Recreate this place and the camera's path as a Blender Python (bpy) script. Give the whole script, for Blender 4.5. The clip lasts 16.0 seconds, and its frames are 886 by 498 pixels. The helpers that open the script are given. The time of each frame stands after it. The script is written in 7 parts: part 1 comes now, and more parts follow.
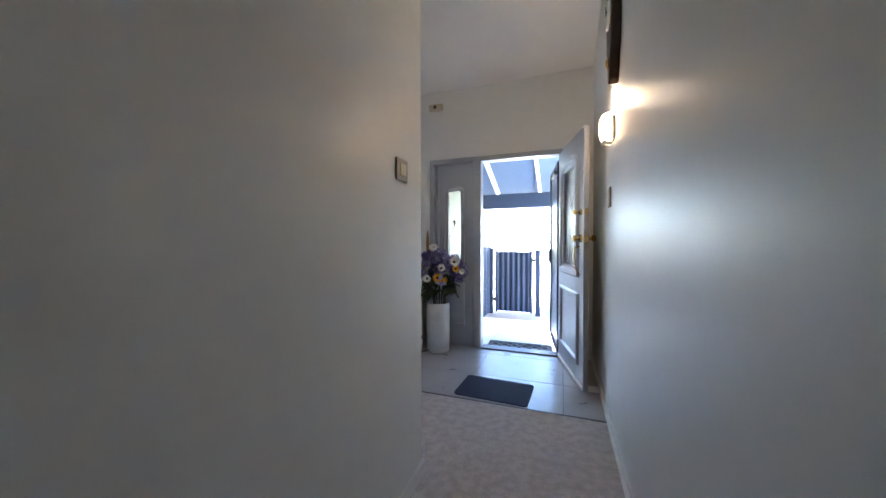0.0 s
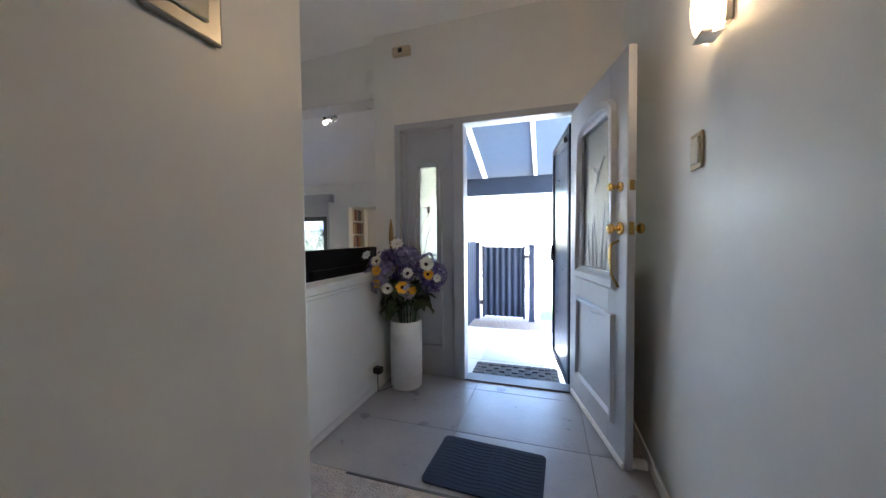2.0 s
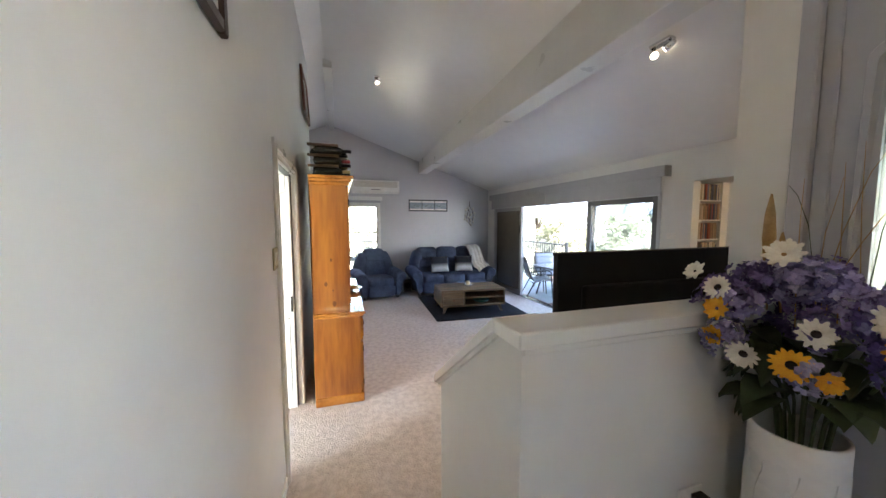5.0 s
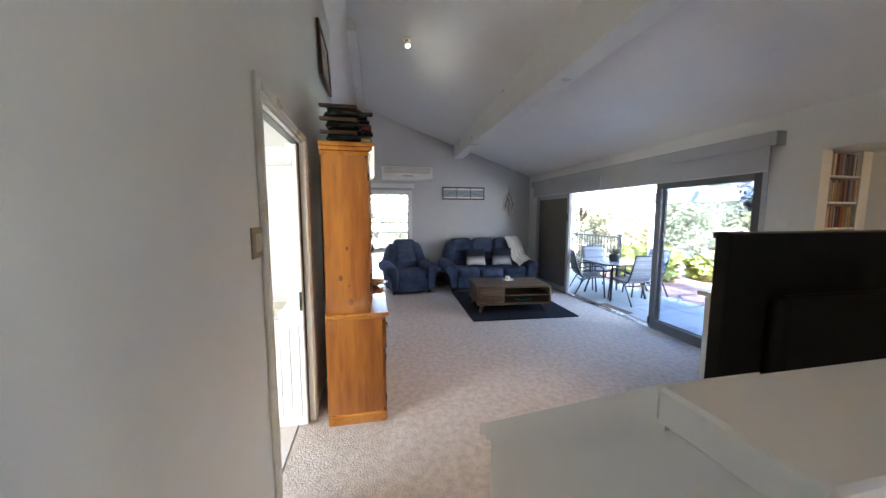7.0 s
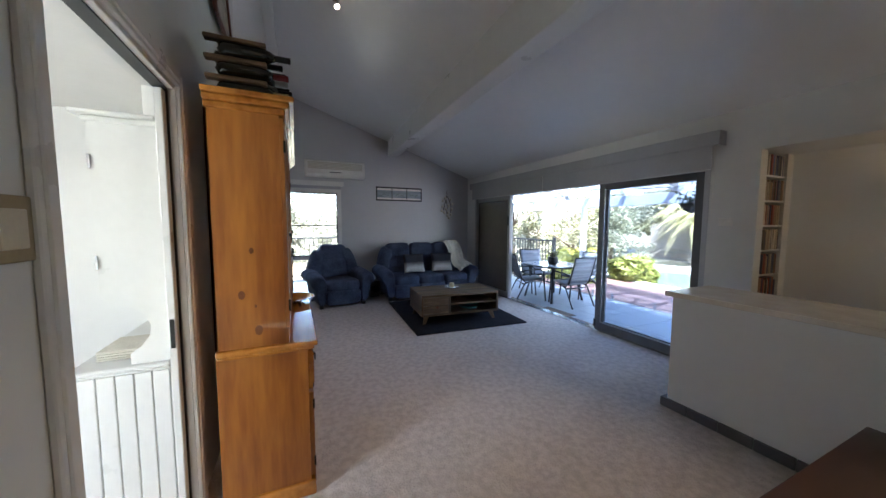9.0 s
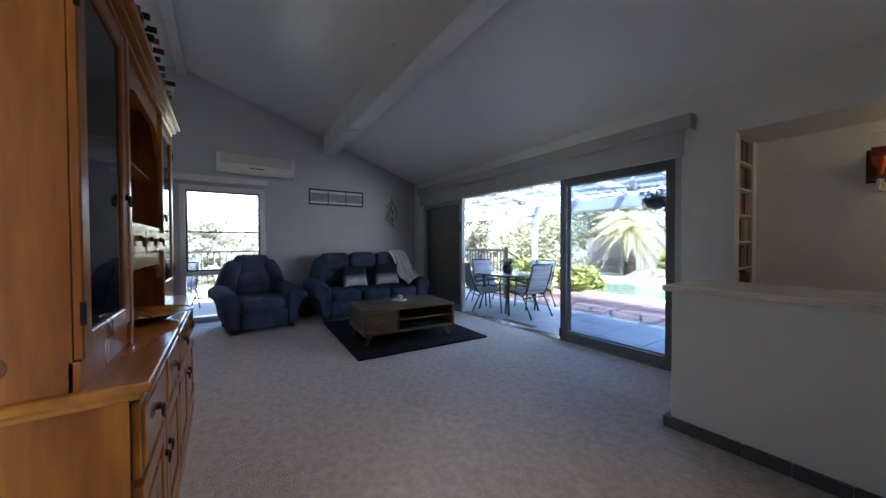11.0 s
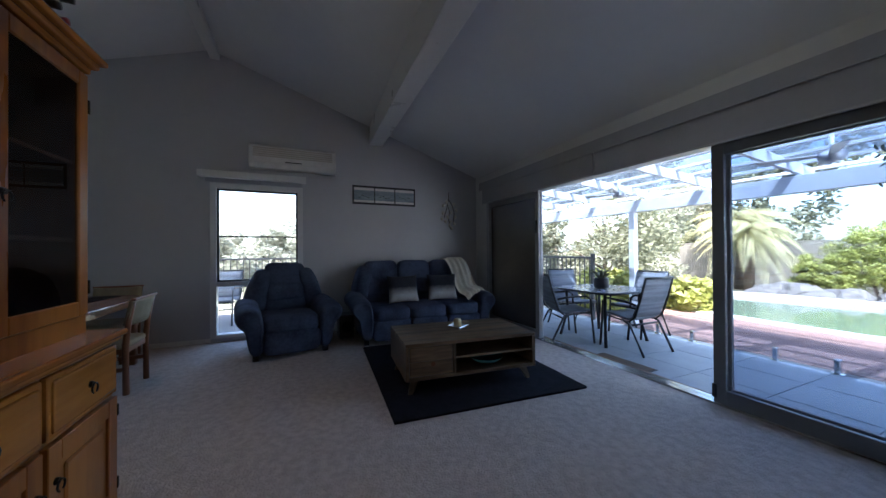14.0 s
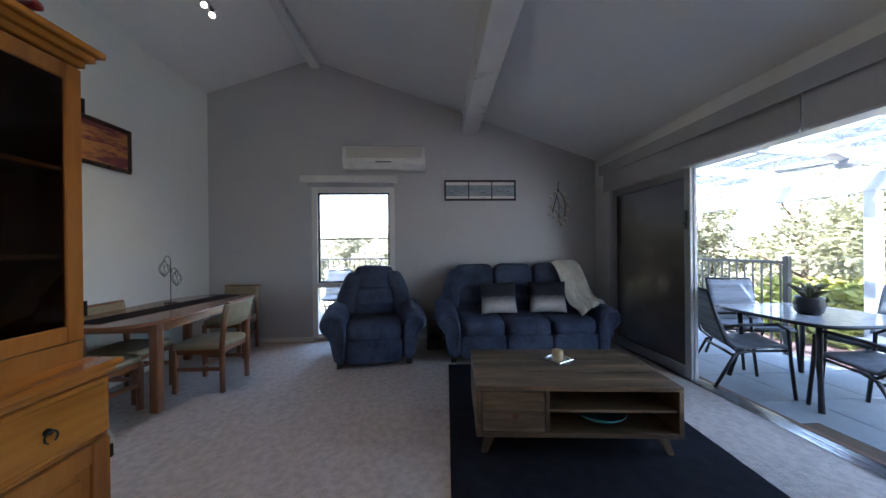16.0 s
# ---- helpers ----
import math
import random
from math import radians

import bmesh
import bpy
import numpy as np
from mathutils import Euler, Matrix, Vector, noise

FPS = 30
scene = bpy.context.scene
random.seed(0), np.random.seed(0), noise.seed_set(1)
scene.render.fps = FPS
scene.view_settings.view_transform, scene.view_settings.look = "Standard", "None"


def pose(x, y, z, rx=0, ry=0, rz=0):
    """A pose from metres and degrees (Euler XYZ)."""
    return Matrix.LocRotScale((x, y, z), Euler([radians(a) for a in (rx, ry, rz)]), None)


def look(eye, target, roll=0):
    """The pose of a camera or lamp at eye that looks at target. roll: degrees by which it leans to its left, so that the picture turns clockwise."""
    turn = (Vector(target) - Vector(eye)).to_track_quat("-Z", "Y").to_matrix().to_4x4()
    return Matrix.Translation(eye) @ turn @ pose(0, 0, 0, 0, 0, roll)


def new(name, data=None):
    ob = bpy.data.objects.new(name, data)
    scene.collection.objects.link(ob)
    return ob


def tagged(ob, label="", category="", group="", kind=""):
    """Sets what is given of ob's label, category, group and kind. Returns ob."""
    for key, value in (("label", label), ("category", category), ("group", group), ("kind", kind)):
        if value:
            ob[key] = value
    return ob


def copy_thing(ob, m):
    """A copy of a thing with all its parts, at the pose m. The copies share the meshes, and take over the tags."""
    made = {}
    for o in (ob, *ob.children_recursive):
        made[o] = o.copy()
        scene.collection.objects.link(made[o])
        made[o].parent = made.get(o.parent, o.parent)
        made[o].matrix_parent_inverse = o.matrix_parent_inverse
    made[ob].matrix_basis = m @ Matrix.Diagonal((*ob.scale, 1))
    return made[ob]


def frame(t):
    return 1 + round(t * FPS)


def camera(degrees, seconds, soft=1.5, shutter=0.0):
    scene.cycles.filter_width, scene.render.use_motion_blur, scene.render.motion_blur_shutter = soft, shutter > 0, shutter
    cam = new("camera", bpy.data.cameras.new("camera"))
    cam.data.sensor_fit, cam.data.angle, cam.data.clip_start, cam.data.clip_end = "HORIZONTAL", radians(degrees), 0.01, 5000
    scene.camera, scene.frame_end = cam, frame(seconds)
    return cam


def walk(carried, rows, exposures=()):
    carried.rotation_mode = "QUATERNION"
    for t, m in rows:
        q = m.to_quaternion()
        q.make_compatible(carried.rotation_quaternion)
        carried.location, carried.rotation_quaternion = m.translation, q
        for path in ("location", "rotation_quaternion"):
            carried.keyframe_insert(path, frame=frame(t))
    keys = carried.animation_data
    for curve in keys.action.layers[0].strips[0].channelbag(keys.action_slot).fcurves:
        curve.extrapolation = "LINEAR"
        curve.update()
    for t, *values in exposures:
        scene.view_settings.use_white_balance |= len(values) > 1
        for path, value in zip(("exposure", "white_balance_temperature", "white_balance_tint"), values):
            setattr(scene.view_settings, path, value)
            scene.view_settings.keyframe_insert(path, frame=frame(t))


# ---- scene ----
cam = camera(107.1, 16.0)
PATH = [
    (0, (0.398, 0.067, 1.163), (-0.286, 1.946, 1.13), -0.1),
    (0.5, (0.308, 0.242, 1.157), (-0.149, 2.188, 1.11), -0.3),
    (1, (0.304, 0.536, 1.182), (-0.104, 2.492, 1.109), -0.5),
    (1.5, (0.265, 0.776, 1.18), (-0.17, 2.726, 1.105), -0.6),
    (2, (0.184, 1.036, 1.165), (-0.416, 2.943, 1.096), -0.5),
    (2.5, (0.147, 1.24, 1.17), (-0.703, 3.048, 1.095), -0.6),
    (3, (0.104, 1.422, 1.18), (-1.028, 3.07, 1.111), -0.6),
    (3.5, (0.01, 1.558, 1.168), (-1.366, 3.008, 1.101), -0.6),
    (4, (-0.056, 1.676, 1.191), (-1.693, 2.821, 1.108), -0.4),
    (4.5, (-0.11, 1.79, 1.201), (-1.914, 2.647, 1.093), -0.2),
    (5, (-0.228, 1.932, 1.218), (-2.127, 2.537, 1.056), -0.1),
    (5.2, (-0.292, 1.965, 1.203), (-2.211, 2.5, 1.027), -0.1),
    (7.5, (-1.006, 2.06, 1.105), (-2.954, 2.468, 0.903), -0.0),
    (8, (-1.165, 2.048, 1.08), (-3.075, 2.612, 0.896), -0.0),
    (8.5, (-1.346, 2.053, 1.044), (-3.214, 2.747, 0.875), 0.3),
    (9, (-1.477, 2.064, 1.019), (-3.296, 2.882, 0.862), 0.2),
    (9.5, (-1.642, 2.114, 0.97), (-3.408, 3.041, 0.825), -0.0),
    (10, (-1.802, 2.185, 0.881), (-3.517, 3.207, 0.769), 0.0),
    (12.5, (-2.692, 2.576, 0.73), (-4.33, 3.724, 0.751), -0.1),
    (13, (-2.886, 2.691, 0.732), (-4.584, 3.748, 0.753), -0.3),
    (13.5, (-3.044, 2.797, 0.743), (-4.808, 3.74, 0.759), -0.4),
    (14, (-3.241, 2.896, 0.74), (-5.073, 3.699, 0.753), -0.4),
    (14.5, (-3.418, 2.982, 0.754), (-5.309, 3.634, 0.761), -0.4),
    (15, (-3.574, 3.128, 0.764), (-5.521, 3.589, 0.764), -0.6),
    (15.5, (-3.698, 3.276, 0.788), (-5.677, 3.561, 0.788), -0.8),
    (16, (-3.847, 3.39, 0.816), (-5.844, 3.496, 0.812), -0.6),
]
EXPOSURES = [(0.0, 4.7, 5500, 10), (1.5, 4.45, 5700, 10), (2.0, 4.5, 5800, 10), (3.0, 3.95, 5900, 10), (3.5, 3.75, 5900, 10), (4.0, 4.05, 6100, 10), (5.0, 4.9, 6400, 10), (7.5, 4.4, 6100, 10), (8.0, 4.1, 6050, 10), (8.5, 3.95, 6000, 10),
             (9.5, 3.78, 5800, 10), (10.0, 3.7, 5700, 10), (13.0, 3.1, 5850, 10), (14.5, 2.88, 5700, 10), (15.5, 3.3, 5800, 10), (16.0, 3.8, 6000, 10)]
walk(cam, [(t, look(eye, target, roll)) for t, eye, target, roll in PATH], EXPOSURES)

# ---- world and lights ----
LF = -0.49                       # floor of the sunken living room
PZ = LF - 0.04                   # patio
sun_dir = Vector((0.48, -0.36, 0.80)).normalized()
world = bpy.data.worlds.new("world")
scene.world = world
world.use_nodes = True
wn = world.node_tree.nodes
sky = wn.new("ShaderNodeTexSky")
sky.sky_type = "NISHITA"
sky.sun_disc = False
sky.sun_elevation = math.asin(sun_dir.z)
sky.sun_rotation = math.atan2(sun_dir.x, sun_dir.y)
sky.dust_density = 2.0
world.node_tree.links.new(sky.outputs[0], wn["Background"].inputs[0])
wn["Background"].inputs[1].default_value = 0.15


def lamp(name, kind, m, energy, colour=(1, 1, 1), size=0.1, size_y=None):
    data = bpy.data.lights.new(name, kind)
    data.energy, data.color = energy, colour
    if kind == "SUN":
        data.angle = radians(0.6)
    elif kind == "AREA":
        data.shape, data.size, data.size_y = "RECTANGLE", size, size_y or size
    else:
        data.shadow_soft_size = size
        if kind == "SPOT":
            data.spot_size, data.spot_blend = radians(75), 1.0
    ob = new(name, data)
    ob.matrix_basis = m
    return ob


lamp("sun", "SUN", look(sun_dir * 30, (0, 0, 0)), 5.0, (1.0, 0.95, 0.88))


# ---- materials ----
def shader(name, colour, rough=0.6, metal=0.0, second=None, scale=8.0, mix=0.5, bump=0.0, bump_scale=200.0, stretch=(1, 1, 1), detail=6.0,
           coat=0.0, specular=0.5, emit=None, power=0.0, random_value=0.0, trans=0.0, rough_var=0.08):
    m = bpy.data.materials.new(name)
    m.use_nodes = True
    nt = m.node_tree
    b = nt.nodes["Principled BSDF"]
    b.inputs["Roughness"].default_value = rough
    b.inputs["Metallic"].default_value = metal
    b.inputs["Coat Weight"].default_value = coat
    b.inputs["Specular IOR Level"].default_value = specular
    b.inputs["Transmission Weight"].default_value = trans
    c1 = (*colour, 1)
    c2 = (*(second or [c * 0.86 for c in colour]), 1)
    tc = nt.nodes.new("ShaderNodeTexCoord")
    mp = nt.nodes.new("ShaderNodeMapping")
    mp.inputs["Scale"].default_value = stretch
    nt.links.new(tc.outputs["Object"], mp.inputs[0])
    n1 = nt.nodes.new("ShaderNodeTexNoise")
    n1.inputs["Scale"].default_value, n1.inputs["Detail"].default_value = scale, detail
    nt.links.new(mp.outputs[0], n1.inputs["Vector"])
    n2 = nt.nodes.new("ShaderNodeTexNoise")
    n2.inputs["Scale"].default_value, n2.inputs["Detail"].default_value = scale * 7.3, 4
    nt.links.new(mp.outputs[0], n2.inputs["Vector"])
    add = nt.nodes.new("ShaderNodeMath")
    add.operation = "MULTIPLY_ADD"
    add.inputs[1].default_value = 0.45
    nt.links.new(n2.outputs[0], add.inputs[0])
    nt.links.new(n1.outputs[0], add.inputs[2])
    ramp = nt.nodes.new("ShaderNodeValToRGB")
    ramp.color_ramp.elements[0].position, ramp.color_ramp.elements[1].position = 0.72 - mix * 0.4, 0.72 + mix * 0.4
    ramp.color_ramp.elements[0].color, ramp.color_ramp.elements[1].color = c2, c1
    nt.links.new(add.outputs[0], ramp.inputs[0])
    out = ramp.outputs[0]
    if random_value:
        info = nt.nodes.new("ShaderNodeObjectInfo")
        rng = nt.nodes.new("ShaderNodeMapRange")
        rng.inputs["To Min"].default_value, rng.inputs["To Max"].default_value = 1 - random_value, 1 + random_value
        nt.links.new(info.outputs["Random"], rng.inputs["Value"])
        hsv = nt.nodes.new("ShaderNodeHueSaturation")
        nt.links.new(rng.outputs[0], hsv.inputs["Value"])
        nt.links.new(out, hsv.inputs["Color"])
        out = hsv.outputs[0]
    nt.links.new(out, b.inputs["Base Color"])
    rr = nt.nodes.new("ShaderNodeMapRange")
    rr.inputs["To Min"].default_value, rr.inputs["To Max"].default_value = max(0, rough - rough_var), min(1, rough + rough_var)
    nt.links.new(n1.outputs[0], rr.inputs["Value"])
    nt.links.new(rr.outputs[0], b.inputs["Roughness"])
    if bump:
        n3 = nt.nodes.new("ShaderNodeTexNoise")
        n3.inputs["Scale"].default_value, n3.inputs["Detail"].default_value = bump_scale, 3
        nt.links.new(mp.outputs[0], n3.inputs["Vector"])
        bp = nt.nodes.new("ShaderNodeBump")
        bp.inputs["Strength"].default_value, bp.inputs["Distance"].default_value = min(1, bump), 0.004 if bump <= 1 else 0.004 * bump
        nt.links.new(n3.outputs[0], bp.inputs["Height"])
        nt.links.new(bp.outputs[0], b.inputs["Normal"])
    if emit:
        b.inputs["Emission Color"].default_value = (*emit, 1)
        b.inputs["Emission Strength"].default_value = power
    return m


def glass(name, colour=(1, 1, 1), rough=0.0):
    m = bpy.data.materials.new(name)
    m.use_nodes = True
    nt = m.node_tree
    nt.nodes.remove(nt.nodes["Principled BSDF"])
    tr = nt.nodes.new("ShaderNodeBsdfTransparent")
    tr.inputs[0].default_value = (*colour, 1)
    gl = nt.nodes.new("ShaderNodeBsdfGlossy")
    gl.inputs["Roughness"].default_value = rough
    lw = nt.nodes.new("ShaderNodeLayerWeight")
    lw.inputs[0].default_value = 0.5
    pw = nt.nodes.new("ShaderNodeMath")
    pw.operation = "POWER"
    pw.inputs[1].default_value = 5.0
    nt.links.new(lw.outputs["Facing"], pw.inputs[0])
    fr = nt.nodes.new("ShaderNodeMapRange")
    fr.inputs["To Min"].default_value, fr.inputs["To Max"].default_value = 0.035, 0.9
    nt.links.new(pw.outputs[0], fr.inputs["Value"])
    mx = nt.nodes.new("ShaderNodeMixShader")
    nt.links.new(fr.outputs[0], mx.inputs[0])
    nt.links.new(tr.outputs[0], mx.inputs[1])
    nt.links.new(gl.outputs[0], mx.inputs[2])
    nt.links.new(mx.outputs[0], nt.nodes["Material Output"].inputs[0])
    return m


M_WALL = shader("wall_paint", (0.74, 0.74, 0.715), 0.43, second=(0.70, 0.70, 0.675), scale=1.5, bump=0.015, bump_scale=60, rough_var=0.05)
M_GREYWALL = shader("grey_wall_paint", (0.54, 0.54, 0.55), 0.40, second=(0.51, 0.51, 0.52), scale=1.5, bump=0.015, bump_scale=60, rough_var=0.05)
M_CEIL = shader("ceiling_paint", (0.84, 0.84, 0.83), 0.34, second=(0.80, 0.80, 0.79), scale=1.2, bump=0.02, bump_scale=40)
M_TRIM = shader("trim_paint", (0.74, 0.74, 0.71), 0.3, second=(0.70, 0.70, 0.67), scale=4, bump=0.04, bump_scale=60)
M_CARPET = shader("carpet", (0.60, 0.545, 0.50), 0.95, second=(0.46, 0.415, 0.375), scale=20, mix=0.42, bump=3.4, bump_scale=85, specular=0.1)
M_TILE = shader("entry_tile", (0.40, 0.39, 0.39), 0.30, second=(0.34, 0.33, 0.335), scale=5, bump=0.05, bump_scale=40, random_value=0.05)
M_GROUT = shader("grout", (0.16, 0.155, 0.15), 0.9, scale=40)
M_DOOR = shader("door_paint", (0.42, 0.44, 0.49), 0.35, second=(0.39, 0.41, 0.46), scale=3, bump=0.05, bump_scale=50)
M_ALU = shader("grey_aluminium", (0.13, 0.134, 0.142), 0.45, metal=0.3, scale=6, rough_var=0.05)
M_NAVY = shader("navy_paint", (0.014, 0.022, 0.044), 0.5, specular=0.25, scale=5, bump=0.04)
M_DARK = shader("dark_plastic", (0.012, 0.012, 0.014), 0.35, scale=8)
M_GLASS = glass("clear_glass")


# ---- building blocks ----
def box(bm, x0, y0, z0, x1, y1, z1, bev=0.0, seg=1):
    r = bmesh.ops.create_cube(bm, size=1.0)
    vs = r["verts"]
    for v in vs:
        v.co = Vector(((x0 + x1) / 2 + v.co.x * (x1 - x0), (y0 + y1) / 2 + v.co.y * (y1 - y0), (z0 + z1) / 2 + v.co.z * (z1 - z0)))
    if bev:
        es = list({e for v in vs for e in v.link_edges})
        bmesh.ops.bevel(bm, geom=es, offset=bev, segments=seg, profile=0.5, affect="EDGES")
    return vs


def prism(bm, pts, axis, a, b):
    """A polygon in the plane across the axis, drawn out from a to b along it."""
    def at(p, q):
        return {"x": (q, p[0], p[1]), "y": (p[0], q, p[1]), "z": (p[0], p[1], q)}[axis]
    lo, hi = [bm.verts.new(at(p, a)) for p in pts], [bm.verts.new(at(p, b)) for p in pts]
    n = len(pts)
    bm.faces.new(lo), bm.faces.new(hi[::-1])
    for i in range(n):
        bm.faces.new((lo[i], hi[i], hi[(i + 1) % n], lo[(i + 1) % n]))
    bmesh.ops.recalc_face_normals(bm, faces=bm.faces)


def rod(bm, p0, p1, r0, r1=None, n=12):
    p0, p1 = Vector(p0), Vector(p1)
    d = p1 - p0
    m = Matrix.Translation((p0 + p1) / 2) @ d.to_track_quat("Z", "Y").to_matrix().to_4x4()
    bmesh.ops.create_cone(bm, cap_ends=True, segments=n, radius1=r0, radius2=r0 if r1 is None else r1, depth=d.length, matrix=m)


def tube(bm, pts, r, n=8):
    """A round bar bent along the points."""
    pts = [Vector(p) for p in pts]
    rings = []
    for i, p in enumerate(pts):
        d = (pts[min(i + 1, len(pts) - 1)] - pts[max(i - 1, 0)]).normalized()
        q = d.to_track_quat("Z", "Y")
        rr = r[i] if isinstance(r, (list, tuple)) else r
        rings.append([bm.verts.new(p + q @ Vector((rr * math.cos(2 * math.pi * k / n), rr * math.sin(2 * math.pi * k / n), 0))) for k in range(n)])
    for a, b in zip(rings, rings[1:]):
        qa = min(range(n), key=lambda k: (b[k].co - a[0].co).length)
        for k in range(n):
            bm.faces.new((a[k], a[(k + 1) % n], b[(k + 1 + qa) % n], b[(k + qa) % n]))
    bm.faces.new(rings[0][::-1]), bm.faces.new(rings[-1])


def turned(bm, profile, n=24, centre=(0, 0, 0)):
    """A body of revolution about z from (radius, height) pairs."""
    c = Vector(centre)
    rings = []
    for r, z in profile:
        rings.append([bm.verts.new(c + Vector((max(r, 1e-4) * math.cos(2 * math.pi * k / n), max(r, 1e-4) * math.sin(2 * math.pi * k / n), z))) for k in range(n)])
    for a, b in zip(rings, rings[1:]):
        for k in range(n):
            bm.faces.new((a[k], a[(k + 1) % n], b[(k + 1) % n], b[k]))
    bm.faces.new(rings[0][::-1]), bm.faces.new(rings[-1])


def puff(bm, c, half, e=0.45, nu=24, nv=14, tilt=0.0, axis="x"):
    """A stuffed cushion: a rounded box with swelling faces."""
    def p(v, k):
        return math.copysign(abs(v) ** k, v)
    turn = Matrix.Rotation(tilt, 3, axis.upper())
    rings = []
    for j in range(nv + 1):
        b = -math.pi / 2 + math.pi * j / nv
        rings.append([bm.verts.new(Vector(c) + turn @ Vector((half[0] * p(math.cos(b), e) * p(math.cos(a), e), half[1] * p(math.cos(b), e) * p(math.sin(a), e), half[2] * p(math.sin(b), e * 1.3))))
                      for a in (2 * math.pi * i / nu for i in range(nu))])
    for a, b in zip(rings, rings[1:]):
        for k in range(nu):
            bm.faces.new((a[k], a[(k + 1) % nu], b[(k + 1) % nu], b[k]))
    bmesh.ops.remove_doubles(bm, verts=rings[0] + rings[-1], dist=1e-4)


def part(name, bm, material, parent=None, label="", smooth=False):
    me = bpy.data.meshes.new(name)
    bm.normal_update()
    bm.to_mesh(me)
    bm.free()
    me.materials.append(material)
    if smooth:
        me.shade_smooth()
    ob = new(name, me)
    if parent:
        ob.parent = parent
    if label:
        ob["label"] = label
    return ob


def block(name, material, dims, parent=None, label="", bev=0.0, seg=1):
    bm = bmesh.new()
    for d in (dims if isinstance(dims[0], (list, tuple)) else [dims]):
        box(bm, *d, bev, seg)
    return part(name, bm, material, parent, label)


def thing(name, m, label, category, group="", kind=""):
    e = new(name)
    e.empty_display_size = 0.1
    e.matrix_basis = m
    return tagged(e, label, category, group, kind)


def structure(ob, label, category):
    return tagged(ob, label, category, kind="structure")


# ---- structure ----
XW, YN, YS, YH = -8.61, 5.93, 0.35, 1.565      # west wall, window wall, dining wall, hutch wall
RY, RZ, SL = 1.80, 3.52, 0.344                # ridge line and roof slope
YD, XR, XC, XE = 3.61, 0.685, -0.262, -1.24     # door wall, corridor walls, end of door wall


def roof(y):
    return RZ - SL * abs(y - RY)


def gable(bm, x0, x1, y0, y1, zb, top=None):
    """A wall piece along y whose top follows the roof."""
    pts = [(y0, zb), (y1, zb), (y1, top or roof(y1))]
    if top is None and y0 < RY < y1:
        pts.append((RY, RZ))
    pts.append((y0, top or roof(y0)))
    prism(bm, pts, "x", x0, x1)


# carpet: corridor, three steps down, living room
bm = bmesh.new()
box(bm, XC - 0.02, -1.5, -0.12, XR + 0.02, 2.415, 0.0)
box(bm, -1.10, YH - 0.02, -0.12, XC - 0.02, 2.415, 0.0, 0.0)
structure(part("floor_corridor", bm, M_CARPET), "beige cut-pile carpet on the entry level", "floor")
bm = bmesh.new()
box(bm, -1.37, YH - 0.02, LF, -1.08, 2.44, -0.163, 0.015, 2)
box(bm, -1.64, YH - 0.02, LF, -1.36, 2.44, -0.327, 0.015, 2)
structure(part("steps", bm, M_CARPET), "carpeted steps down to the living room", "steps")
bm = bmesh.new()
box(bm, XW - 0.02, YH - 0.10, LF - 0.12, -1.0, YN - 0.02, LF)
box(bm, XW - 0.02, 0.3, LF - 0.12, -5.34, YH - 0.10, LF)
structure(part("floor_living", bm, M_CARPET), "beige-grey cut-pile carpet in the living room", "floor")

bm = bmesh.new()
gable(bm, XW - 0.12, XW, 0.2, 1.775, LF - 0.1)
gable(bm, XW - 0.12, XW, 2.945, YN + 0.1, LF - 0.1)
gable(bm, XW - 0.12, XW, 1.775, 2.945, 1.705)
box(bm, XW - 0.12, 1.775, LF - 0.1, XW, 2.945, LF + 0.05)
structure(part("wall_west", bm, M_GREYWALL), "pale grey painted gable wall", "wall")

SX0, SX1, ST = -8.22, -3.44, 1.60             # sliding door opening
AX0, AX1, AT = -3.05, -1.45, 1.70             # alcove opening
bm = bmesh.new()
zt = roof(YN)
box(bm, XW, YN, LF - 0.1, SX0, YN + 0.12, zt + 0.02)
box(bm, SX0, YN, ST, SX1, YN + 0.12, zt + 0.02)
box(bm, SX1, YN, LF - 0.1, AX0, YN + 0.12, zt + 0.02)
box(bm, AX0, YN, AT, AX1, YN + 0.12, zt + 0.02)
box(bm, AX1, YN, LF - 0.1, XE, YN + 0.12, zt + 0.02)
box(bm, AX0 - 0.32, YN + 0.12, LF - 0.1, AX1 + 0.1, YN + 0.72, LF)
box(bm, AX0, YN + 0.62, LF, AX1, YN + 0.72, AT + 0.1)
box(bm, AX0 - 0.32, YN + 0.12, AT, AX1 + 0.1, YN + 0.72, AT + 0.1)
box(bm, AX1, YN + 0.12, LF, AX1 + 0.1, YN + 0.72, AT)
box(bm, AX0 - 0.32, YN + 0.12, LF, AX0 - 0.22, YN + 0.72, AT)
box(bm, AX0 - 0.22, YN + 0.5, LF, AX0, YN + 0.72, AT)
structure(part("wall_north", bm, M_WALL), "cream wall with sliding door opening and alcove", "wall")

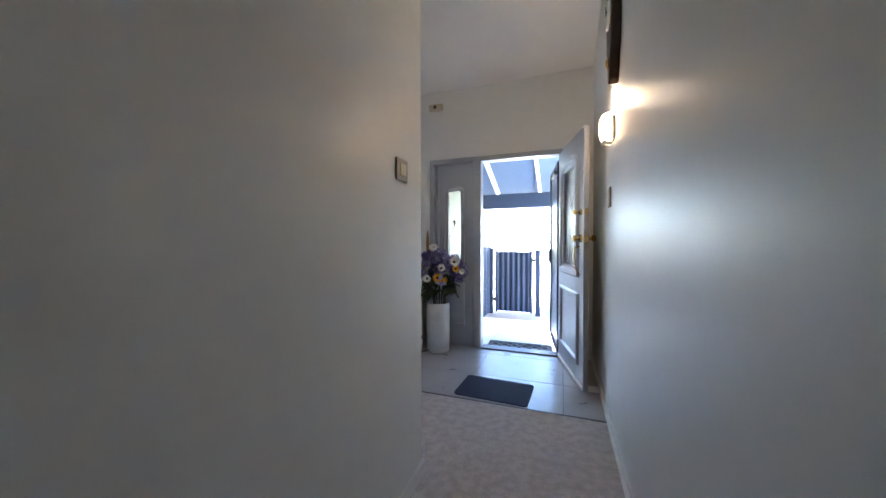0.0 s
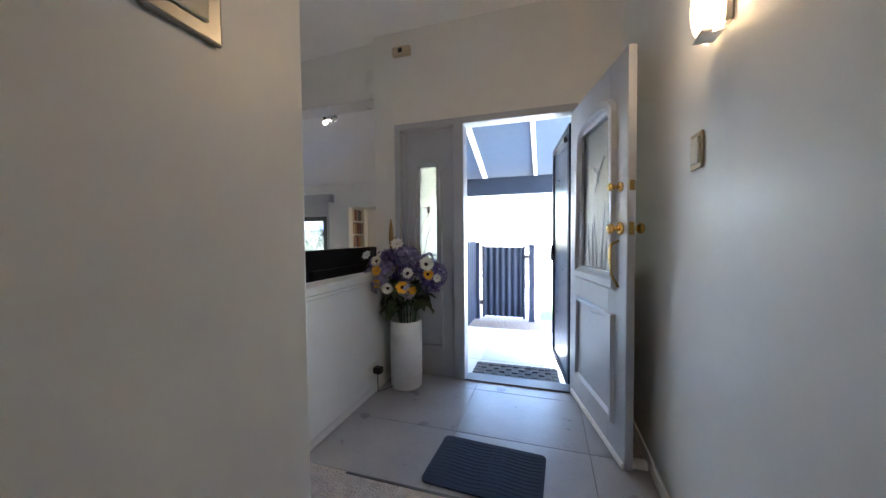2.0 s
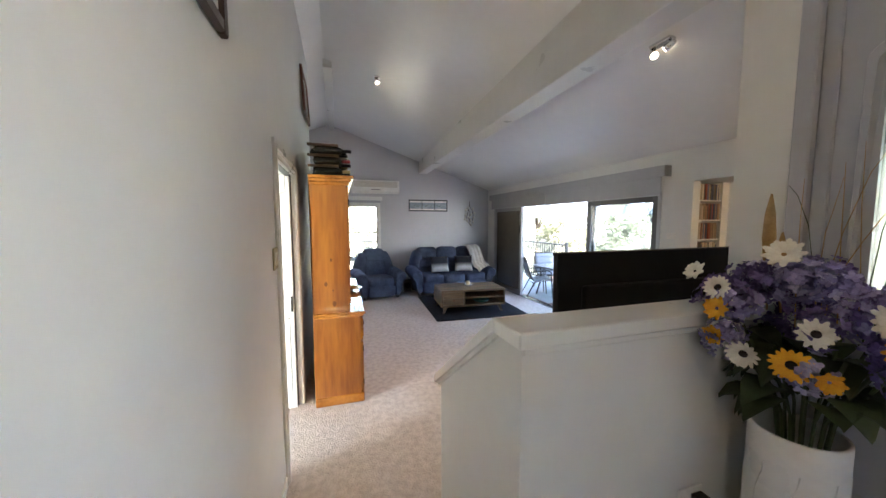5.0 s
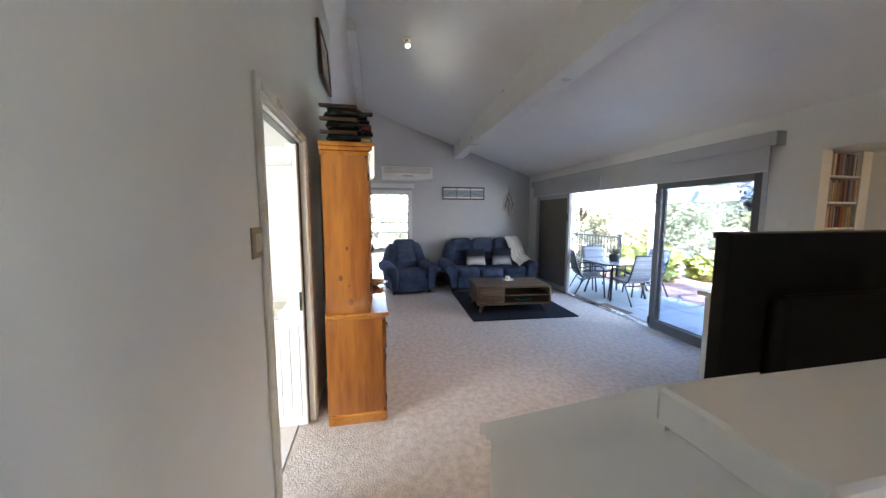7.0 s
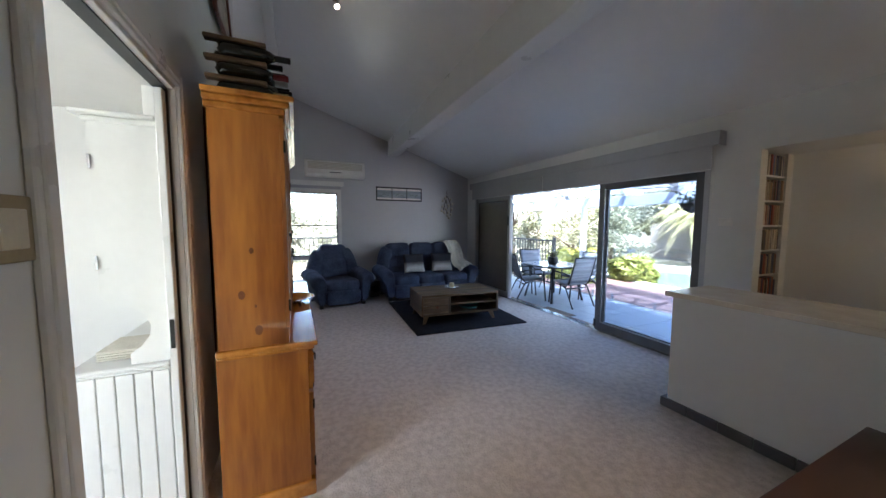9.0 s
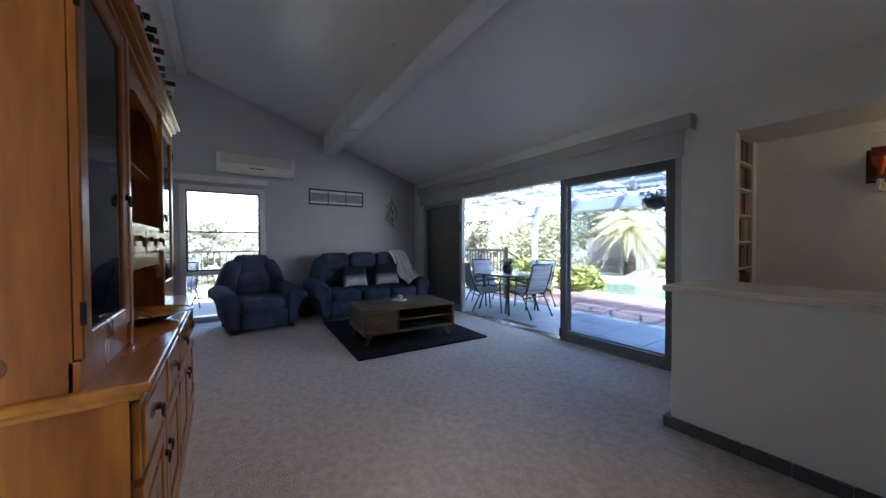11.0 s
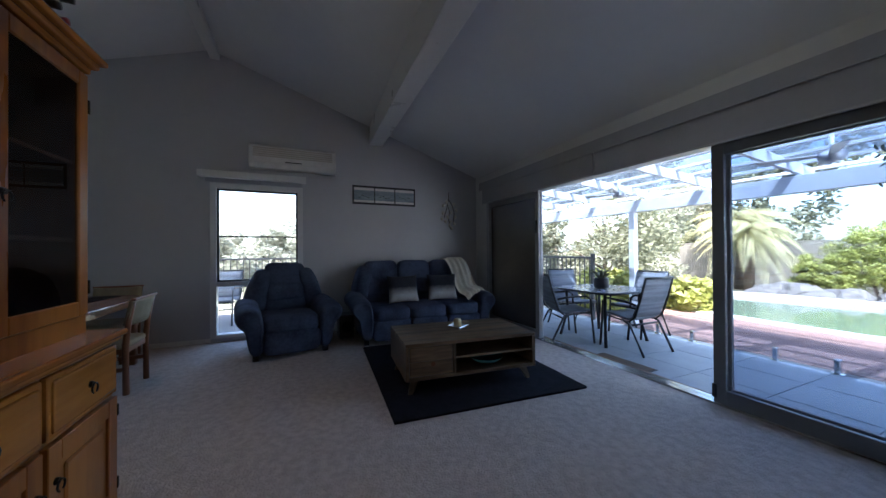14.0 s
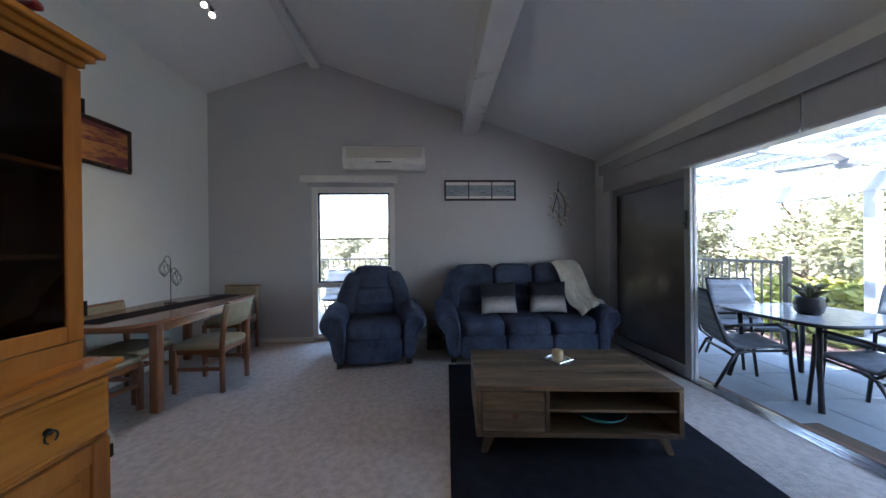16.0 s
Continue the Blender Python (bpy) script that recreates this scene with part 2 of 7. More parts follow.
bm = bmesh.new()
box(bm, XW - 0.12, YS - 0.12, LF - 0.1, -5.28, YS, roof(YS))
structure(part("wall_dining", bm, M_WALL), "pale wall beside the dining table", "wall")
DX0, DX1, DT = -3.45, -2.51, 1.655             # kitchen doorway
bm = bmesh.new()
gable(bm, -5.40, -5.28, YS, YH, LF - 0.1)
zt = roof(YH - 0.06)
box(bm, -5.28, YH - 0.12, LF - 0.1, DX0, YH, zt)
box(bm, DX0, YH - 0.12, DT, DX1, YH, zt)
box(bm, DX1, YH - 0.12, LF - 0.1, XC - 0.006, YH, zt)
gable(bm, XC - 0.12, XC, -1.5, YH - 0.006, -0.1)
box(bm, XC - 0.12, -1.62, -0.1, XR + 0.12, -1.5, roof(-1.5))
rod(bm, (XC - 0.006, YH - 0.006, -0.1), (XC - 0.006, YH - 0.006, roof(YH) - 0.02), 0.0062, None, 12)
structure(part("wall_hall", bm, M_WALL), "cream satin-painted hallway wall with doorway", "wall")
bm = bmesh.new()
gable(bm, XR, XR + 0.12, -1.5, YD + 0.12, -0.1)
structure(part("wall_east", bm, M_WALL), "satin-painted hallway wall", "wall")

FX0, FX1, FT = -1.05, 0.405, 2.125              # front door frame
bm = bmesh.new()
zt = roof(YD) - 0.0
box(bm, XE, YD, LF - 0.1, FX0, YD + 0.12, zt)
box(bm, FX0, YD, FT, FX1, YD + 0.12, zt)
box(bm, FX1, YD, -0.1, XR, YD + 0.12, zt)
gable(bm, XE - 0.0, XE + 0.12, YD + 0.12, YN + 0.12, LF - 0.1)
structure(part("wall_entry", bm, M_WALL), "cream wall round the front door", "wall")

# ceilings
for nm, y0, y1 in (("ceiling_north", RY, YN + 0.6), ("ceiling_south", -1.7, RY)):
    bm = bmesh.new()
    prism(bm, [(y0, roof(y0)), (y1, roof(y1)), (y1, roof(y1) + 0.12), (y0, roof(y0) + 0.12)], "x", XW - 0.5, XR + 0.4)
    structure(part(nm, bm, M_CEIL), "white raked plasterboard ceiling", "ceiling")
bm = bmesh.new()
bot = [(XE + 0.1, 3.656, 2.395), (XE + 0.1, 3.87, 2.395), (XW, 4.165, 2.478), (XW, 3.942, 2.478)]
lo = [bm.verts.new(p) for p in bot]
hi = [bm.verts.new((x, y, roof(y) + 0.03)) for x, y, z in bot]
bm.faces.new(lo), bm.faces.new(hi[::-1])
for i in range(4):
    bm.faces.new((lo[i], hi[i], hi[(i + 1) % 4], lo[(i + 1) % 4]))
bmesh.ops.recalc_face_normals(bm, faces=bm.faces)
bmesh.ops.bevel(bm, geom=[e for e in bm.edges], offset=0.008, segments=2, profile=0.5, affect="EDGES")
structure(part("beam", bm, M_TRIM), "white painted ceiling beam", "beam")
structure(block("ridge_beam", M_TRIM, (XW, RY - 0.02, 3.40, -5.30, RY + 0.10, RZ), None, "", 0.006), "white painted ridge beam", "beam")

# half wall beside the steps
HX0, HX1, HY0, HZ = -1.17, -1.055, 2.44, 0.90
bm = bmesh.new()
box(bm, HX0, HY0, LF, HX1, YD, HZ - 0.05)


def slope(x):
    """Top of the sloping cap down the steps."""
    return HZ + 0.7305 * (x - HX0 + 0.025)


prism(bm, [(HX0, LF), (HX0, HZ - 0.05), (-1.20, slope(-1.20) - 0.047), (-1.86, slope(-1.86) - 0.047), (-1.86, LF)], "y", HY0, HY0 + 0.11)
structure(part("half_wall", bm, M_WALL), "low painted half wall beside the steps", "wall")

# ---- more materials ----
M_PINE = shader("honey_pine", (0.40, 0.150, 0.024), 0.30, second=(0.20, 0.058, 0.009), scale=4.0, mix=0.42, stretch=(1, 1, 0.13), coat=0.25, bump=0.05, bump_scale=30)
# grain along x; lighter colour carries the window light on the dresser front
M_PINE_X = shader("honey_pine_lying_lit", (0.46, 0.185, 0.032), 0.22, second=(0.25, 0.085, 0.013), scale=4.0, mix=0.42, stretch=(0.13, 1, 1), coat=0.4, bump=0.05, bump_scale=30)
M_KNOT = shader("pine_knot", (0.15, 0.045, 0.012), 0.35, scale=60)
M_IRON = shader("black_iron", (0.02, 0.02, 0.02), 0.4, metal=0.8, scale=20)
M_BRASS = shader("polished_brass", (0.72, 0.48, 0.16), 0.15, metal=1.0, scale=20, rough_var=0.04)
M_CHROME = shader("chrome", (0.7, 0.7, 0.7), 0.15, metal=1.0, scale=20, rough_var=0.04)
M_VELOUR = shader("blue_velour", (0.066, 0.082, 0.128), 0.9, second=(0.030, 0.038, 0.064), scale=5, mix=0.42, bump=0.8, bump_scale=150, specular=0.25)
M_RUG = shader("charcoal_rug", (0.018, 0.019, 0.026), 0.95, second=(0.010, 0.011, 0.016), scale=12, bump=1.0, bump_scale=160, specular=0.1)
M_OAK = shader("weathered_oak", (0.19, 0.125, 0.066), 0.38, second=(0.055, 0.034, 0.018), scale=7.0, mix=0.38, stretch=(0.12, 1, 1), bump=0.2, bump_scale=40, random_value=0.34)
M_TEAK = shader("reddish_wood", (0.28, 0.115, 0.045), 0.25, second=(0.17, 0.066, 0.027), scale=3, mix=0.8, stretch=(0.15, 1, 1), coat=0.2, bump=0.04)
M_FABRIC = shader("olive_fabric", (0.34, 0.29, 0.19), 0.95, second=(0.25, 0.215, 0.14), scale=10, bump=0.5, bump_scale=300)
M_THROW = shader("cream_throw", (0.72, 0.68, 0.58), 0.95, second=(0.58, 0.54, 0.45), scale=9, bump=1.0, bump_scale=90)
M_BLIND = shader("grey_blind", (0.42, 0.42, 0.44), 0.8, second=(0.38, 0.38, 0.40), scale=4, bump=0.2, bump_scale=300)
M_WHITE = shader("white_plastic", (0.82, 0.80, 0.75), 0.35, scale=6)
M_CERAMIC = shader("white_ceramic", (0.80, 0.79, 0.77), 0.3, second=(0.72, 0.72, 0.71), scale=3, mix=0.3, bump=0.1, bump_scale=30)
M_STEM = shader("green_stem", (0.045, 0.075, 0.025), 0.6, second=(0.03, 0.045, 0.015), scale=15)
M_SLAT = shader("dark_skirting", (0.10, 0.095, 0.10), 0.4, scale=7)
M_MARBLE = shader("cream_stone_top", (0.74, 0.68, 0.57), 0.2, second=(0.66, 0.60, 0.50), scale=6, bump=0.02)
M_SCREEN = glass("frosted_glass", (0.60, 0.60, 0.54), 0.25)
M_DRIED = shader("dried_stalk", (0.42, 0.28, 0.13), 0.9, second=(0.28, 0.17, 0.07), scale=20)
M_CLOCK = shader("dark_carved_wood", (0.06, 0.025, 0.014), 0.4, second=(0.03, 0.013, 0.008), scale=9, bump=0.4, bump_scale=40)


def arch(w, h, rise, n=10):
    """An outline with an arched head, from (-w/2, 0)."""
    pts = [(-w / 2, 0), (w / 2, 0)]
    for i in range(n + 1):
        a = math.pi * i / n
        pts.append((w / 2 * math.cos(a), h - rise + rise * math.sin(a)))
    return pts


def ring(bm, pts, wide, y0, y1):
    """A moulding that follows an outline in x-z, of that width, between y0 and y1."""
    n = len(pts)
    c = Vector((sum(p[0] for p in pts) / n, sum(p[1] for p in pts) / n))
    inner = [Vector(p) + (c - Vector(p)).normalized() * wide * 1.25 for p in pts]
    vs = [[bm.verts.new((p[0], y, p[1])) for p in ps] for ps, y in ((pts, y0), ([Vector(p).lerp(q, 0.25) for p, q in zip(pts, inner)], y1), ([Vector(p).lerp(q, 0.75) for p, q in zip(pts, inner)], y1), (inner, y0))]
    for a, b in zip(vs, vs[1:]):
        for k in range(n):
            bm.faces.new((a[k], a[(k + 1) % n], b[(k + 1) % n], b[k]))
    bmesh.ops.recalc_face_normals(bm, faces=bm.faces)


def skirting(name, pieces):
    bm = bmesh.new()
    for p in pieces:
        box(bm, *p, 0.004)
    structure(part(name, bm, M_TRIM), "white painted skirting board", "trim")


skirting("baseboard_hall", [(XC, -1.4, 0.0, XC + 0.012, YH, 0.075), (XR - 0.012, -1.4, 0.0, XR, YD, 0.075), (-1.08, YH, 0.0, XC + 0.012, YH + 0.012, 0.075),
                            (DX1 + 0.08, YH, LF, -1.66, YH + 0.012, LF + 0.075), (HX1, HY0, 0.0, HX1 + 0.012, YD, 0.05)])
skirting("baseboard_living", [(XW, YS, LF, XW + 0.012, 1.78, LF + 0.06), (XW, 3.08, LF, XW + 0.012, YN, LF + 0.06), (XW, YS, LF, -5.4, YS + 0.012, LF + 0.06), (SX1 + 0.06, YN - 0.012, LF, AX0, YN, LF + 0.06)])

# caps of the half wall
bm = bmesh.new()
box(bm, HX0 - 0.025, HY0 - 0.025, HZ - 0.05, HX1 + 0.03, YD - 0.002, HZ, 0.005)
box(bm, HX1, HY0, HZ - 0.075, HX1 + 0.014, YD - 0.002, HZ - 0.052, 0.003)
x0, x1 = -1.90, HX0 - 0.020
prism(bm, [(x0, slope(x0) - 0.046), (x1, slope(x1) - 0.046), (x1, slope(x1)), (x0, slope(x0))], "y", HY0 - 0.028, HY0 + 0.138)
prism(bm, [(x0 + 0.022, slope(x0 + 0.022) - 0.066), (x1, slope(x1) - 0.066), (x1, slope(x1) - 0.040), (x0 + 0.022, slope(x0 + 0.022) - 0.040)], "y", HY0 - 0.014, HY0 + 0.124)
structure(part("half_wall_cap", bm, M_TRIM), "white painted cap with moulding on the half wall", "trim")

# ---- front door ----
fd = tagged(thing("door_1", pose(0, 0, 0), "grey painted front door frame with arched sidelight", "door"), kind="structure")
block("jamb", M_DOOR, (FX0, YD - 0.012, 0.0, FX0 + 0.055, YD + 0.11, FT), fd, "", 0.006)
block("jamb", M_DOOR, (FX0 + 0.055, YD + 0.02, 0.0, FX0 + 0.10, YD + 0.10, FT - 0.06), fd, "", 0.005)
block("jamb", M_DOOR, (-0.535, YD - 0.012, 0.0, -0.445, YD + 0.11, FT - 0.05), fd, "", 0.006)
block("jamb", M_DOOR, (0.365, YD - 0.012, 0.0, FX1, YD + 0.11, FT - 0.05), fd, "", 0.006)
block("head", M_DOOR, (FX0, YD - 0.014, FT - 0.055, FX1, YD + 0.112, FT), fd, "", 0.006)
bm = bmesh.new()
SXC = -0.765
box(bm, FX0 + 0.10, YD + 0.035, -0.006, SXC - 0.075, YD + 0.075, FT - 0.055)
box(bm, SXC + 0.075, YD + 0.035, -0.006, -0.535, YD + 0.075, FT - 0.055)
box(bm, SXC - 0.075, YD + 0.035, -0.006, SXC + 0.075, YD + 0.075, 0.94)
box(bm, SXC - 0.075, YD + 0.035, 1.76, SXC + 0.075, YD + 0.075, FT - 0.055)
part("sidelight_panel", bm, M_DOOR, fd)
bm = bmesh.new()
ring(bm, [(x + SXC, z + 0.90) for x, z in arch(0.25, 0.93, 0.07)], 0.045, YD + 0.036, YD + 0.012)
ring(bm, [(x + SXC, z + 0.22) for x, z in arch(0.25, 0.52, 0.03)], 0.035, YD + 0.036, YD + 0.016)
part("moulding", bm, M_DOOR, fd)
pane = block("glass_pane", M_SCREEN, (SXC - 0.075, YD + 0.05, 0.94, SXC + 0.075, YD + 0.056, 1.76), fd, "frosted glass with a small bird motif")
pane.visible_shadow = False
bm = bmesh.new()
puff(bm, (SXC, YD + 0.044, 1.40), (0.012, 0.003, 0.035), 0.9, 8, 6)
for s, zz in ((-1, 1.43), (1, 1.45)):
    prism(bm, [(SXC, 1.40), (SXC + s * 0.05, zz), (SXC + s * 0.012, 1.415)], "y", YD + 0.042, YD + 0.046)
rod(bm, (SXC, YD + 0.044, 1.365), (SXC - 0.02, YD + 0.044, 1.325), 0.004, 0.001, 6)
part("bird_motif", bm, M_CLOCK, fd)
block("threshold", M_ALU, (-0.445, YD - 0.01, -0.002, 0.365, YD + 0.13, 0.012), fd, "metal door threshold", 0.004)

# open leaf, hinged at the right-hand jamb
leaf = thing("front_door", pose(0.365, 3.592, 0.022, 0, 0, -77), "grey painted panelled front door standing open", "door")
LWD, LH = 0.83, 2.04


def leaf_face(y, s):
    bm = bmesh.new()
    ring(bm, [(x + 0.415, z + 0.86) for x, z in arch(0.60, 1.05, 0.13)], 0.06, y, y + s * 0.022)
    ring(bm, [(x + 0.415, z + 0.16) for x, z in arch(0.60, 0.58, 0.0, 4)], 0.05, y, y + s * 0.020)
    part("moulding", bm, M_DOOR, leaf)


T = 0.04
bm = bmesh.new()
GX0, GX1, GZ0, GZ1 = 0.20, 0.63, 0.95, 1.80
box(bm, 0, 0, 0, GX0, T, LH, 0.003)
box(bm, GX1, 0, 0, LWD, T, LH, 0.003)
box(bm, GX0, 0, 0, GX1, T, GZ0)
box(bm, GX0, 0, GZ1, GX1, T, LH)
part("leaf_panel", bm, M_DOOR, leaf)
leaf_face(0.0, -1)
leaf_face(T, 1)
g = block("glass_pane", M_SCREEN, (GX0, 0.016, GZ0, GX1, 0.024, GZ1), leaf, "frosted leaf-patterned glass")
g.visible_shadow = False
bm = bmesh.new()
puff(bm, (0.43, 0.02, 1.50), (0.018, 0.0055, 0.055), 0.9, 10, 8, 0.5, "y")
for sx, zz in ((-1, 1.57), (1, 1.60)):
    prism(bm, [(0.43, 1.50), (0.43 + sx * 0.085, zz), (0.43 + sx * 0.02, 1.535)], "y", 0.015, 0.025)
rod(bm, (0.405, 0.02, 1.46), (0.375, 0.02, 1.40), 0.006, 0.001, 6)
random.seed(4)
for k in range(5):
    x0_, lean_ = 0.30 + k * 0.06, random.uniform(-0.06, 0.06)
    tube(bm, [(x0_, 0.02, GZ0 + 0.01), (x0_ + lean_ * 0.4, 0.02, GZ0 + 0.16), (x0_ + lean_, 0.02, GZ0 + random.uniform(0.25, 0.42))], [0.006, 0.0055, 0.0048], 5)
part("etched_motif", bm, M_ALU, leaf, "etched bird and reeds")
bm = bmesh.new()
for zz, rr in ((1.18, 0.027), (1.385, 0.020)):
    for s, y0 in ((-1, 0.0), (1, T)) if rr > 0.025 else ((-1, 0.0), ):
        rod(bm, (LWD - 0.06, y0, zz), (LWD - 0.06, y0 + s * 0.012, zz), rr * 1.2, None, 20)
        rod(bm, (LWD - 0.06, y0 + s * 0.012, zz), (LWD - 0.06, y0 + s * 0.045, zz), rr * 0.45, None, 14)
        puff(bm, (LWD - 0.06, y0 + s * 0.052, zz), (rr, 0.018, rr), 0.9, 16, 10)
part("knob", bm, M_BRASS, leaf, "polished brass knobs", True)
bm = bmesh.new()
tube(bm, [(LWD - 0.06, -0.012, 1.12), (LWD - 0.06, -0.05, 1.10), (LWD - 0.05, -0.06, 1.03), (LWD - 0.06, -0.045, 0.95), (LWD - 0.06, -0.012, 0.89)], 0.007)
part("pull_handle", bm, M_BRASS, leaf, "brass pull handle", True)
bm = bmesh.new()
box(bm, LWD - 0.002, 0.008, 1.15, LWD + 0.002, T - 0.008, 1.21)
box(bm, LWD - 0.002, 0.008, 1.36, LWD + 0.002, T - 0.008, 1.41)
part("lock_plate", bm, M_BRASS, leaf, "brass lock plates")
block("weather_strip", M_WHITE, (0.01, -0.012, 0.0, LWD - 0.01, T + 0.012, 0.03), leaf, "", 0.004)
st = thing("door_stop", pose(0.62, 2.86, 0), "small white rubber door stop", "door stop")
block("body", M_WHITE, (-0.05, -0.02, 0, 0.05, 0.02, 0.04), st, "", 0.006)

# screen door, opened outwards
sc = thing("screen_door", pose(0.38, 3.74, -0.03, 0, 0, 97), "navy security screen door standing open", "door")
bm = bmesh.new()
for d in ((0, 0, 0, 0.06, 0.03, 2.06), (0.79, 0, 0, 0.85, 0.03, 2.06), (0.06, 0, 0, 0.79, 0.03, 0.06), (0.06, 0, 2.0, 0.79, 0.03, 2.06)):
    box(bm, *d, 0.003)
part("frame", bm, M_NAVY, sc)
M_MESH = shader("navy_mesh", (0.03, 0.045, 0.09), 0.3, scale=30)
block("mesh_panel", M_MESH, (0.06, 0.012, 0.06, 0.79, 0.016, 2.0), sc, "fine dark security mesh")
block("lock", M_DARK, [(0.80, -0.02, 0.95, 0.84, 0.05, 1.11), (0.74, 0.03, 1.00, 0.82, 0.06, 1.02)], sc, "black lever lock", 0.004)
block("closer", M_DARK, (0.05, 0.03, 1.93, 0.40, 0.06, 1.97), sc, "black door closer", 0.004)

# entry tiles
bm = bmesh.new()
box(bm, -1.10, 2.415, -0.12, XR, YD + 0.1, -0.006)
tile_floor = structure(part("floor_entry", bm, M_GROUT), "grey porcelain tiled entry floor", "floor")
bm = bmesh.new()
box(bm, XC - 0.5, 2.40, -0.05, XR, 2.415, 0.004, 0.002)
structure(part("floor_trim", bm, M_ALU), "metal strip between carpet and tiles", "trim")

# mats
mat1 = thing("door_mat", pose(-0.10, 2.63, 0.0, 0, 0, -3), "navy ribbed door mat on the tiles", "mat")
bm = bmesh.new()
prism(bm, [(sx * 0.25 + 0.03 * math.cos(a), sy * 0.16 + 0.03 * math.sin(a)) for sx, sy, a0 in ((1, 1, 0), (-1, 1, 90), (-1, -1, 180), (1, -1, 270)) for a in [radians(a0 + 18 * i) for i in range(6)]], "z", 0.0, 0.010)
M_MAT = shader("navy_mat", (0.016, 0.028, 0.066), 0.85, second=(0.011, 0.019, 0.045), scale=25, bump=0.6, bump_scale=120)
part("backing", bm, M_MAT, mat1)
bm = bmesh.new()
for i in range(14):
    y0 = -0.175 + i * 0.0255
    pts = [(-0.265 + k * 0.053, y0 + 0.006 * math.sin(k * 1.25), 0.0095) for k in range(11)]
    tube(bm, pts, 0.0022, 6)
part("ribs", bm, M_MAT, mat1)


# vase of flowers
vase = thing("vase", pose(-0.868, 3.39, -0.0) @ Matrix.Diagonal((0.94, 0.94, 0.875, 1)), "tall white ceramic cylinder floor vase", "vase")
bm = bmesh.new()
turned(bm, [(0.118, 0), (0.128, 0.01), (0.131, 0.3), (0.131, 0.595), (0.124, 0.60), (0.118, 0.595), (0.115, 0.45), (0.0, 0.44)], 40)
part("body", bm, M_CERAMIC, vase, "", True)
bm = bmesh.new()
for k in range(9):
    a = k * 0.72 + 3.0
    pts = [Vector((0.1315 * math.cos(a + 0.10 * math.sin(j)), 0.1315 * math.sin(a + 0.10 * math.sin(j)), 0.12 + j * 0.045)) for j in range(9)]
    tube(bm, pts, 0.0025, 5)
part("relief", bm, M_CERAMIC, vase, "fine raised line relief")

bouquet = thing("flower_arrangement", pose(-0.855, 3.39, 0.39), "artificial purple, white and yellow flowers in the vase", "flowers")
random.seed(11)
M_PETALS = {k: shader("petal_" + k, c, 0.7, second=s, scale=30, random_value=0.12) for k, c, s in (
    ("purple", (0.155, 0.115, 0.31), (0.085, 0.055, 0.18)), ("pale", (0.42, 0.40, 0.58), (0.30, 0.27, 0.46)), ("lilac", (0.26, 0.24, 0.44), (0.17, 0.15, 0.32)), ("white", (0.78, 0.76, 0.70), (0.62, 0.60, 0.52)), ("yellow", (0.82, 0.44, 0.02), (0.70, 0.30, 0.01)))}
M_EYE = shader("flower_eye", (0.02, 0.012, 0.010), 0.9, scale=60)


def daisy(n, r, cup, rows=2):
    bm = bmesh.new()
    for row in range(rows):
        for i in range(n):
            a = 2 * math.pi * (i + 0.5 * row) / n + random.uniform(-0.05, 0.05)
            q = Matrix.Rotation(a, 3, "Z")
            rr, w = r * (1 - 0.18 * row) * random.uniform(0.92, 1.05), r * 0.17 * (12 / n) ** 0.5
            z1, z2 = cup * 0.5 + 0.004 * row, cup + 0.003 * row
            pts = [(r * 0.12, -w * 0.5, 0), (r * 0.12, w * 0.5, 0), (rr * 0.65, w, z1), (rr * 0.92, w * 0.6, z2), (rr, 0, z2), (rr * 0.92, -w * 0.6, z2), (rr * 0.65, -w, z1)]
            bm.faces.new([bm.verts.new(q @ Vector(p)) for p in pts])
    return bm


def bloom(colour, p, d, r, n=14, cup=0.008, eye=True):
    ob = part("flower", daisy(n, r, cup), M_PETALS[colour], bouquet, "%s artificial flower" % colour)
    ob.matrix_basis = Matrix.Translation(p) @ Vector(d).to_track_quat("Z", "Y").to_matrix().to_4x4()
    if eye:
        bm = bmesh.new()
        puff(bm, (0, 0, 0.004), (r * 0.26, r * 0.26, r * 0.14), 1.0, 12, 6)
        part("eye", bm, M_EYE, ob, "dark flower centre")


# domed mass of small purple florets
def floret(p, q, r):
    for k in range(4):
        w = q @ Matrix.Rotation(k * math.pi / 2 + 0.3, 3, "Z")
        bm.faces.new([bm.verts.new(p + w @ Vector(v)) for v in ((0, 0, 0), (r * 0.45, -r * 0.42, 0.003), (r * 0.95, -r * 0.30, 0.006), (r * 1.05, 0, 0.004), (r * 0.95, r * 0.30, 0.006), (r * 0.45, r * 0.42, 0.003))])


for head in range(62):
    a, el = random.uniform(0, 6.283), random.uniform(-0.55, 1.45)
    c = Vector((0.27 * math.cos(a) * math.cos(el), 0.235 * math.sin(a) * math.cos(el) - 0.02, 0.49 + 0.165 * math.sin(el)))
    bm = bmesh.new()
    for i in range(26):
        u = Vector((random.gauss(0, 1), random.gauss(0, 1), random.gauss(0, 1))).normalized()
        floret(c + u * random.uniform(0.035, 0.068), u.to_track_quat("Z", "Y").to_matrix(), random.uniform(0.014, 0.021))
    part("floret_cluster", bm, M_PETALS[("purple", "purple", "lilac", "purple", "pale", "lilac")[head % 6]], bouquet)
FACE = Vector((0.28, -0.92, 0.25))
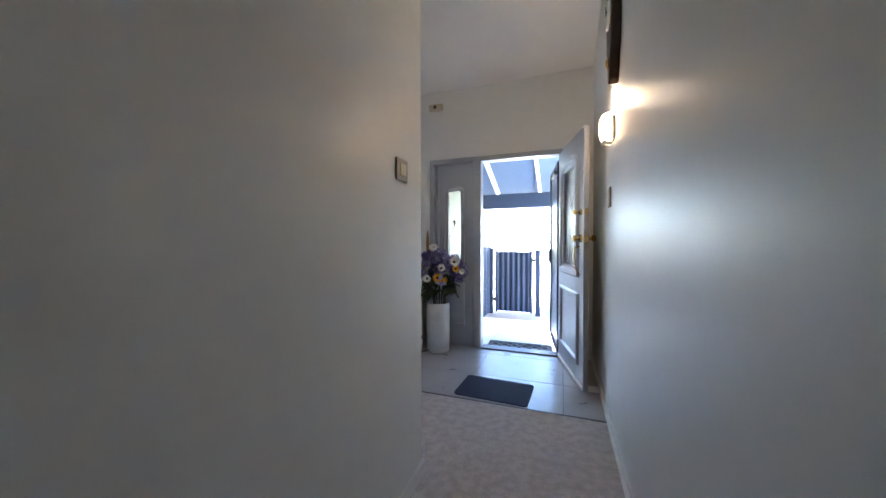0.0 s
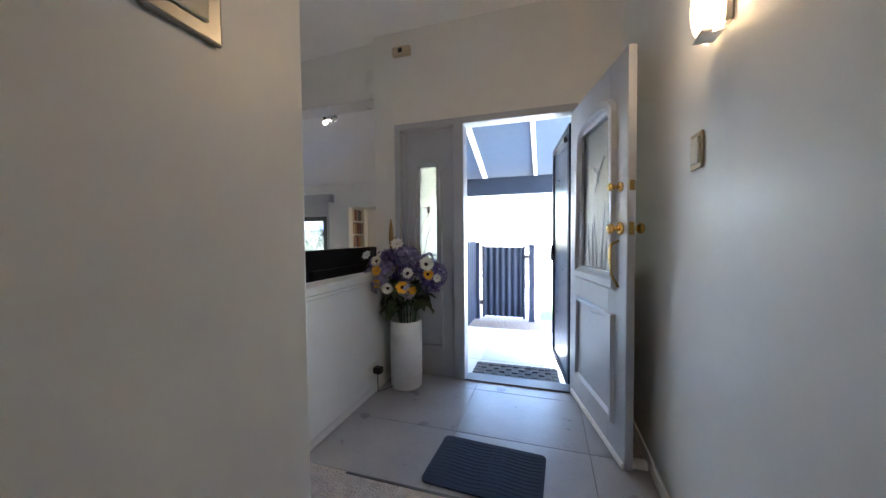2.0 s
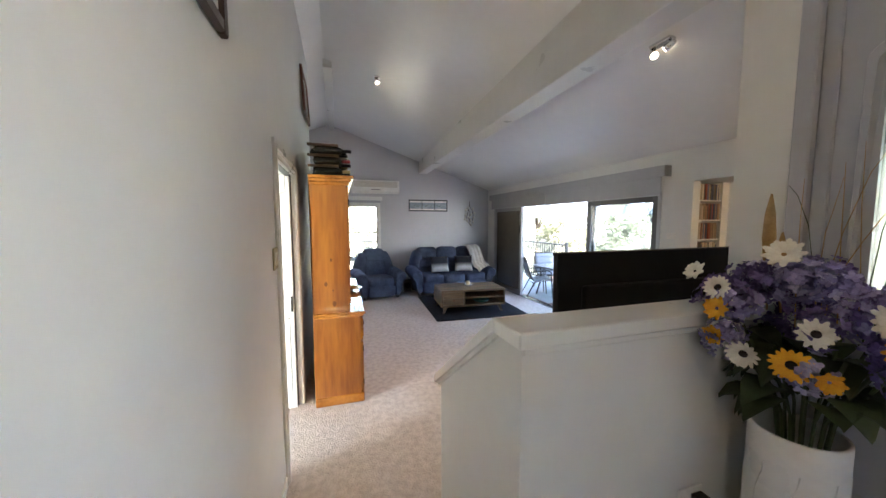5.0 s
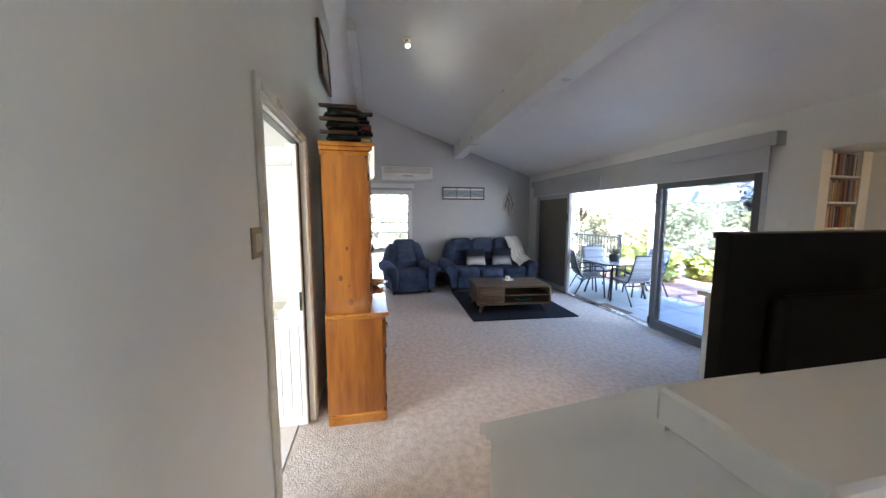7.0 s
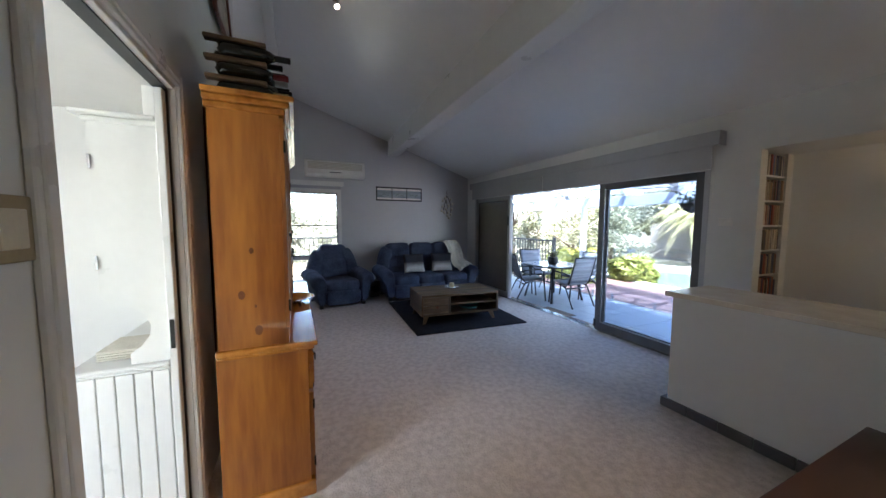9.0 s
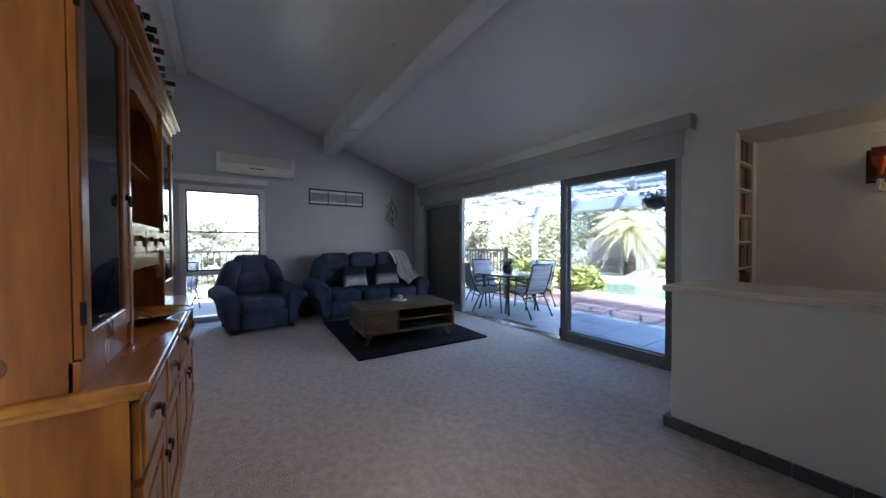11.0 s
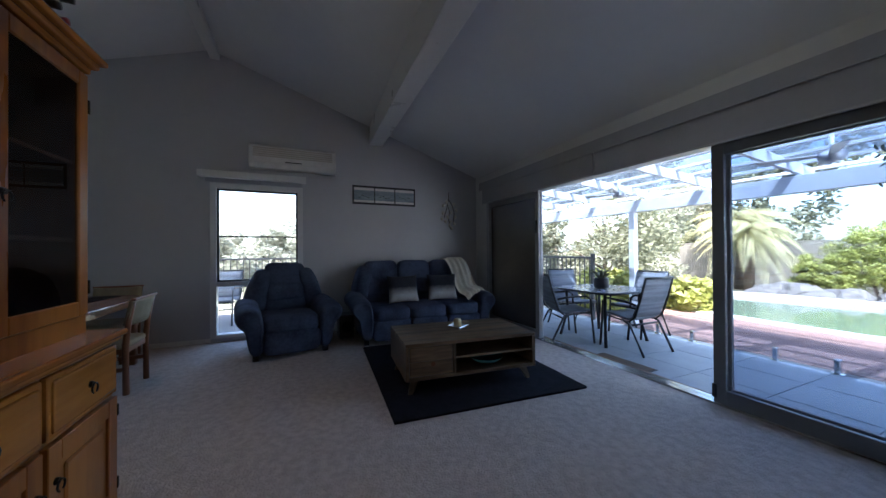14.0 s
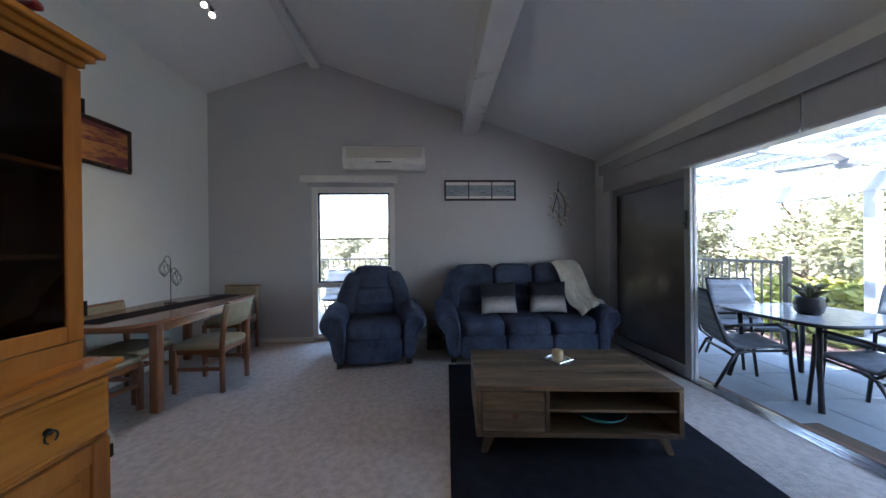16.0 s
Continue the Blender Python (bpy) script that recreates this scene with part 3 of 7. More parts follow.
for colour, x, z, r, n in (("white", -0.12, 0.62, 0.050, 15), ("white", 0.24, 0.60, 0.066, 16), ("white", -0.03, 0.43, 0.052, 14), ("white", -0.22, 0.66, 0.048, 7), ("white", 0.0, 0.74, 0.060, 9), ("white", 0.12, 0.54, 0.048, 12),
                           ("yellow", 0.08, 0.44, 0.058, 16), ("yellow", -0.12, 0.55, 0.048, 10), ("yellow", -0.12, 0.46, 0.042, 7), ("yellow", -0.24, 0.47, 0.040, 8), ("yellow", 0.25, 0.53, 0.050, 14), ("yellow", 0.15, 0.42, 0.038, 7), ("white", 0.30, 0.50, 0.04, 9)):
    dist = 0.215 * math.sqrt(max(0.05, 1 - (x / 0.36) ** 2)) * (1.0 if z < 0.7 else 0.55)
    bloom(colour, (x, -dist - 0.055, z - 0.01), FACE + Vector((x * 2.0, 0, (z - 0.55) * 2.5)), r * 0.86, n, random.uniform(0.002, 0.02), n > 11)
for i in range(16):
    a = i * 0.39
    bm = bmesh.new()
    tube(bm, [(0.05 * math.cos(a), 0.05 * math.sin(a), 0.02), (0.07 * math.cos(a), 0.07 * math.sin(a), 0.2), (0.19 * math.cos(a), 0.17 * math.sin(a), 0.44)], 0.005, 6)
    part("stem", bm, M_STEM, bouquet)
for i in range(34):
    a, z, L = random.uniform(0, 6.283), random.uniform(0.18, 0.40), random.uniform(0.09, 0.15)
    bm = bmesh.new()
    droop = random.uniform(-0.13, 0.0)
    mid = [Vector((0.08 + L * t, 0, z + 0.05 * math.sin(t * 2.6) + droop * t * t)) for t in (0, 0.25, 0.5, 0.75, 1)]
    wd = [0.010, 0.050, 0.064, 0.046, 0.006]
    rot = Matrix.Rotation(a, 3, "Z")
    up = [[bm.verts.new(rot @ (m_ + Vector((0, s * w_, 0.012 if s else 0)))) for s in (-1, 0, 1)] for m_, w_ in zip(mid, wd)]
    for p, q in zip(up, up[1:]):
        bm.faces.new((p[0], p[1], q[1], q[0])), bm.faces.new((p[1], p[2], q[2], q[1]))
    part("leaf", bm, M_STEM, bouquet, "", True)
for i in range(9):
    bm = bmesh.new()
    x0, lean = random.uniform(-0.12, 0.14), random.uniform(-0.10, 0.38)
    pts = [(x0 + lean * t * t, 0.10 - 0.06 * t, 0.45 + t * random.uniform(0.50, 0.62)) for t in (0, 0.3, 0.6, 0.85, 1.0)]
    tube(bm, pts, [0.002, 0.0017, 0.0014, 0.0011, 0.0008], 5)
    part("grass_stalk", bm, M_STEM if i % 3 == 0 else M_DRIED, bouquet)
for x, s in ((-0.15, 1.0), (-0.11, 0.85)):
    bm = bmesh.new()
    tube(bm, [(x, 0.06, 0.5), (x - 0.005, 0.06, 0.64 * s), (x - 0.008, 0.06, 0.69 * s), (x - 0.01, 0.06, 0.77 * s), (x - 0.012, 0.06, 0.86 * s), (x - 0.012, 0.06, 0.93 * s)], [0.003, 0.004, 0.015, 0.020, 0.015, 0.003], 10)
    part("bulrush", bm, M_DRIED, bouquet, "dried tan bulrush head", True)

plug = thing("plug_adaptor", pose(HX1 + 0.002, 3.17, 0.185), "black plug adaptor with cable in a wall socket", "plug")
block("socket", M_WHITE, (0, -0.06, -0.035, 0.008, 0.06, 0.035), plug, "white wall socket", 0.002)
block("body", M_DARK, (0.008, -0.005, -0.03, 0.075, 0.05, 0.02), plug, "", 0.008)
bm = bmesh.new()
tube(bm, [(0.04, 0.02, -0.03), (0.05, 0.0, -0.09), (0.07, -0.03, -0.14), (0.09, 0.05, -0.155), (0.13, 0.14, -0.156), (0.09, 0.2, -0.156)], 0.0035, 6)
part("cable", bm, M_DARK, plug)

# wall fittings of the hall
sen = thing("motion_sensor", pose(-0.965, YD, 2.715), "small cream motion sensor on the wall", "sensor")
M_CREAM = shader("aged_cream_plastic", (0.55, 0.46, 0.32), 0.45, scale=10)
block("housing", M_CREAM, (-0.08, -0.05, -0.036, 0.08, 0.0, 0.036), sen, "", 0.01, 2)
block("lens", M_DARK, (-0.022, -0.054, -0.018, 0.014, -0.048, 0.018), sen, "dark sensor lens", 0.002)

M_LAMPGLASS = shader("lit_glass", (0.9, 0.85, 0.75), 0.4, emit=(1.0, 0.62, 0.28), power=0.5)
M_GLOW = shader("lit_bulb", (1, 0.9, 0.8), 0.4, emit=(1.0, 0.80, 0.55), power=2.0)
sconce = thing("wall_lamp", pose(XR, 2.23, 1.84), "lit frosted glass wall lamp on a pale bracket", "lamp")
block("bracket", M_WHITE, [(-0.022, -0.055, -0.07, 0.0, 0.055, 0.06), (-0.07, -0.035, -0.085, -0.01, 0.035, -0.072)], sconce, "", 0.004)
bm = bmesh.new()
pts = [(-0.025 - 0.06 * math.sin(math.pi * t), -0.055 + 0.11 * t) for t in [i / 12 for i in range(13)]]
rows_ = [[bm.verts.new((x * (1 - 0.25 * abs(zz) ** 3), y * (1 - 0.12 * abs(zz) ** 3), 0.085 * zz)) for x, y in pts] for zz in (-1, -0.7, -0.3, 0.1, 0.5, 0.8, 1)]
for a, b in zip(rows_, rows_[1:]):
    for k in range(12):
        bm.faces.new((a[k], a[k + 1], b[k + 1], b[k]))
part("shade", bm, M_LAMPGLASS, sconce, "curved frosted glass shade, lit", True)
bm = bmesh.new()
puff(bm, (-0.05, 0, 0), (0.02, 0.02, 0.03), 1.0, 12, 8)
part("bulb", bm, M_GLOW, sconce, "glowing bulb", True)
lamp("wall_lamp_light", "POINT", pose(XR - 0.06, 2.23, 2.0), 0.34, (1.0, 0.66, 0.36), 0.04)

ck = thing("wall_clock", pose(XR, 2.10, 2.04), "carved dark wood wall clock", "clock")
bm = bmesh.new()
body = [(0.0, 0.0), (0.03, 0.02), (0.045, 0.09), (0.06, 0.15), (0.085, 0.18), (0.10, 0.30), (0.105, 0.42), (0.09, 0.52), (0.05, 0.60), (0.0, 0.64)]
prism(bm, [(y, z) for y, z in body] + [(-y, z) for y, z in body[-2:0:-1]], "x", -0.05, 0.0)
bmesh.ops.bevel(bm, geom=list(bm.edges), offset=0.008, segments=2, profile=0.5, affect="EDGES")
part("case", bm, M_CLOCK, ck)
bm = bmesh.new()
rod(bm, (-0.05, 0, 0.38), (-0.062, 0, 0.38), 0.075, 0.07, 28)
part("dial", bm, M_CERAMIC, ck, "pale round dial")
bm = bmesh.new()
box(bm, -0.066, -0.003, 0.38, -0.063, 0.003, 0.43), box(bm, -0.066, -0.04, 0.377, -0.063, 0.0, 0.383)
part("pointers", bm, M_DARK, ck)
bm = bmesh.new()
puff(bm, (-0.055, 0.0, 0.12), (0.012, 0.03, 0.03), 1.0, 14, 8)
part("pendulum", bm, M_BRASS, ck, "brass pendulum bob", True)


def plate(name, m, label, w=0.075, h=0.115, face=None, n=1, inner=0.0):
    p = thing(name, m, label, "switch")
    block("plate", face or M_WHITE, (-w / 2, -0.01, -h / 2, w / 2, 0, h / 2), p, "", 0.004, 2)
    if inner:
        block("insert", M_IVORY, (-w * inner / 2, -0.015, -h * inner / 2, w * inner / 2, -0.009, h * inner / 2), p, "ivory switch insert", 0.003, 2)
        return p
    for i in range(n):
        x = (i - (n - 1) / 2) * w / max(n, 1)
        block("rocker", M_WHITE, (x - 0.008, -0.014, -0.014, x + 0.008, -0.009, 0.014), p, "small switch rocker", 0.002)
    return p


M_IVORY = shader("ivory_plastic", (0.62, 0.57, 0.44), 0.4, scale=10)
M_STEEL = shader("brushed_metal", (0.34, 0.32, 0.28), 0.35, metal=0.9, stretch=(1, 1, 0.1), scale=8)
M_DULLBRASS = shader("dull_brass", (0.36, 0.29, 0.17), 0.45, metal=0.5, scale=12)
plate("light_switch", pose(XR, 2.385, 1.455, 0, 0, -90), "brass trimmed light switch plate on the wall", 0.085, 0.125, M_DULLBRASS, 1, 0.72)
plate("light_switch", pose(XC, 1.345, 1.482, 0, 0, 90), "metal framed wall switch", 0.10, 0.095, M_STEEL, 1, 0.55)
plate("light_switch", pose(-2.375, YH, 1.005, 0, 0, 180), "brass framed light switch beside the doorway", 0.12, 0.13, M_DULLBRASS, 1, 0.6)
plate("power_outlet", pose(-3.285, YN, 1.04), "white double switch plate on the wall", 0.115, 0.075, None, 2)

# ---- kitchen doorway and the strip of kitchen behind it ----
kd = tagged(thing("door_2", pose(0, 0, 0), "white painted kitchen doorway with cavity sliding door", "door"), kind="structure")
bm = bmesh.new()
for x0, x1 in ((DX0 - 0.10, DX0), (DX1, DX1 + 0.075)):
    box(bm, x0, YH, LF, x1, YH + 0.018, DT + 0.075, 0.004)
    box(bm, x0 + 0.02, YH + 0.014, LF, x1 - 0.02, YH + 0.024, DT + 0.055, 0.004)
box(bm, DX0, YH, DT, DX1, YH + 0.018, DT + 0.075, 0.004)
box(bm, DX0, YH + 0.014, DT + 0.02, DX1, YH + 0.024, DT + 0.055, 0.004)
part("architrave", bm, M_TRIM, kd)
block("jamb", M_TRIM, [(DX0, YH - 0.12, LF, DX0 + 0.018, YH - 0.075, DT), (DX1 - 0.018, YH - 0.12, LF, DX1, YH, DT), (DX0 + 0.018, YH - 0.12, DT - 0.018, DX1 - 0.018, YH, DT)], kd, "", 0.003)
block("sliding_panel", M_TRIM, (DX0 + 0.014, YH - 0.066, LF + 0.01, DX0 + 0.06, YH - 0.034, DT - 0.03), kd, "white sliding door edge", 0.004)
block("slot", M_DARK, [(DX0 + 0.001, YH - 0.0745, LF, DX0 + 0.012, YH - 0.028, DT - 0.02), (DX0 + 0.02, YH - 0.075, DT - 0.0235, DX1 - 0.02, YH - 0.025, DT - 0.0185)], kd, "dark cavity slot")
block("latch", M_IRON, (DX0 + 0.059, YH - 0.058, 0.42, DX0 + 0.063, YH - 0.040, 0.56), kd, "black edge latch", 0.001)

M_KWALL = shader("kitchen_paint", (0.78, 0.77, 0.74), 0.5, second=(0.74, 0.73, 0.70), scale=2)
M_KFLOOR = shader("pale_kitchen_floor", (0.62, 0.60, 0.56), 0.3, second=(0.55, 0.53, 0.50), scale=3)
bm = bmesh.new()
box(bm, -5.28, -1.7, LF - 0.1, XC - 0.12, YH - 0.11, LF + 0.002)
structure(part("floor_kitchen", bm, M_KFLOOR), "pale kitchen floor", "floor")
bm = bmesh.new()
# south wall opening is added, out of view, to hold the fill lamp
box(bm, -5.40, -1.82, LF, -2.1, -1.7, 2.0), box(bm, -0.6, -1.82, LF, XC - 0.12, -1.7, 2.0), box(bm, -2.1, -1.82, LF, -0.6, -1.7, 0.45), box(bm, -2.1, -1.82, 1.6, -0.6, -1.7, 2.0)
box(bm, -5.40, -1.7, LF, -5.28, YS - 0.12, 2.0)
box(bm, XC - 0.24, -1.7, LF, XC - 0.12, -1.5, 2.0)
structure(part("wall_kitchen", bm, M_KWALL), "white kitchen walls with an added opening out of view", "wall")
bm = bmesh.new()
box(bm, -5.40, -1.82, 1.96, XC - 0.12, YH - 0.12, 2.02)
structure(part("ceiling_kitchen", bm, M_KWALL), "white kitchen ceiling", "ceiling")
# added fill lamp that brightens the kitchen behind the doorway
lamp("kitchen_fill_light", "AREA", look((-1.35, -1.66, 1.02), (-1.35, 2.0, 0.8)), 3.6, (0.95, 0.98, 1.0), 1.4, 1.1)

kh = thing("white_dresser", pose(-3.40, 1.14, LF), "white painted kitchen dresser with beadboard side", "dresser")
block("base", M_TRIM, (-0.95, 0.02, 0, -0.012, 0.355, 0.815), kh)
for i in range(5):
    block("bead_plank", M_TRIM, (-0.012, 0.02 + i * 0.067, 0.06, 0.0, 0.02 + i * 0.067 + 0.064, 0.81), kh, "", 0.004)
block("worktop", M_TRIM, [(-0.97, -0.01, 0.83, 0.025, 0.36, 0.85), (-0.97, -0.002, 0.812, 0.012, 0.36, 0.83)], kh, "", 0.006)
bm = bmesh.new()
side = [(0.36, 0.85), (0.21, 0.85), (0.21, 0.90), (0.25, 0.93), (0.285, 0.98), (0.29, 1.03), (0.27, 1.08), (0.23, 1.115), (0.19, 1.125), (0.17, 1.15), (0.13, 1.155), (0.12, 1.18), (0.12, 1.94), (0.36, 1.94)]
prism(bm, side, "x", -0.04, -0.012)
part("side_panel", bm, M_TRIM, kh)
block("cupboard", M_TRIM, (-0.95, 0.13, 1.20, -0.04, 0.36, 1.94), kh)
block("cornice", M_TRIM, [(-0.97, 0.10, 1.94, 0.0, 0.36, 1.965), (-0.99, 0.07, 1.965, 0.02, 0.36, 1.985)], kh, "", 0.006)
block("hinge", M_CHROME, (-0.010, 0.117, 1.30, -0.004, 0.125, 1.36), kh)
block("hinge", M_CHROME, (-0.010, 0.117, 1.74, -0.004, 0.125, 1.80), kh)
tea = thing("folded_tea_towel", pose(-3.62, 1.27, LF + 0.85), "folded striped tea towel on the dresser", "towel")
bm = bmesh.new()
for i in range(4):
    box(bm, -0.12, -0.08, i * 0.012, 0.12, 0.08, i * 0.012 + 0.011, 0.004)
part("cloth", bm, M_THROW, tea)

# ---- pine dresser ----
# smoked tint, which also puts the shade inside the dresser into the panes
M_SMOKE = glass("smoked_glass", (0.42, 0.39, 0.36))
hutch = thing("pine_dresser", pose(-4.285, 1.69, LF), "honey pine dresser with glazed doors and drawers", "dresser")
W2, BD, BH, UD, UH = 0.945, 0.435, 0.88, 0.335, 2.09
block("carcass", M_PINE, [(-W2, 0, 0.08, W2, BD - 0.02, BH - 0.03)], hutch)
block("plinth", M_PINE_X, (-W2 - 0.012, -0.0, 0, W2 + 0.012, BD + 0.005, 0.085), hutch, "", 0.01, 2)
block("worktop", M_PINE_X, [(-W2 - 0.025, -0.0, BH - 0.028, W2 + 0.025, BD + 0.03, BH), (-W2 - 0.012, 0, BH - 0.05, W2 + 0.012, BD + 0.012, BH - 0.028)], hutch, "polished pine worktop", 0.008, 2)


def ring_pull(parent, x, y, z):
    bm = bmesh.new()
    rod(bm, (x, y, z + 0.012), (x, y + 0.010, z + 0.012), 0.013, 0.011, 12)
    tube(bm, [(x + 0.02 * math.sin(a), y + 0.014, z + 0.0 - 0.02 * math.cos(a) - 0.004) for a in [i * math.pi / 6 for i in range(1, 12)]], 0.0035, 6)
    part("ring_pull", bm, M_IRON, parent, "black iron ring pull")


cw = 2 * W2 / 4
for i in range(4):
    x0, x1 = -W2 + i * cw + 0.012, -W2 + (i + 1) * cw - 0.012
    d = part("drawer", bmesh.new(), M_PINE_X, hutch)
    bm = bmesh.new()
    box(bm, x0, BD - 0.02, 0.60, x1, BD + 0.002, 0.815, 0.004)
    box(bm, x0 + 0.018, BD - 0.004, 0.618, x1 - 0.018, BD + 0.010, 0.797, 0.008, 2)
    bm.to_mesh(d.data), bm.free()
    ring_pull(d, (x0 + x1) / 2, BD + 0.010, 0.70)
    d = part("cupboard_door", bmesh.new(), M_PINE, hutch)
    bm = bmesh.new()
    f = 0.07
    for q in ((x0, BD - 0.02, 0.10, x0 + f, BD + 0.004, 0.58), (x1 - f, BD - 0.02, 0.10, x1, BD + 0.004, 0.58), (x0 + f, BD - 0.02, 0.10, x1 - f, BD + 0.004, 0.10 + f), (x0 + f, BD - 0.02, 0.58 - f, x1 - f, BD + 0.004, 0.58)):
        box(bm, *q, 0.003)
    box(bm, x0 + f, BD - 0.018, 0.10 + f, x1 - f, BD - 0.008, 0.58 - f)
    box(bm, x0 + f + 0.03, BD - 0.012, 0.13 + f, x1 - f - 0.03, BD + 0.001, 0.55 - f, 0.008, 1)
    bm.to_mesh(d.data), bm.free()
    ring_pull(d, x0 + 0.035 if i % 2 else x1 - 0.035, BD + 0.004, 0.44)
    for zz in (0.16, 0.49):
        block("hinge", M_IRON, (x1 - 0.004 if i % 2 else x0 - 0.008, BD - 0.002, zz, x1 + 0.008 if i % 2 else x0 + 0.004, BD + 0.007, zz + 0.05), hutch, "black hinge")

# upper part
DW = 0.50
for x in (-W2, -W2 + DW, W2 - DW - 0.02, W2 - 0.02):
    block("upright", M_PINE, (x, 0, BH, x + 0.02, UD - 0.022, UH), hutch)
block("back_panel", M_PINE, (-W2, 0.0, BH, W2, 0.012, UH), hutch)
block("top_panel", M_PINE_X, (-W2, 0, UH - 0.02, W2, UD - 0.02, UH), hutch)
block("shelf", M_PINE_X, [(-W2 + 0.02, 0.012, zz, W2 - 0.02, UD - 0.04, zz + 0.018) for zz in (1.28, 1.62)], hutch, "", 0.003)
block("cornice", M_PINE_X, [(-W2 - 0.012, 0, UH - 0.05, W2 + 0.012, UD + 0.006, UH - 0.02), (-W2 - 0.032, 0, UH - 0.02, W2 + 0.032, UD + 0.028, UH + 0.008), (-W2 - 0.052, 0, UH + 0.008, W2 + 0.052, UD + 0.05, UH + 0.035)], hutch, "stepped pine cornice", 0.007, 2)
for s in (-1, 1):
    xa, xb = (-W2, -W2 + DW) if s < 0 else (W2 - DW, W2)
    d = part("glazed_door", bmesh.new(), M_PINE, hutch)
    bm = bmesh.new()
    f = 0.062
    za, zb = BH + 0.08, UH - 0.06
    for q in ((xa, UD - 0.022, za, xa + f, UD, zb), (xb - f, UD - 0.022, za, xb, UD, zb), (xa + f, UD - 0.022, za, xb - f, UD, za + f), (xa + f, UD - 0.022, zb - f, xb - f, UD, zb)):
        box(bm, *q, 0.004)
    bm.to_mesh(d.data), bm.free()
    gl = block("glass_pane", M_SMOKE, (xa + f, UD - 0.013, za + f, xb - f, UD - 0.009, zb - f), d, "clear glass pane")
    gl.visible_shadow = False
    ring_pull(d, xb - 0.03 if s < 0 else xa + 0.03, UD, 1.42)
    for zz in (1.05, 1.86):
        block("hinge", M_IRON, (xa - 0.006 if s < 0 else xb - 0.004, UD - 0.006, zz, xa + 0.004 if s < 0 else xb + 0.006, UD + 0.005, zz + 0.06), hutch, "black hinge")
    block("bottom_rail", M_PINE, (xa, UD - 0.03, BH, xb, UD - 0.008, za - 0.004), hutch)
CX0, CX1 = -W2 + DW + 0.02, W2 - DW - 0.02


def scallop(z, up, depth):
    """A shaped rail across the open middle."""
    n, pts = 24, []
    for i in range(n + 1):
        t = i / n
        x = CX0 + (CX1 - CX0) * t
        e = min(t, 1 - t) * 2
        dz = depth * (1 - min(1, e / 0.45)) ** 1.4 + 0.012 * (math.cos(e * 14) if e < 0.45 else 1)
        pts.append((x, z - dz))
    bm = bmesh.new()
    prism(bm, pts + [(CX1, z + up), (CX0, z + up)], "y", UD - 0.03, UD - 0.008)
    part("shaped_rail", bm, M_PINE_X, hutch, "scalloped pine rail")


scallop(1.93, 0.08, 0.14)
scallop(1.16, 0.05, 0.10)
for x in (CX0 - 0.028, CX1 - 0.012):
    block("pilaster", M_PINE, (x, UD - 0.02, BH, x + 0.04, UD + 0.006, UH - 0.05), hutch, "", 0.005)
block("drawer_case", M_PINE_X, [(CX0, 0.012, 1.20, CX1, UD - 0.02, 1.218), (CX0, 0.012, 1.33, CX1, UD - 0.005, 1.348)], hutch)
for i in range(3):
    w = (CX1 - CX0) / 3
    d = part("small_drawer", bmesh.new(), M_PINE_X, hutch)
    bm = bmesh.new()
    box(bm, CX0 + i * w + 0.008, 0.06, 1.222, CX0 + (i + 1) * w - 0.008, UD + 0.006, 1.326, 0.004)
    bm.to_mesh(d.data), bm.free()
    ring_pull(d, CX0 + (i + 0.5) * w, UD + 0.006, 1.27)
# knots on the side of the dresser
for y, z, r in ((0.17, 1.37, 0.014), (0.12, 1.15, 0.020), (0.19, 0.965, 0.024), (0.18, 1.09, 0.008)):
    bm = bmesh.new()
    bmesh.ops.create_cone(bm, cap_ends=True, segments=16, radius1=r, radius2=r * 0.8, depth=0.003, matrix=Matrix.Translation((W2 - 0.0005, y, z)) @ Matrix.Rotation(math.pi / 2, 4, "Y") @ Matrix.Diagonal((1.25, 0.85, 1, 1)))
    part("knot", bm, M_KNOT, hutch, "dark wood knot")


def free_mesh(name, label, category, at_, build, material, rz=0.0, smooth=True, part_name="body"):
    th = thing(name, pose(*at_, 0, 0, rz), label, category)
    bm = bmesh.new()
    build(bm)
    part(part_name, bm, material, th, "", smooth)
    return th


M_PLATE = shader("yellow_glaze", (0.55, 0.34, 0.04), 0.25, second=(0.30, 0.06, 0.03), scale=6, mix=0.5)
pl = free_mesh("fruit_platter", "yellow glazed platter with metal rim on the dresser", "platter", (-4.30, 2.02, LF + BH), lambda b: turned(b, [(0.05, 0.0), (0.07, 0.006), (0.13, 0.03), (0.165, 0.038), (0.165, 0.043), (0.13, 0.036), (0.06, 0.012), (0.0, 0.010)], 32), M_PLATE)
bm = bmesh.new()
tube(bm, [(0.167 * math.cos(a), 0.167 * math.sin(a), 0.041) for a in [i * math.pi / 16 for i in range(33)]], 0.005, 6)
part("rim", bm, M_CHROME, pl, "silver rim", True)
free_mesh("candle", "white pillar candle on the dresser", "candle", (-4.05, 1.90, LF + BH), lambda b: turned(b, [(0.035, 0), (0.035, 0.09), (0.03, 0.095), (0.004, 0.092), (0.003, 0.105)], 20), M_CERAMIC)
M_BOXART = shader("colourful_box", (0.45, 0.32, 0.05), 0.5, second=(0.05, 0.10, 0.25), scale=14, mix=0.15)
free_mesh("picture_box", "small colourful patterned box on the shelf", "box", (-4.25, 1.80, LF + 1.638), lambda b: box(b, -0.12, -0.02, 0, 0.12, 0.02, 0.16, 0.004), M_BOXART, 0, False)
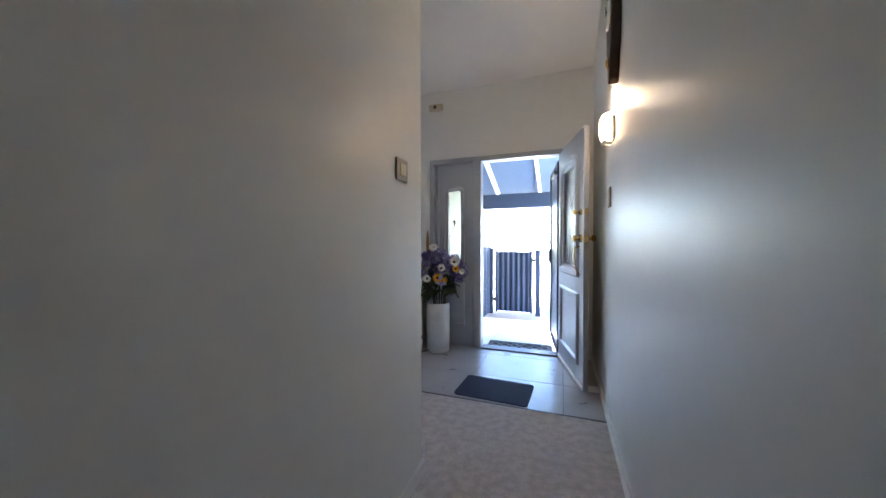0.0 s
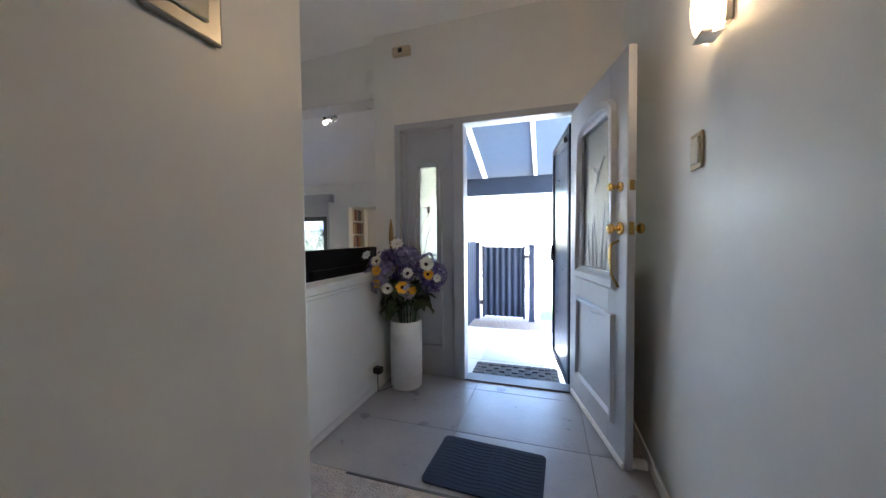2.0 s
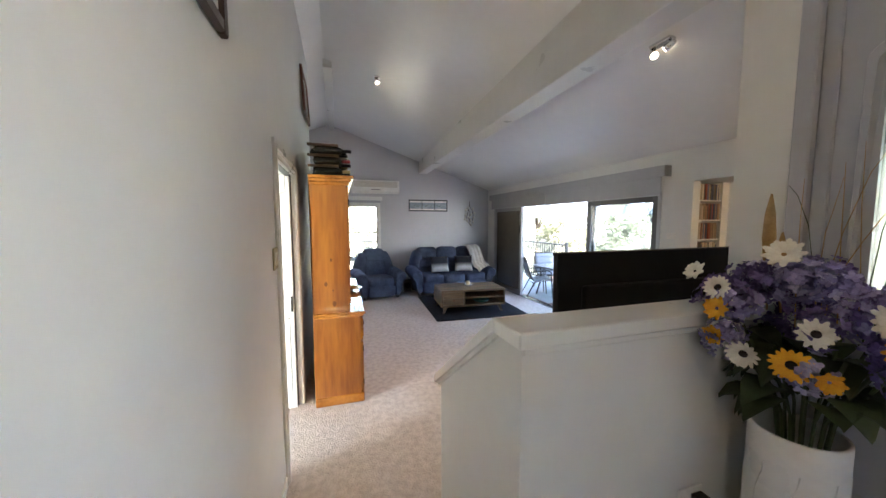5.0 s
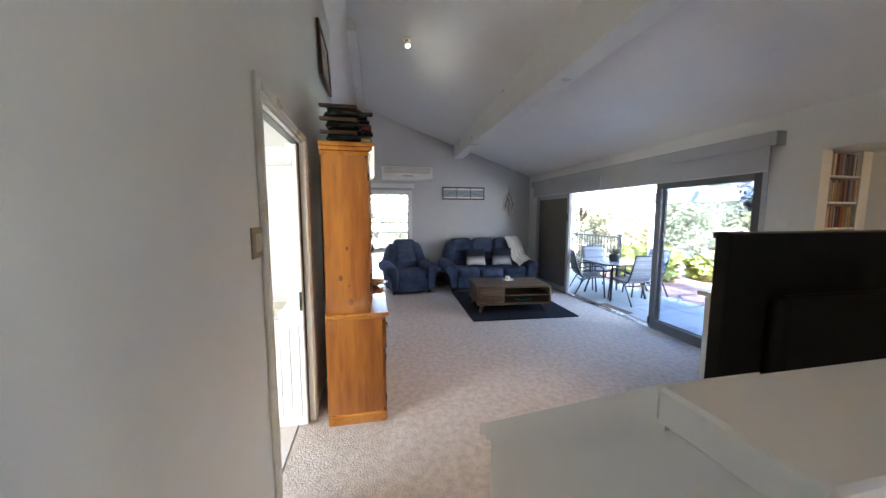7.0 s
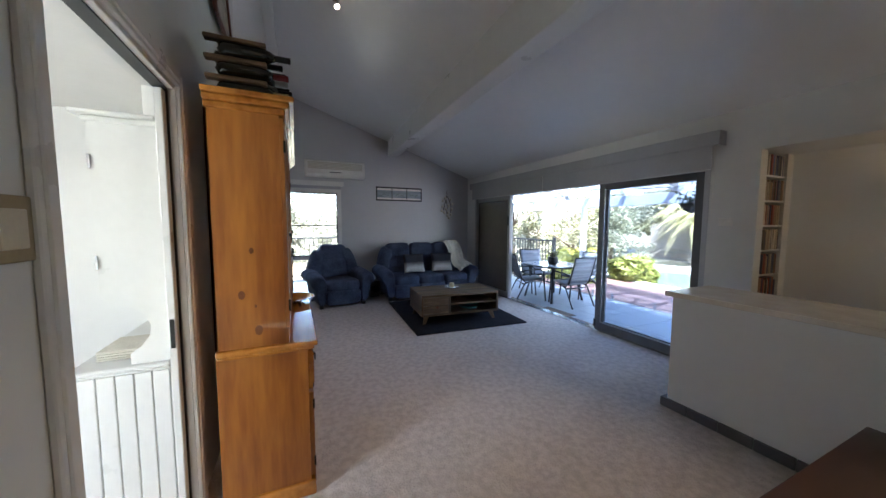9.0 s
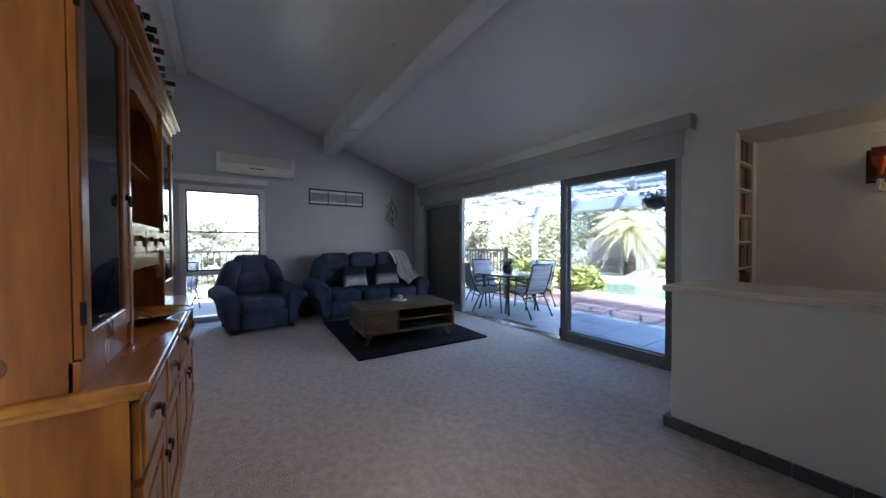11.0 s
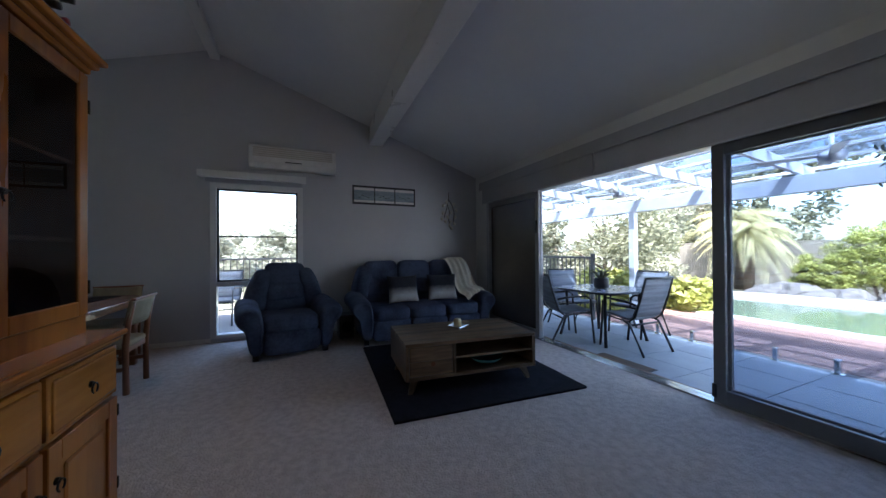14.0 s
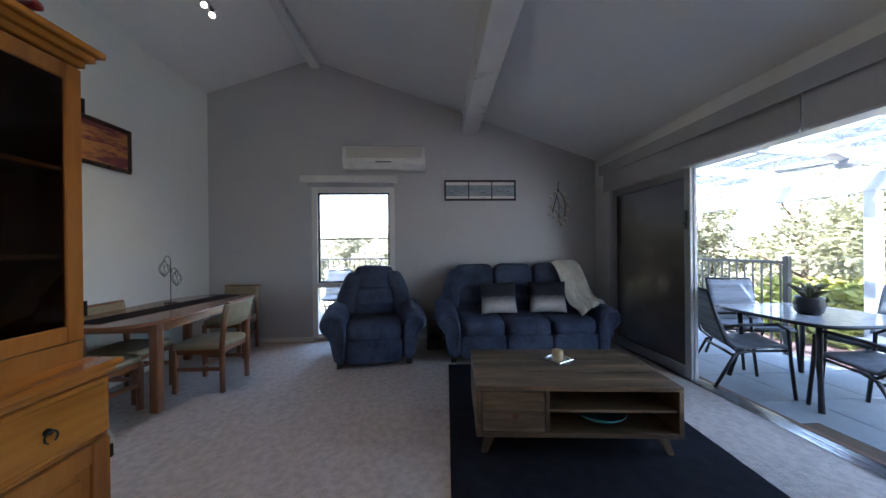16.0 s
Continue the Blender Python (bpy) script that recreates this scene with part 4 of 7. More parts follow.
M_TIN = shader("green_tin", (0.20, 0.24, 0.16), 0.4, second=(0.12, 0.13, 0.11), scale=20, mix=0.2)
free_mesh("tin", "round green patterned tin on the shelf", "tin", (-4.45, 1.84, LF + 1.348), lambda b: turned(b, [(0.05, 0), (0.05, 0.11), (0.053, 0.112), (0.053, 0.135), (0.0, 0.138)], 24), M_TIN)
sg = free_mesh("spectacles", "dark folded spectacles on the shelf", "spectacles", (-4.47, 1.86, LF + 1.638), lambda b: (tube(b, [(-0.03 + 0.022 * math.cos(a), 0, 0.024 + 0.022 * math.sin(a)) for a in [i * 0.524 for i in range(13)]], 0.0025, 6), tube(b, [(0.03 + 0.022 * math.cos(a), 0, 0.024 + 0.022 * math.sin(a)) for a in [i * 0.524 for i in range(13)]], 0.0025, 6)), M_DARK)
M_CRYSTAL = glass("cupboard_glassware", (0.97, 0.98, 0.98), 0.0)
random.seed(5)
for s in (-1, 1):
    for zz in (0.95, 1.30, 1.64):
        for k in range(3):
            free_mesh("wine_glass", "clear stemmed wine glass in the dresser", "glass", (-4.285 + s * (W2 - DW / 2) + (k - 1) * 0.11, 1.84 + 0.04 * (k % 2), LF + (BH if zz < 1 else zz)),
                      lambda b: turned(b, [(0.032, 0), (0.032, 0.003), (0.004, 0.008), (0.004, 0.075), (0.024, 0.095), (0.034, 0.125), (0.030, 0.165), (0.028, 0.165), (0.032, 0.125), (0.02, 0.098), (0, 0.09)], 14), M_CRYSTAL)

# wine rack with bottles lying on it
M_RACK = shader("rack_timber", (0.20, 0.12, 0.065), 0.6, second=(0.12, 0.07, 0.038), scale=5, stretch=(0.2, 1, 1))
M_BOTTLE = shader("dark_bottle", (0.012, 0.014, 0.010), 0.12, scale=10, coat=0.3)
M_FOIL = {k: shader("foil_" + k, c, 0.35, metal=0.4, scale=30) for k, c in (("black", (0.015, 0.015, 0.016)), ("red", (0.22, 0.02, 0.02)), ("gold", (0.42, 0.30, 0.12)), ("white", (0.6, 0.58, 0.52)))}
rack = thing("wine_rack", pose(-4.285, 1.68, LF + UH + 0.035), "low timber wine rack on the dresser", "rack")
NB = 15
for row in range(4):
    z = 0.011 + row * 0.094
    for y in (0.05, 0.21):
        bm = bmesh.new()
        box(bm, -0.80, y, z - 0.011, 0.80, y + 0.022, z + 0.007, 0.003)
        part("rail", bm, M_RACK, rack)
    for x in (-0.82, 0.78):
        block("end_board", M_RACK, (x, 0.0, z - 0.011, x + 0.05, 0.27, z + 0.009), rack, "", 0.004)
bm = bmesh.new()
prof = [(0.0, -0.02), (0.034, 0.0), (0.0375, 0.02), (0.0375, 0.18), (0.030, 0.215), (0.0155, 0.24)]
turned(bm, prof, 14)
bottle_mesh = bpy.data.meshes.new("bottle_glass")
bm.normal_update(), bm.to_mesh(bottle_mesh), bm.free()
bottle_mesh.materials.append(M_BOTTLE), bottle_mesh.shade_smooth()
foil_mesh = {}
for k, mt in M_FOIL.items():
    bm = bmesh.new()
    turned(bm, [(0.0157, 0.238), (0.0157, 0.298), (0.0165, 0.299), (0.0165, 0.312), (0.0, 0.314)], 14)
    foil_mesh[k] = bpy.data.meshes.new("foil_" + k)
    bm.normal_update(), bm.to_mesh(foil_mesh[k]), bm.free()
    foil_mesh[k].materials.append(mt), foil_mesh[k].shade_smooth()
random.seed(8)
for row in range(3):
    for i in range(NB):
        if random.random() < 0.06:
            continue
        k = random.choice(["black"] * 6 + ["red", "red", "gold", "white"])
        e = thing("wine_bottle", pose(-4.285 - 0.80 + i * 0.114 + 0.003 * row, 1.71 + random.uniform(0.0, 0.045), LF + UH + 0.035 + 0.0575 + row * 0.094, -90, random.uniform(0, 180), 0),
                  "dark glass wine bottle with %s capsule lying in the rack" % k, "bottle", "bottles in the wine rack")
        for nm, me in (("bottle_glass", bottle_mesh), ("capsule", foil_mesh[k])):
            o = new(nm, me)
            o.parent = e


# framed pictures
def framed(name, m, w, h, label, frame_mat, art_mat, fw=0.045, mount=0.05):
    th = thing(name, m, label, "picture")
    bm = bmesh.new()
    for q in ((-w / 2, -0.028, -h / 2, -w / 2 + fw, 0, h / 2), (w / 2 - fw, -0.028, -h / 2, w / 2, 0, h / 2), (-w / 2 + fw, -0.028, -h / 2, w / 2 - fw, 0, -h / 2 + fw), (-w / 2 + fw, -0.028, h / 2 - fw, w / 2 - fw, 0, h / 2)):
        box(bm, *q, 0.006)
    part("frame", bm, frame_mat, th)
    if mount:
        block("mount", M_CERAMIC, (-w / 2 + fw, -0.012, -h / 2 + fw, w / 2 - fw, -0.004, h / 2 - fw), th, "pale mount board")
    block("print", art_mat, (-w / 2 + fw + mount, -0.016, -h / 2 + fw + mount, w / 2 - fw - mount, -0.003, h / 2 - fw - mount), th, "muted printed picture")
    return th


M_ART1 = shader("landscape_print", (0.42, 0.38, 0.30), 0.5, second=(0.18, 0.17, 0.14), scale=5, mix=0.3, stretch=(0.4, 1, 1))
M_ART2 = shader("sunset_painting", (0.50, 0.20, 0.05), 0.6, second=(0.16, 0.03, 0.04), scale=4, mix=0.18, stretch=(0.35, 1, 2.2), bump=0.3, bump_scale=60)
M_FRAME = shader("dark_frame", (0.045, 0.018, 0.010), 0.3, second=(0.03, 0.012, 0.006), scale=10)
M_FRAME2 = shader("red_brown_frame", (0.14, 0.05, 0.025), 0.35, second=(0.09, 0.03, 0.015), scale=10)
framed("picture", pose(-1.22, YH, 2.15, 0, 0, 180), 0.70, 0.62, "framed print in a dark timber frame on the wall", M_FRAME, M_ART1)
framed("picture", pose(-4.62, YH + 0.012, 2.72, -3, 0, 180), 0.66, 0.50, "framed print in a red-brown timber frame on the wall", M_FRAME2, M_ART1)
framed("painting", pose(-7.08, YS, 1.83, 0, 0, 180), 0.62, 0.44, "sunset landscape painting in a dark frame", M_FRAME, M_ART2, 0.04, 0)

# three small pictures in one dark frame
trip = thing("triptych", pose(XW, 4.197, 1.657, 0, 0, 90) @ Matrix.Diagonal((0.99, 1, 0.86, 1)), "three small grey seascapes in one dark frame", "picture")
block("frame", M_DARK, [(-0.53, -0.024, 0.14, 0.53, 0, 0.175), (-0.53, -0.024, -0.175, 0.53, 0, -0.14), (-0.53, -0.024, -0.14, -0.508, 0, 0.14), (0.508, -0.024, -0.14, 0.53, 0, 0.14), (-0.508, -0.008, -0.14, 0.508, -0.002, 0.14)], trip, "", 0.002)
M_SEA = shader("sea_print", (0.34, 0.39, 0.43), 0.6, second=(0.19, 0.24, 0.28), scale=6, mix=0.35, stretch=(0.5, 1, 2))
for k in (-1, 0, 1):
    block("print", M_SEA, (k * 0.343 - 0.163, -0.014, -0.095, k * 0.343 + 0.163, -0.007, 0.09), trip, "grey seascape print")
    for z0, z1 in ((0.0905, 0.139), (-0.139, -0.0955)):
        block("margin", M_WHITE, (k * 0.343 - 0.163, -0.014, z0, k * 0.343 + 0.163, -0.007, z1), trip, "white print margin")
    block("wave_line", M_IRON, [(k * 0.343 - 0.10 + i * 0.05, -0.016, -0.03 + 0.02 * math.sin(i * 2 + k), k * 0.343 - 0.06 + i * 0.05, -0.013, -0.022 + 0.02 * math.sin(i * 2 + k)) for i in range(4)], trip)

# hanging dried sprig
sp = thing("dried_sprig", pose(XW + 0.02, 5.36, 1.45), "hanging sprig of dried pale seed pods on the wall", "ornament")
bm = bmesh.new()
tube(bm, [(0, 0, 0.34), (0.01, -0.01, 0.22), (0.015, -0.05, 0.05), (0.012, -0.10, -0.12)], 0.007, 6)
tube(bm, [(0.01, -0.01, 0.22), (0.02, 0.06, 0.10), (0.015, 0.10, -0.02), (0.012, 0.08, -0.20)], 0.006, 6)
tube(bm, [(0.012, -0.03, 0.12), (0.02, 0.0, 0.0), (0.015, -0.01, -0.16), (0.012, 0.03, -0.32)], 0.006, 6)
part("twig", bm, M_CLOCK, sp)
random.seed(3)
for y, z in ((-0.12, 0.10), (-0.06, 0.16), (0.08, 0.13), (0.13, 0.02), (-0.13, -0.04), (-0.15, -0.14), (0.03, -0.02), (-0.04, -0.10), (0.11, -0.10), (0.02, -0.18), (0.09, -0.22), (-0.08, -0.18), (0.04, -0.30), (0.0, -0.25)):
    bm = bmesh.new()
    puff(bm, (0.035, y, z), (0.024, 0.026, 0.036), 0.9, 8, 6, random.uniform(-0.5, 0.5))
    part("seed_pod", bm, M_THROW, sp, "", True)

# air conditioner
ac = thing("air_conditioner", pose(XW, 2.83, 1.93, 0, 0, 90), "white wall-mounted split air conditioner", "air conditioner")
bm = bmesh.new()
prism(bm, [(0, 0), (-0.15, 0.0), (-0.19, 0.05), (-0.20, 0.12), (-0.185, 0.30), (-0.15, 0.325), (0, 0.325)], "x", -0.575, 0.575)
bmesh.ops.bevel(bm, geom=list(bm.edges), offset=0.012, segments=2, profile=0.5, affect="EDGES")
part("housing", bm, M_WHITE, ac)
M_GRILLE = shader("tan_grille", (0.60, 0.55, 0.46), 0.6, scale=20)
block("intake", M_GRILLE, (-0.52, -0.1975, 0.135, 0.52, -0.18, 0.285), ac, "tan mesh intake panel")
block("grille", M_WHITE, [(-0.53, -0.206, 0.14 + i * 0.028, 0.53, -0.188, 0.146 + i * 0.028) for i in range(6)], ac, "horizontal intake louvres", 0.003)
block("vent_flap", M_WHITE, (-0.50, -0.205, 0.055, 0.42, -0.185, 0.082), ac, "closed outlet flap", 0.004)
block("outlet_slot", M_DARK, (-0.12, -0.204, 0.085, 0.10, -0.19, 0.097), ac, "dark slot")

# ---- living room ----
def fluted(bm, c, half, e, amp, waves, **k):
    """A cushion with soft pulled folds."""
    n0 = len(bm.verts)
    puff(bm, c, half, e, 36, 18, **k)
    bm.verts.ensure_lookup_table()
    for v in bm.verts[n0:]:
        v.co += Vector((noise.noise(v.co * waves), noise.noise(v.co * waves + Vector((9, 0, 0))), noise.noise(v.co * waves + Vector((0, 7, 0))))) * amp


def loft(bm, rings):
    """Skin over closed rings of points, capped at both ends."""
    vs = [[bm.verts.new(p) for p in r] for r in rings]
    n = len(vs[0])
    for a, b in zip(vs, vs[1:]):
        for k in range(n):
            bm.faces.new((a[k], a[(k + 1) % n], b[(k + 1) % n], b[k]))
    bm.faces.new(vs[0][::-1]), bm.faces.new(vs[-1])
    bmesh.ops.recalc_face_normals(bm, faces=bm.faces)


def narrow(bm, by):
    """Draws the upper part of a back in from both sides."""
    for v in bm.verts:
        k = min(1.0, max(0.0, (v.co.z - 0.60) / 0.40))
        v.co.x -= math.copysign(min(by * k * k * (3 - 2 * k), abs(v.co.x)), v.co.x)
        if abs(v.co.x) > 0.2:
            v.co.z -= 0.05 * k * by / 0.13


def recliner(name, m, n, label, w_seat):
    """Overstuffed seating for n people; the back at y = 0, the front at +y."""
    th = thing(name, m, label, "sofa" if n > 1 else "armchair")
    W = n * w_seat / 2
    block("plinth", M_VELOUR, (-W - 0.10, 0.14, 0.05, W + 0.10, 0.84, 0.30), th, "", 0.03, 2)
    bm = bmesh.new()
    fluted(bm, (0, 0.12, 0.56), (W + 0.10, 0.13, 0.47), 0.35, 0.012, 4.0, tilt=0.10)
    narrow(bm, 0.085 if n == 1 else 0.06)
    part("back_shell", bm, M_VELOUR, th, "", True)
    # rolled arm: slim at the floor, flaring to an outward scroll
    prof = [(0.0, 0.05), (0.13, 0.05), (0.155, 0.22), (0.175, 0.38), (0.235, 0.43), (0.275, 0.49), (0.275, 0.56), (0.225, 0.615), (0.14, 0.64), (0.05, 0.62), (0.0, 0.56), (-0.015, 0.40), (-0.01, 0.20)]
    cx, cz = 0.09, 0.36
    for s in (-1, 1):
        rings = []
        for y, q_, dz in ((0.10, 0.82, -0.02), (0.12, 0.93, 0.0), (0.20, 1.0, 0.02), (0.45, 1.0, 0.01), (0.70, 1.0, -0.005), (0.90, 1.0, -0.02), (0.97, 0.98, -0.03), (1.005, 0.92, -0.035), (1.02, 0.82, -0.04), (1.012, 0.62, -0.04)):
            rings.append([(s * (W + cx + (x - cx) * q_), y - (0.02 if z < 0.3 else 0), max(0.045, cz + (z - cz) * q_ + dz * (z / 0.6))) for x, z in prof])
        bm = bmesh.new()
        loft(bm, rings)
        for v in bm.verts:
            v.co += Vector((noise.noise(v.co * 5), noise.noise(v.co * 5 + Vector((3, 0, 0))), noise.noise(v.co * 5 + Vector((0, 5, 0))))) * 0.010
        arm = part("arm", bm, M_VELOUR, th, "", True)
        sb = arm.modifiers.new("smooth", "SUBSURF")
        sb.levels = sb.render_levels = 2
        bm = bmesh.new()
        tube(bm, [(s * (W + x), 1.022, z) for x, z in ((0.025, 0.12), (0.02, 0.40), (0.04, 0.50), (0.09, 0.555), (0.16, 0.55), (0.215, 0.50), (0.205, 0.45), (0.155, 0.40))], 0.006, 6)
        part("piping", bm, M_VELOUR, arm, "", True)
        bm = bmesh.new()
        fluted(bm, (s * (W + 0.035), 0.23, 0.73), (0.135, 0.175, 0.315), 0.62, 0.012, 4.0, tilt=0.12)
        narrow(bm, 0.085 if n == 1 else 0.06)
        part("back_wing", bm, M_VELOUR, th, "", True)
        for y in (0.20, 0.90):
            block("foot", M_DARK, (s * (W + 0.07) - 0.03, y - 0.03, 0, s * (W + 0.07) + 0.03, y + 0.03, 0.09), th, "black foot")
    for i in range(n):
        x = (i - (n - 1) / 2) * w_seat
        bm = bmesh.new()
        fluted(bm, (x, 0.62, 0.385), (w_seat * 0.505, 0.40, 0.10), 0.36, 0.012, 5.0)
        part("seat_cushion", bm, M_VELOUR, th, "", True)
        bm = bmesh.new()
        fluted(bm, (x, 0.955, 0.185), (w_seat * 0.49, 0.05, 0.135), 0.28, 0.008, 5.0)
        part("footrest", bm, M_VELOUR, th, "", True)
        bw = w_seat * (0.40 if n == 1 else 0.485)
        for z, hz, hy, y in ((0.52, 0.13, 0.10, 0.31), (0.69, 0.12, 0.125, 0.275), (0.905, 0.18, 0.12, 0.215)):
            bm = bmesh.new()
            fluted(bm, (x, y, z), (bw, hy, hz), 0.38, 0.010, 6.0, tilt=0.16)
            part("back_cushion", bm, M_VELOUR, th, "", True)
    return th


sofa = recliner("sofa", pose(-8.50, 4.57, LF, 0, 0, -90), 3, "blue velour three-seat reclining sofa", 0.535)
recliner("armchair", pose(-8.44, 2.67, LF, 0, 0, -81), 1, "blue velour reclining armchair", 0.62)
sub = thing("subwoofer", pose(-8.15, 3.50, LF), "black box speaker between armchair and sofa", "speaker")
block("cabinet", M_DARK, (-0.15, -0.10, 0.02, 0.15, 0.10, 0.34), sub, "", 0.012, 2)
bm = bmesh.new()
rod(bm, (0.15, 0, 0.18), (0.158, 0, 0.18), 0.075, 0.07, 20)
part("cone", bm, M_RUG, sub)


# scatter cushions: dark above, pale below
def two_tone(name, dark, pale):
    m = shader(name, pale, 0.95, second=[c * 0.85 for c in pale], scale=14, bump=1.0, bump_scale=120)
    nt = m.node_tree
    b = nt.nodes["Principled BSDF"]
    old = b.inputs["Base Color"].links[0].from_socket
    tc = nt.nodes.new("ShaderNodeTexCoord")
    sx = nt.nodes.new("ShaderNodeSeparateXYZ")
    nt.links.new(tc.outputs["Generated"], sx.inputs[0])
    nz = nt.nodes.new("ShaderNodeTexNoise")
    nz.inputs["Scale"].default_value = 9
    nt.links.new(tc.outputs["Generated"], nz.inputs["Vector"])
    ad = nt.nodes.new("ShaderNodeMath")
    ad.operation = "MULTIPLY_ADD"
    ad.inputs[1].default_value = 0.12
    nt.links.new(nz.outputs[0], ad.inputs[0])
    nt.links.new(sx.outputs[2], ad.inputs[2])
    r = nt.nodes.new("ShaderNodeMapRange")
    r.inputs["From Min"].default_value, r.inputs["From Max"].default_value = 0.36, 0.66
    nt.links.new(ad.outputs[0], r.inputs["Value"])
    mx = nt.nodes.new("ShaderNodeMix")
    mx.data_type = "RGBA"
    mx.inputs[7].default_value = (*dark, 1)
    nt.links.new(r.outputs[0], mx.inputs[0])
    nt.links.new(old, mx.inputs[6])
    nt.links.new(mx.outputs[2], b.inputs["Base Color"])
    return m


def pillow(bm, hx, hz, ty, lean):
    """A square scatter cushion with drawn-out corners, resting on its lower edge."""
    turn = Matrix.Rotation(lean, 3, "X")
    n = 16
    for side in (-1, 1):
        g = []
        for i in range(n + 1):
            u = 2 * i / n - 1
            col = []
            for j in range(n + 1):
                v = 2 * j / n - 1
                t = ty * math.sqrt(max(0.0, (1 - u ** 4) * (1 - v ** 4)))
                x, z = hx * u * (1 - 0.07 * (1 - v * v)), hz * v * (1 - 0.07 * (1 - u * u))
                w = 0.012 * noise.noise(Vector((u * 2.3, v * 2.3, side * 3.0))) * (t / ty)
                col.append(bm.verts.new(turn @ Vector((x, side * t + w, z)) + Vector((0, 0, hz * 0.97))))
            g.append(col)
        for a, b in zip(g, g[1:]):
            for j in range(n):
                bm.faces.new((a[j], a[j + 1], b[j + 1], b[j]))
    bmesh.ops.remove_doubles(bm, verts=bm.verts, dist=1e-4)
    bmesh.ops.recalc_face_normals(bm, faces=bm.faces)


M_CUSHION = two_tone("ombre_fur", (0.018, 0.018, 0.024), (0.46, 0.43, 0.40))
for y, rz in ((4.30, 4), (4.93, -6)):
    c = thing("cushion", pose(-7.93, y, LF + 0.48, 0, 0, -90 + rz), "faux fur cushion fading from charcoal to white", "cushion", "cushions on the sofa")
    bm = bmesh.new()
    pillow(bm, 0.235, 0.20, 0.075, 0.25)
    part("cover", bm, M_CUSHION, c, "", True)

# throw over the corner of the sofa
th_ = thing("throw_blanket", pose(-8.40, 5.20, LF), "cream knitted throw draped over the sofa corner", "blanket")
bm = bmesh.new()
path_ = [(-0.02, 0.96), (0.02, 1.10), (0.10, 1.135), (0.22, 1.12), (0.34, 1.02), (0.42, 0.88), (0.47, 0.76), (0.53, 0.67), (0.62, 0.655), (0.72, 0.65), (0.76, 0.58)]
grid = []
for i, (x, z) in enumerate(path_):
    t = i / (len(path_) - 1)
    row = []
    for j in range(13):
        u = j / 12 - 0.5
        wv = 0.016 * math.sin(j * 1.9 + i * 0.5) * (0.3 + t)
        row.append(bm.verts.new((x + wv - 0.05 * u * t, 0.02 + t * 0.17 + u * (0.36 - 0.04 * t), z + wv * 0.7 - 0.25 * max(0, -u - 0.1) * t)))
    grid.append(row)
for a, b in zip(grid, grid[1:]):
    for j in range(12):
        bm.faces.new((a[j], a[j + 1], b[j + 1], b[j]))
ob = part("cloth", bm, M_THROW, th_, "", True)
sol = ob.modifiers.new("thick", "SOLIDIFY")
sol.thickness, sol.offset = 0.012, 1
sub_ = ob.modifiers.new("smooth", "SUBSURF")
sub_.levels = sub_.render_levels = 2

# rug and coffee table
rug = thing("rug", pose(-6.431, 4.431, LF, 0, 0, -3.6), "charcoal shaggy area rug under the coffee table", "rug")
bm = bmesh.new()
nx, ny = 44, 38
gv = [[bm.verts.new((-0.973 + 1.946 * i / nx, -0.86 + 1.72 * j / ny, 0.022 + 0.003 * noise.noise(Vector((i * 0.6, j * 0.6, 0))))) for j in range(ny + 1)] for i in range(nx + 1)]
for i in range(nx):
    for j in range(ny):
        bm.faces.new((gv[i][j], gv[i + 1][j], gv[i + 1][j + 1], gv[i][j + 1]))
box(bm, -0.977, -0.865, 0.0, 0.977, 0.865, 0.018, 0.004)
part("rug_top", bm, M_RUG, rug)

ct = thing("coffee_table", pose(-5.833, 3.69, LF + 0.024, 0, 0, 84.8), "weathered oak coffee table with drawer and shelf", "coffee table")
CW, CD, CZ0, CZ1 = 1.24, 0.74, 0.125, 0.435
for i in range(6):
    block("top_plank", M_OAK, (0, i * CD / 6 + 0.0015, CZ1 - 0.028, CW, (i + 1) * CD / 6 - 0.0015, CZ1), ct, "", 0.002)
M_OAKV = shader("weathered_oak_upright", (0.18, 0.115, 0.06), 0.45, second=(0.055, 0.034, 0.018), scale=6.0, mix=0.4, stretch=(1, 0.15, 1), bump=0.15, bump_scale=40, random_value=0.15)
block("side_panel", M_OAKV, (0, 0, CZ0, 0.03, CD, CZ1 - 0.03), ct, "", 0.003)
block("side_panel", M_OAKV, (CW - 0.03, 0, CZ0, CW, CD, CZ1 - 0.03), ct, "", 0.003)
block("divider", M_OAKV, (0.42, 0.004, CZ0 + 0.03, 0.445, CD, CZ1 - 0.03), ct, "", 0.002)
block("bottom_panel", M_OAK, (0.03, 0, CZ0, CW - 0.03, CD, CZ0 + 0.03), ct, "", 0.003)
block("shelf", M_OAK, (0.445, 0.02, 0.27, CW - 0.03, CD, 0.288), ct, "", 0.002)
block("back_panel", M_OAK, (0.03, CD - 0.015, CZ0 + 0.03, CW - 0.03, CD - 0.003, CZ1 - 0.03), ct)
dr = block("drawer", M_OAK, [(0.036, 0.006, CZ0 + 0.034, 0.414, 0.026, 0.277), (0.036, 0.006, 0.281, 0.414, 0.026, CZ1 - 0.034)], ct, "oak drawer front of two boards", 0.003)
bm = bmesh.new()
bmesh.ops.create_cone(bm, cap_ends=True, segments=14, radius1=0.022, radius2=0.018, depth=0.003, matrix=Matrix.Translation((0.24, 0.0055, 0.25)) @ Matrix.Rotation(math.pi / 2, 4, "X"))
part("knot", bm, M_KNOT, dr)
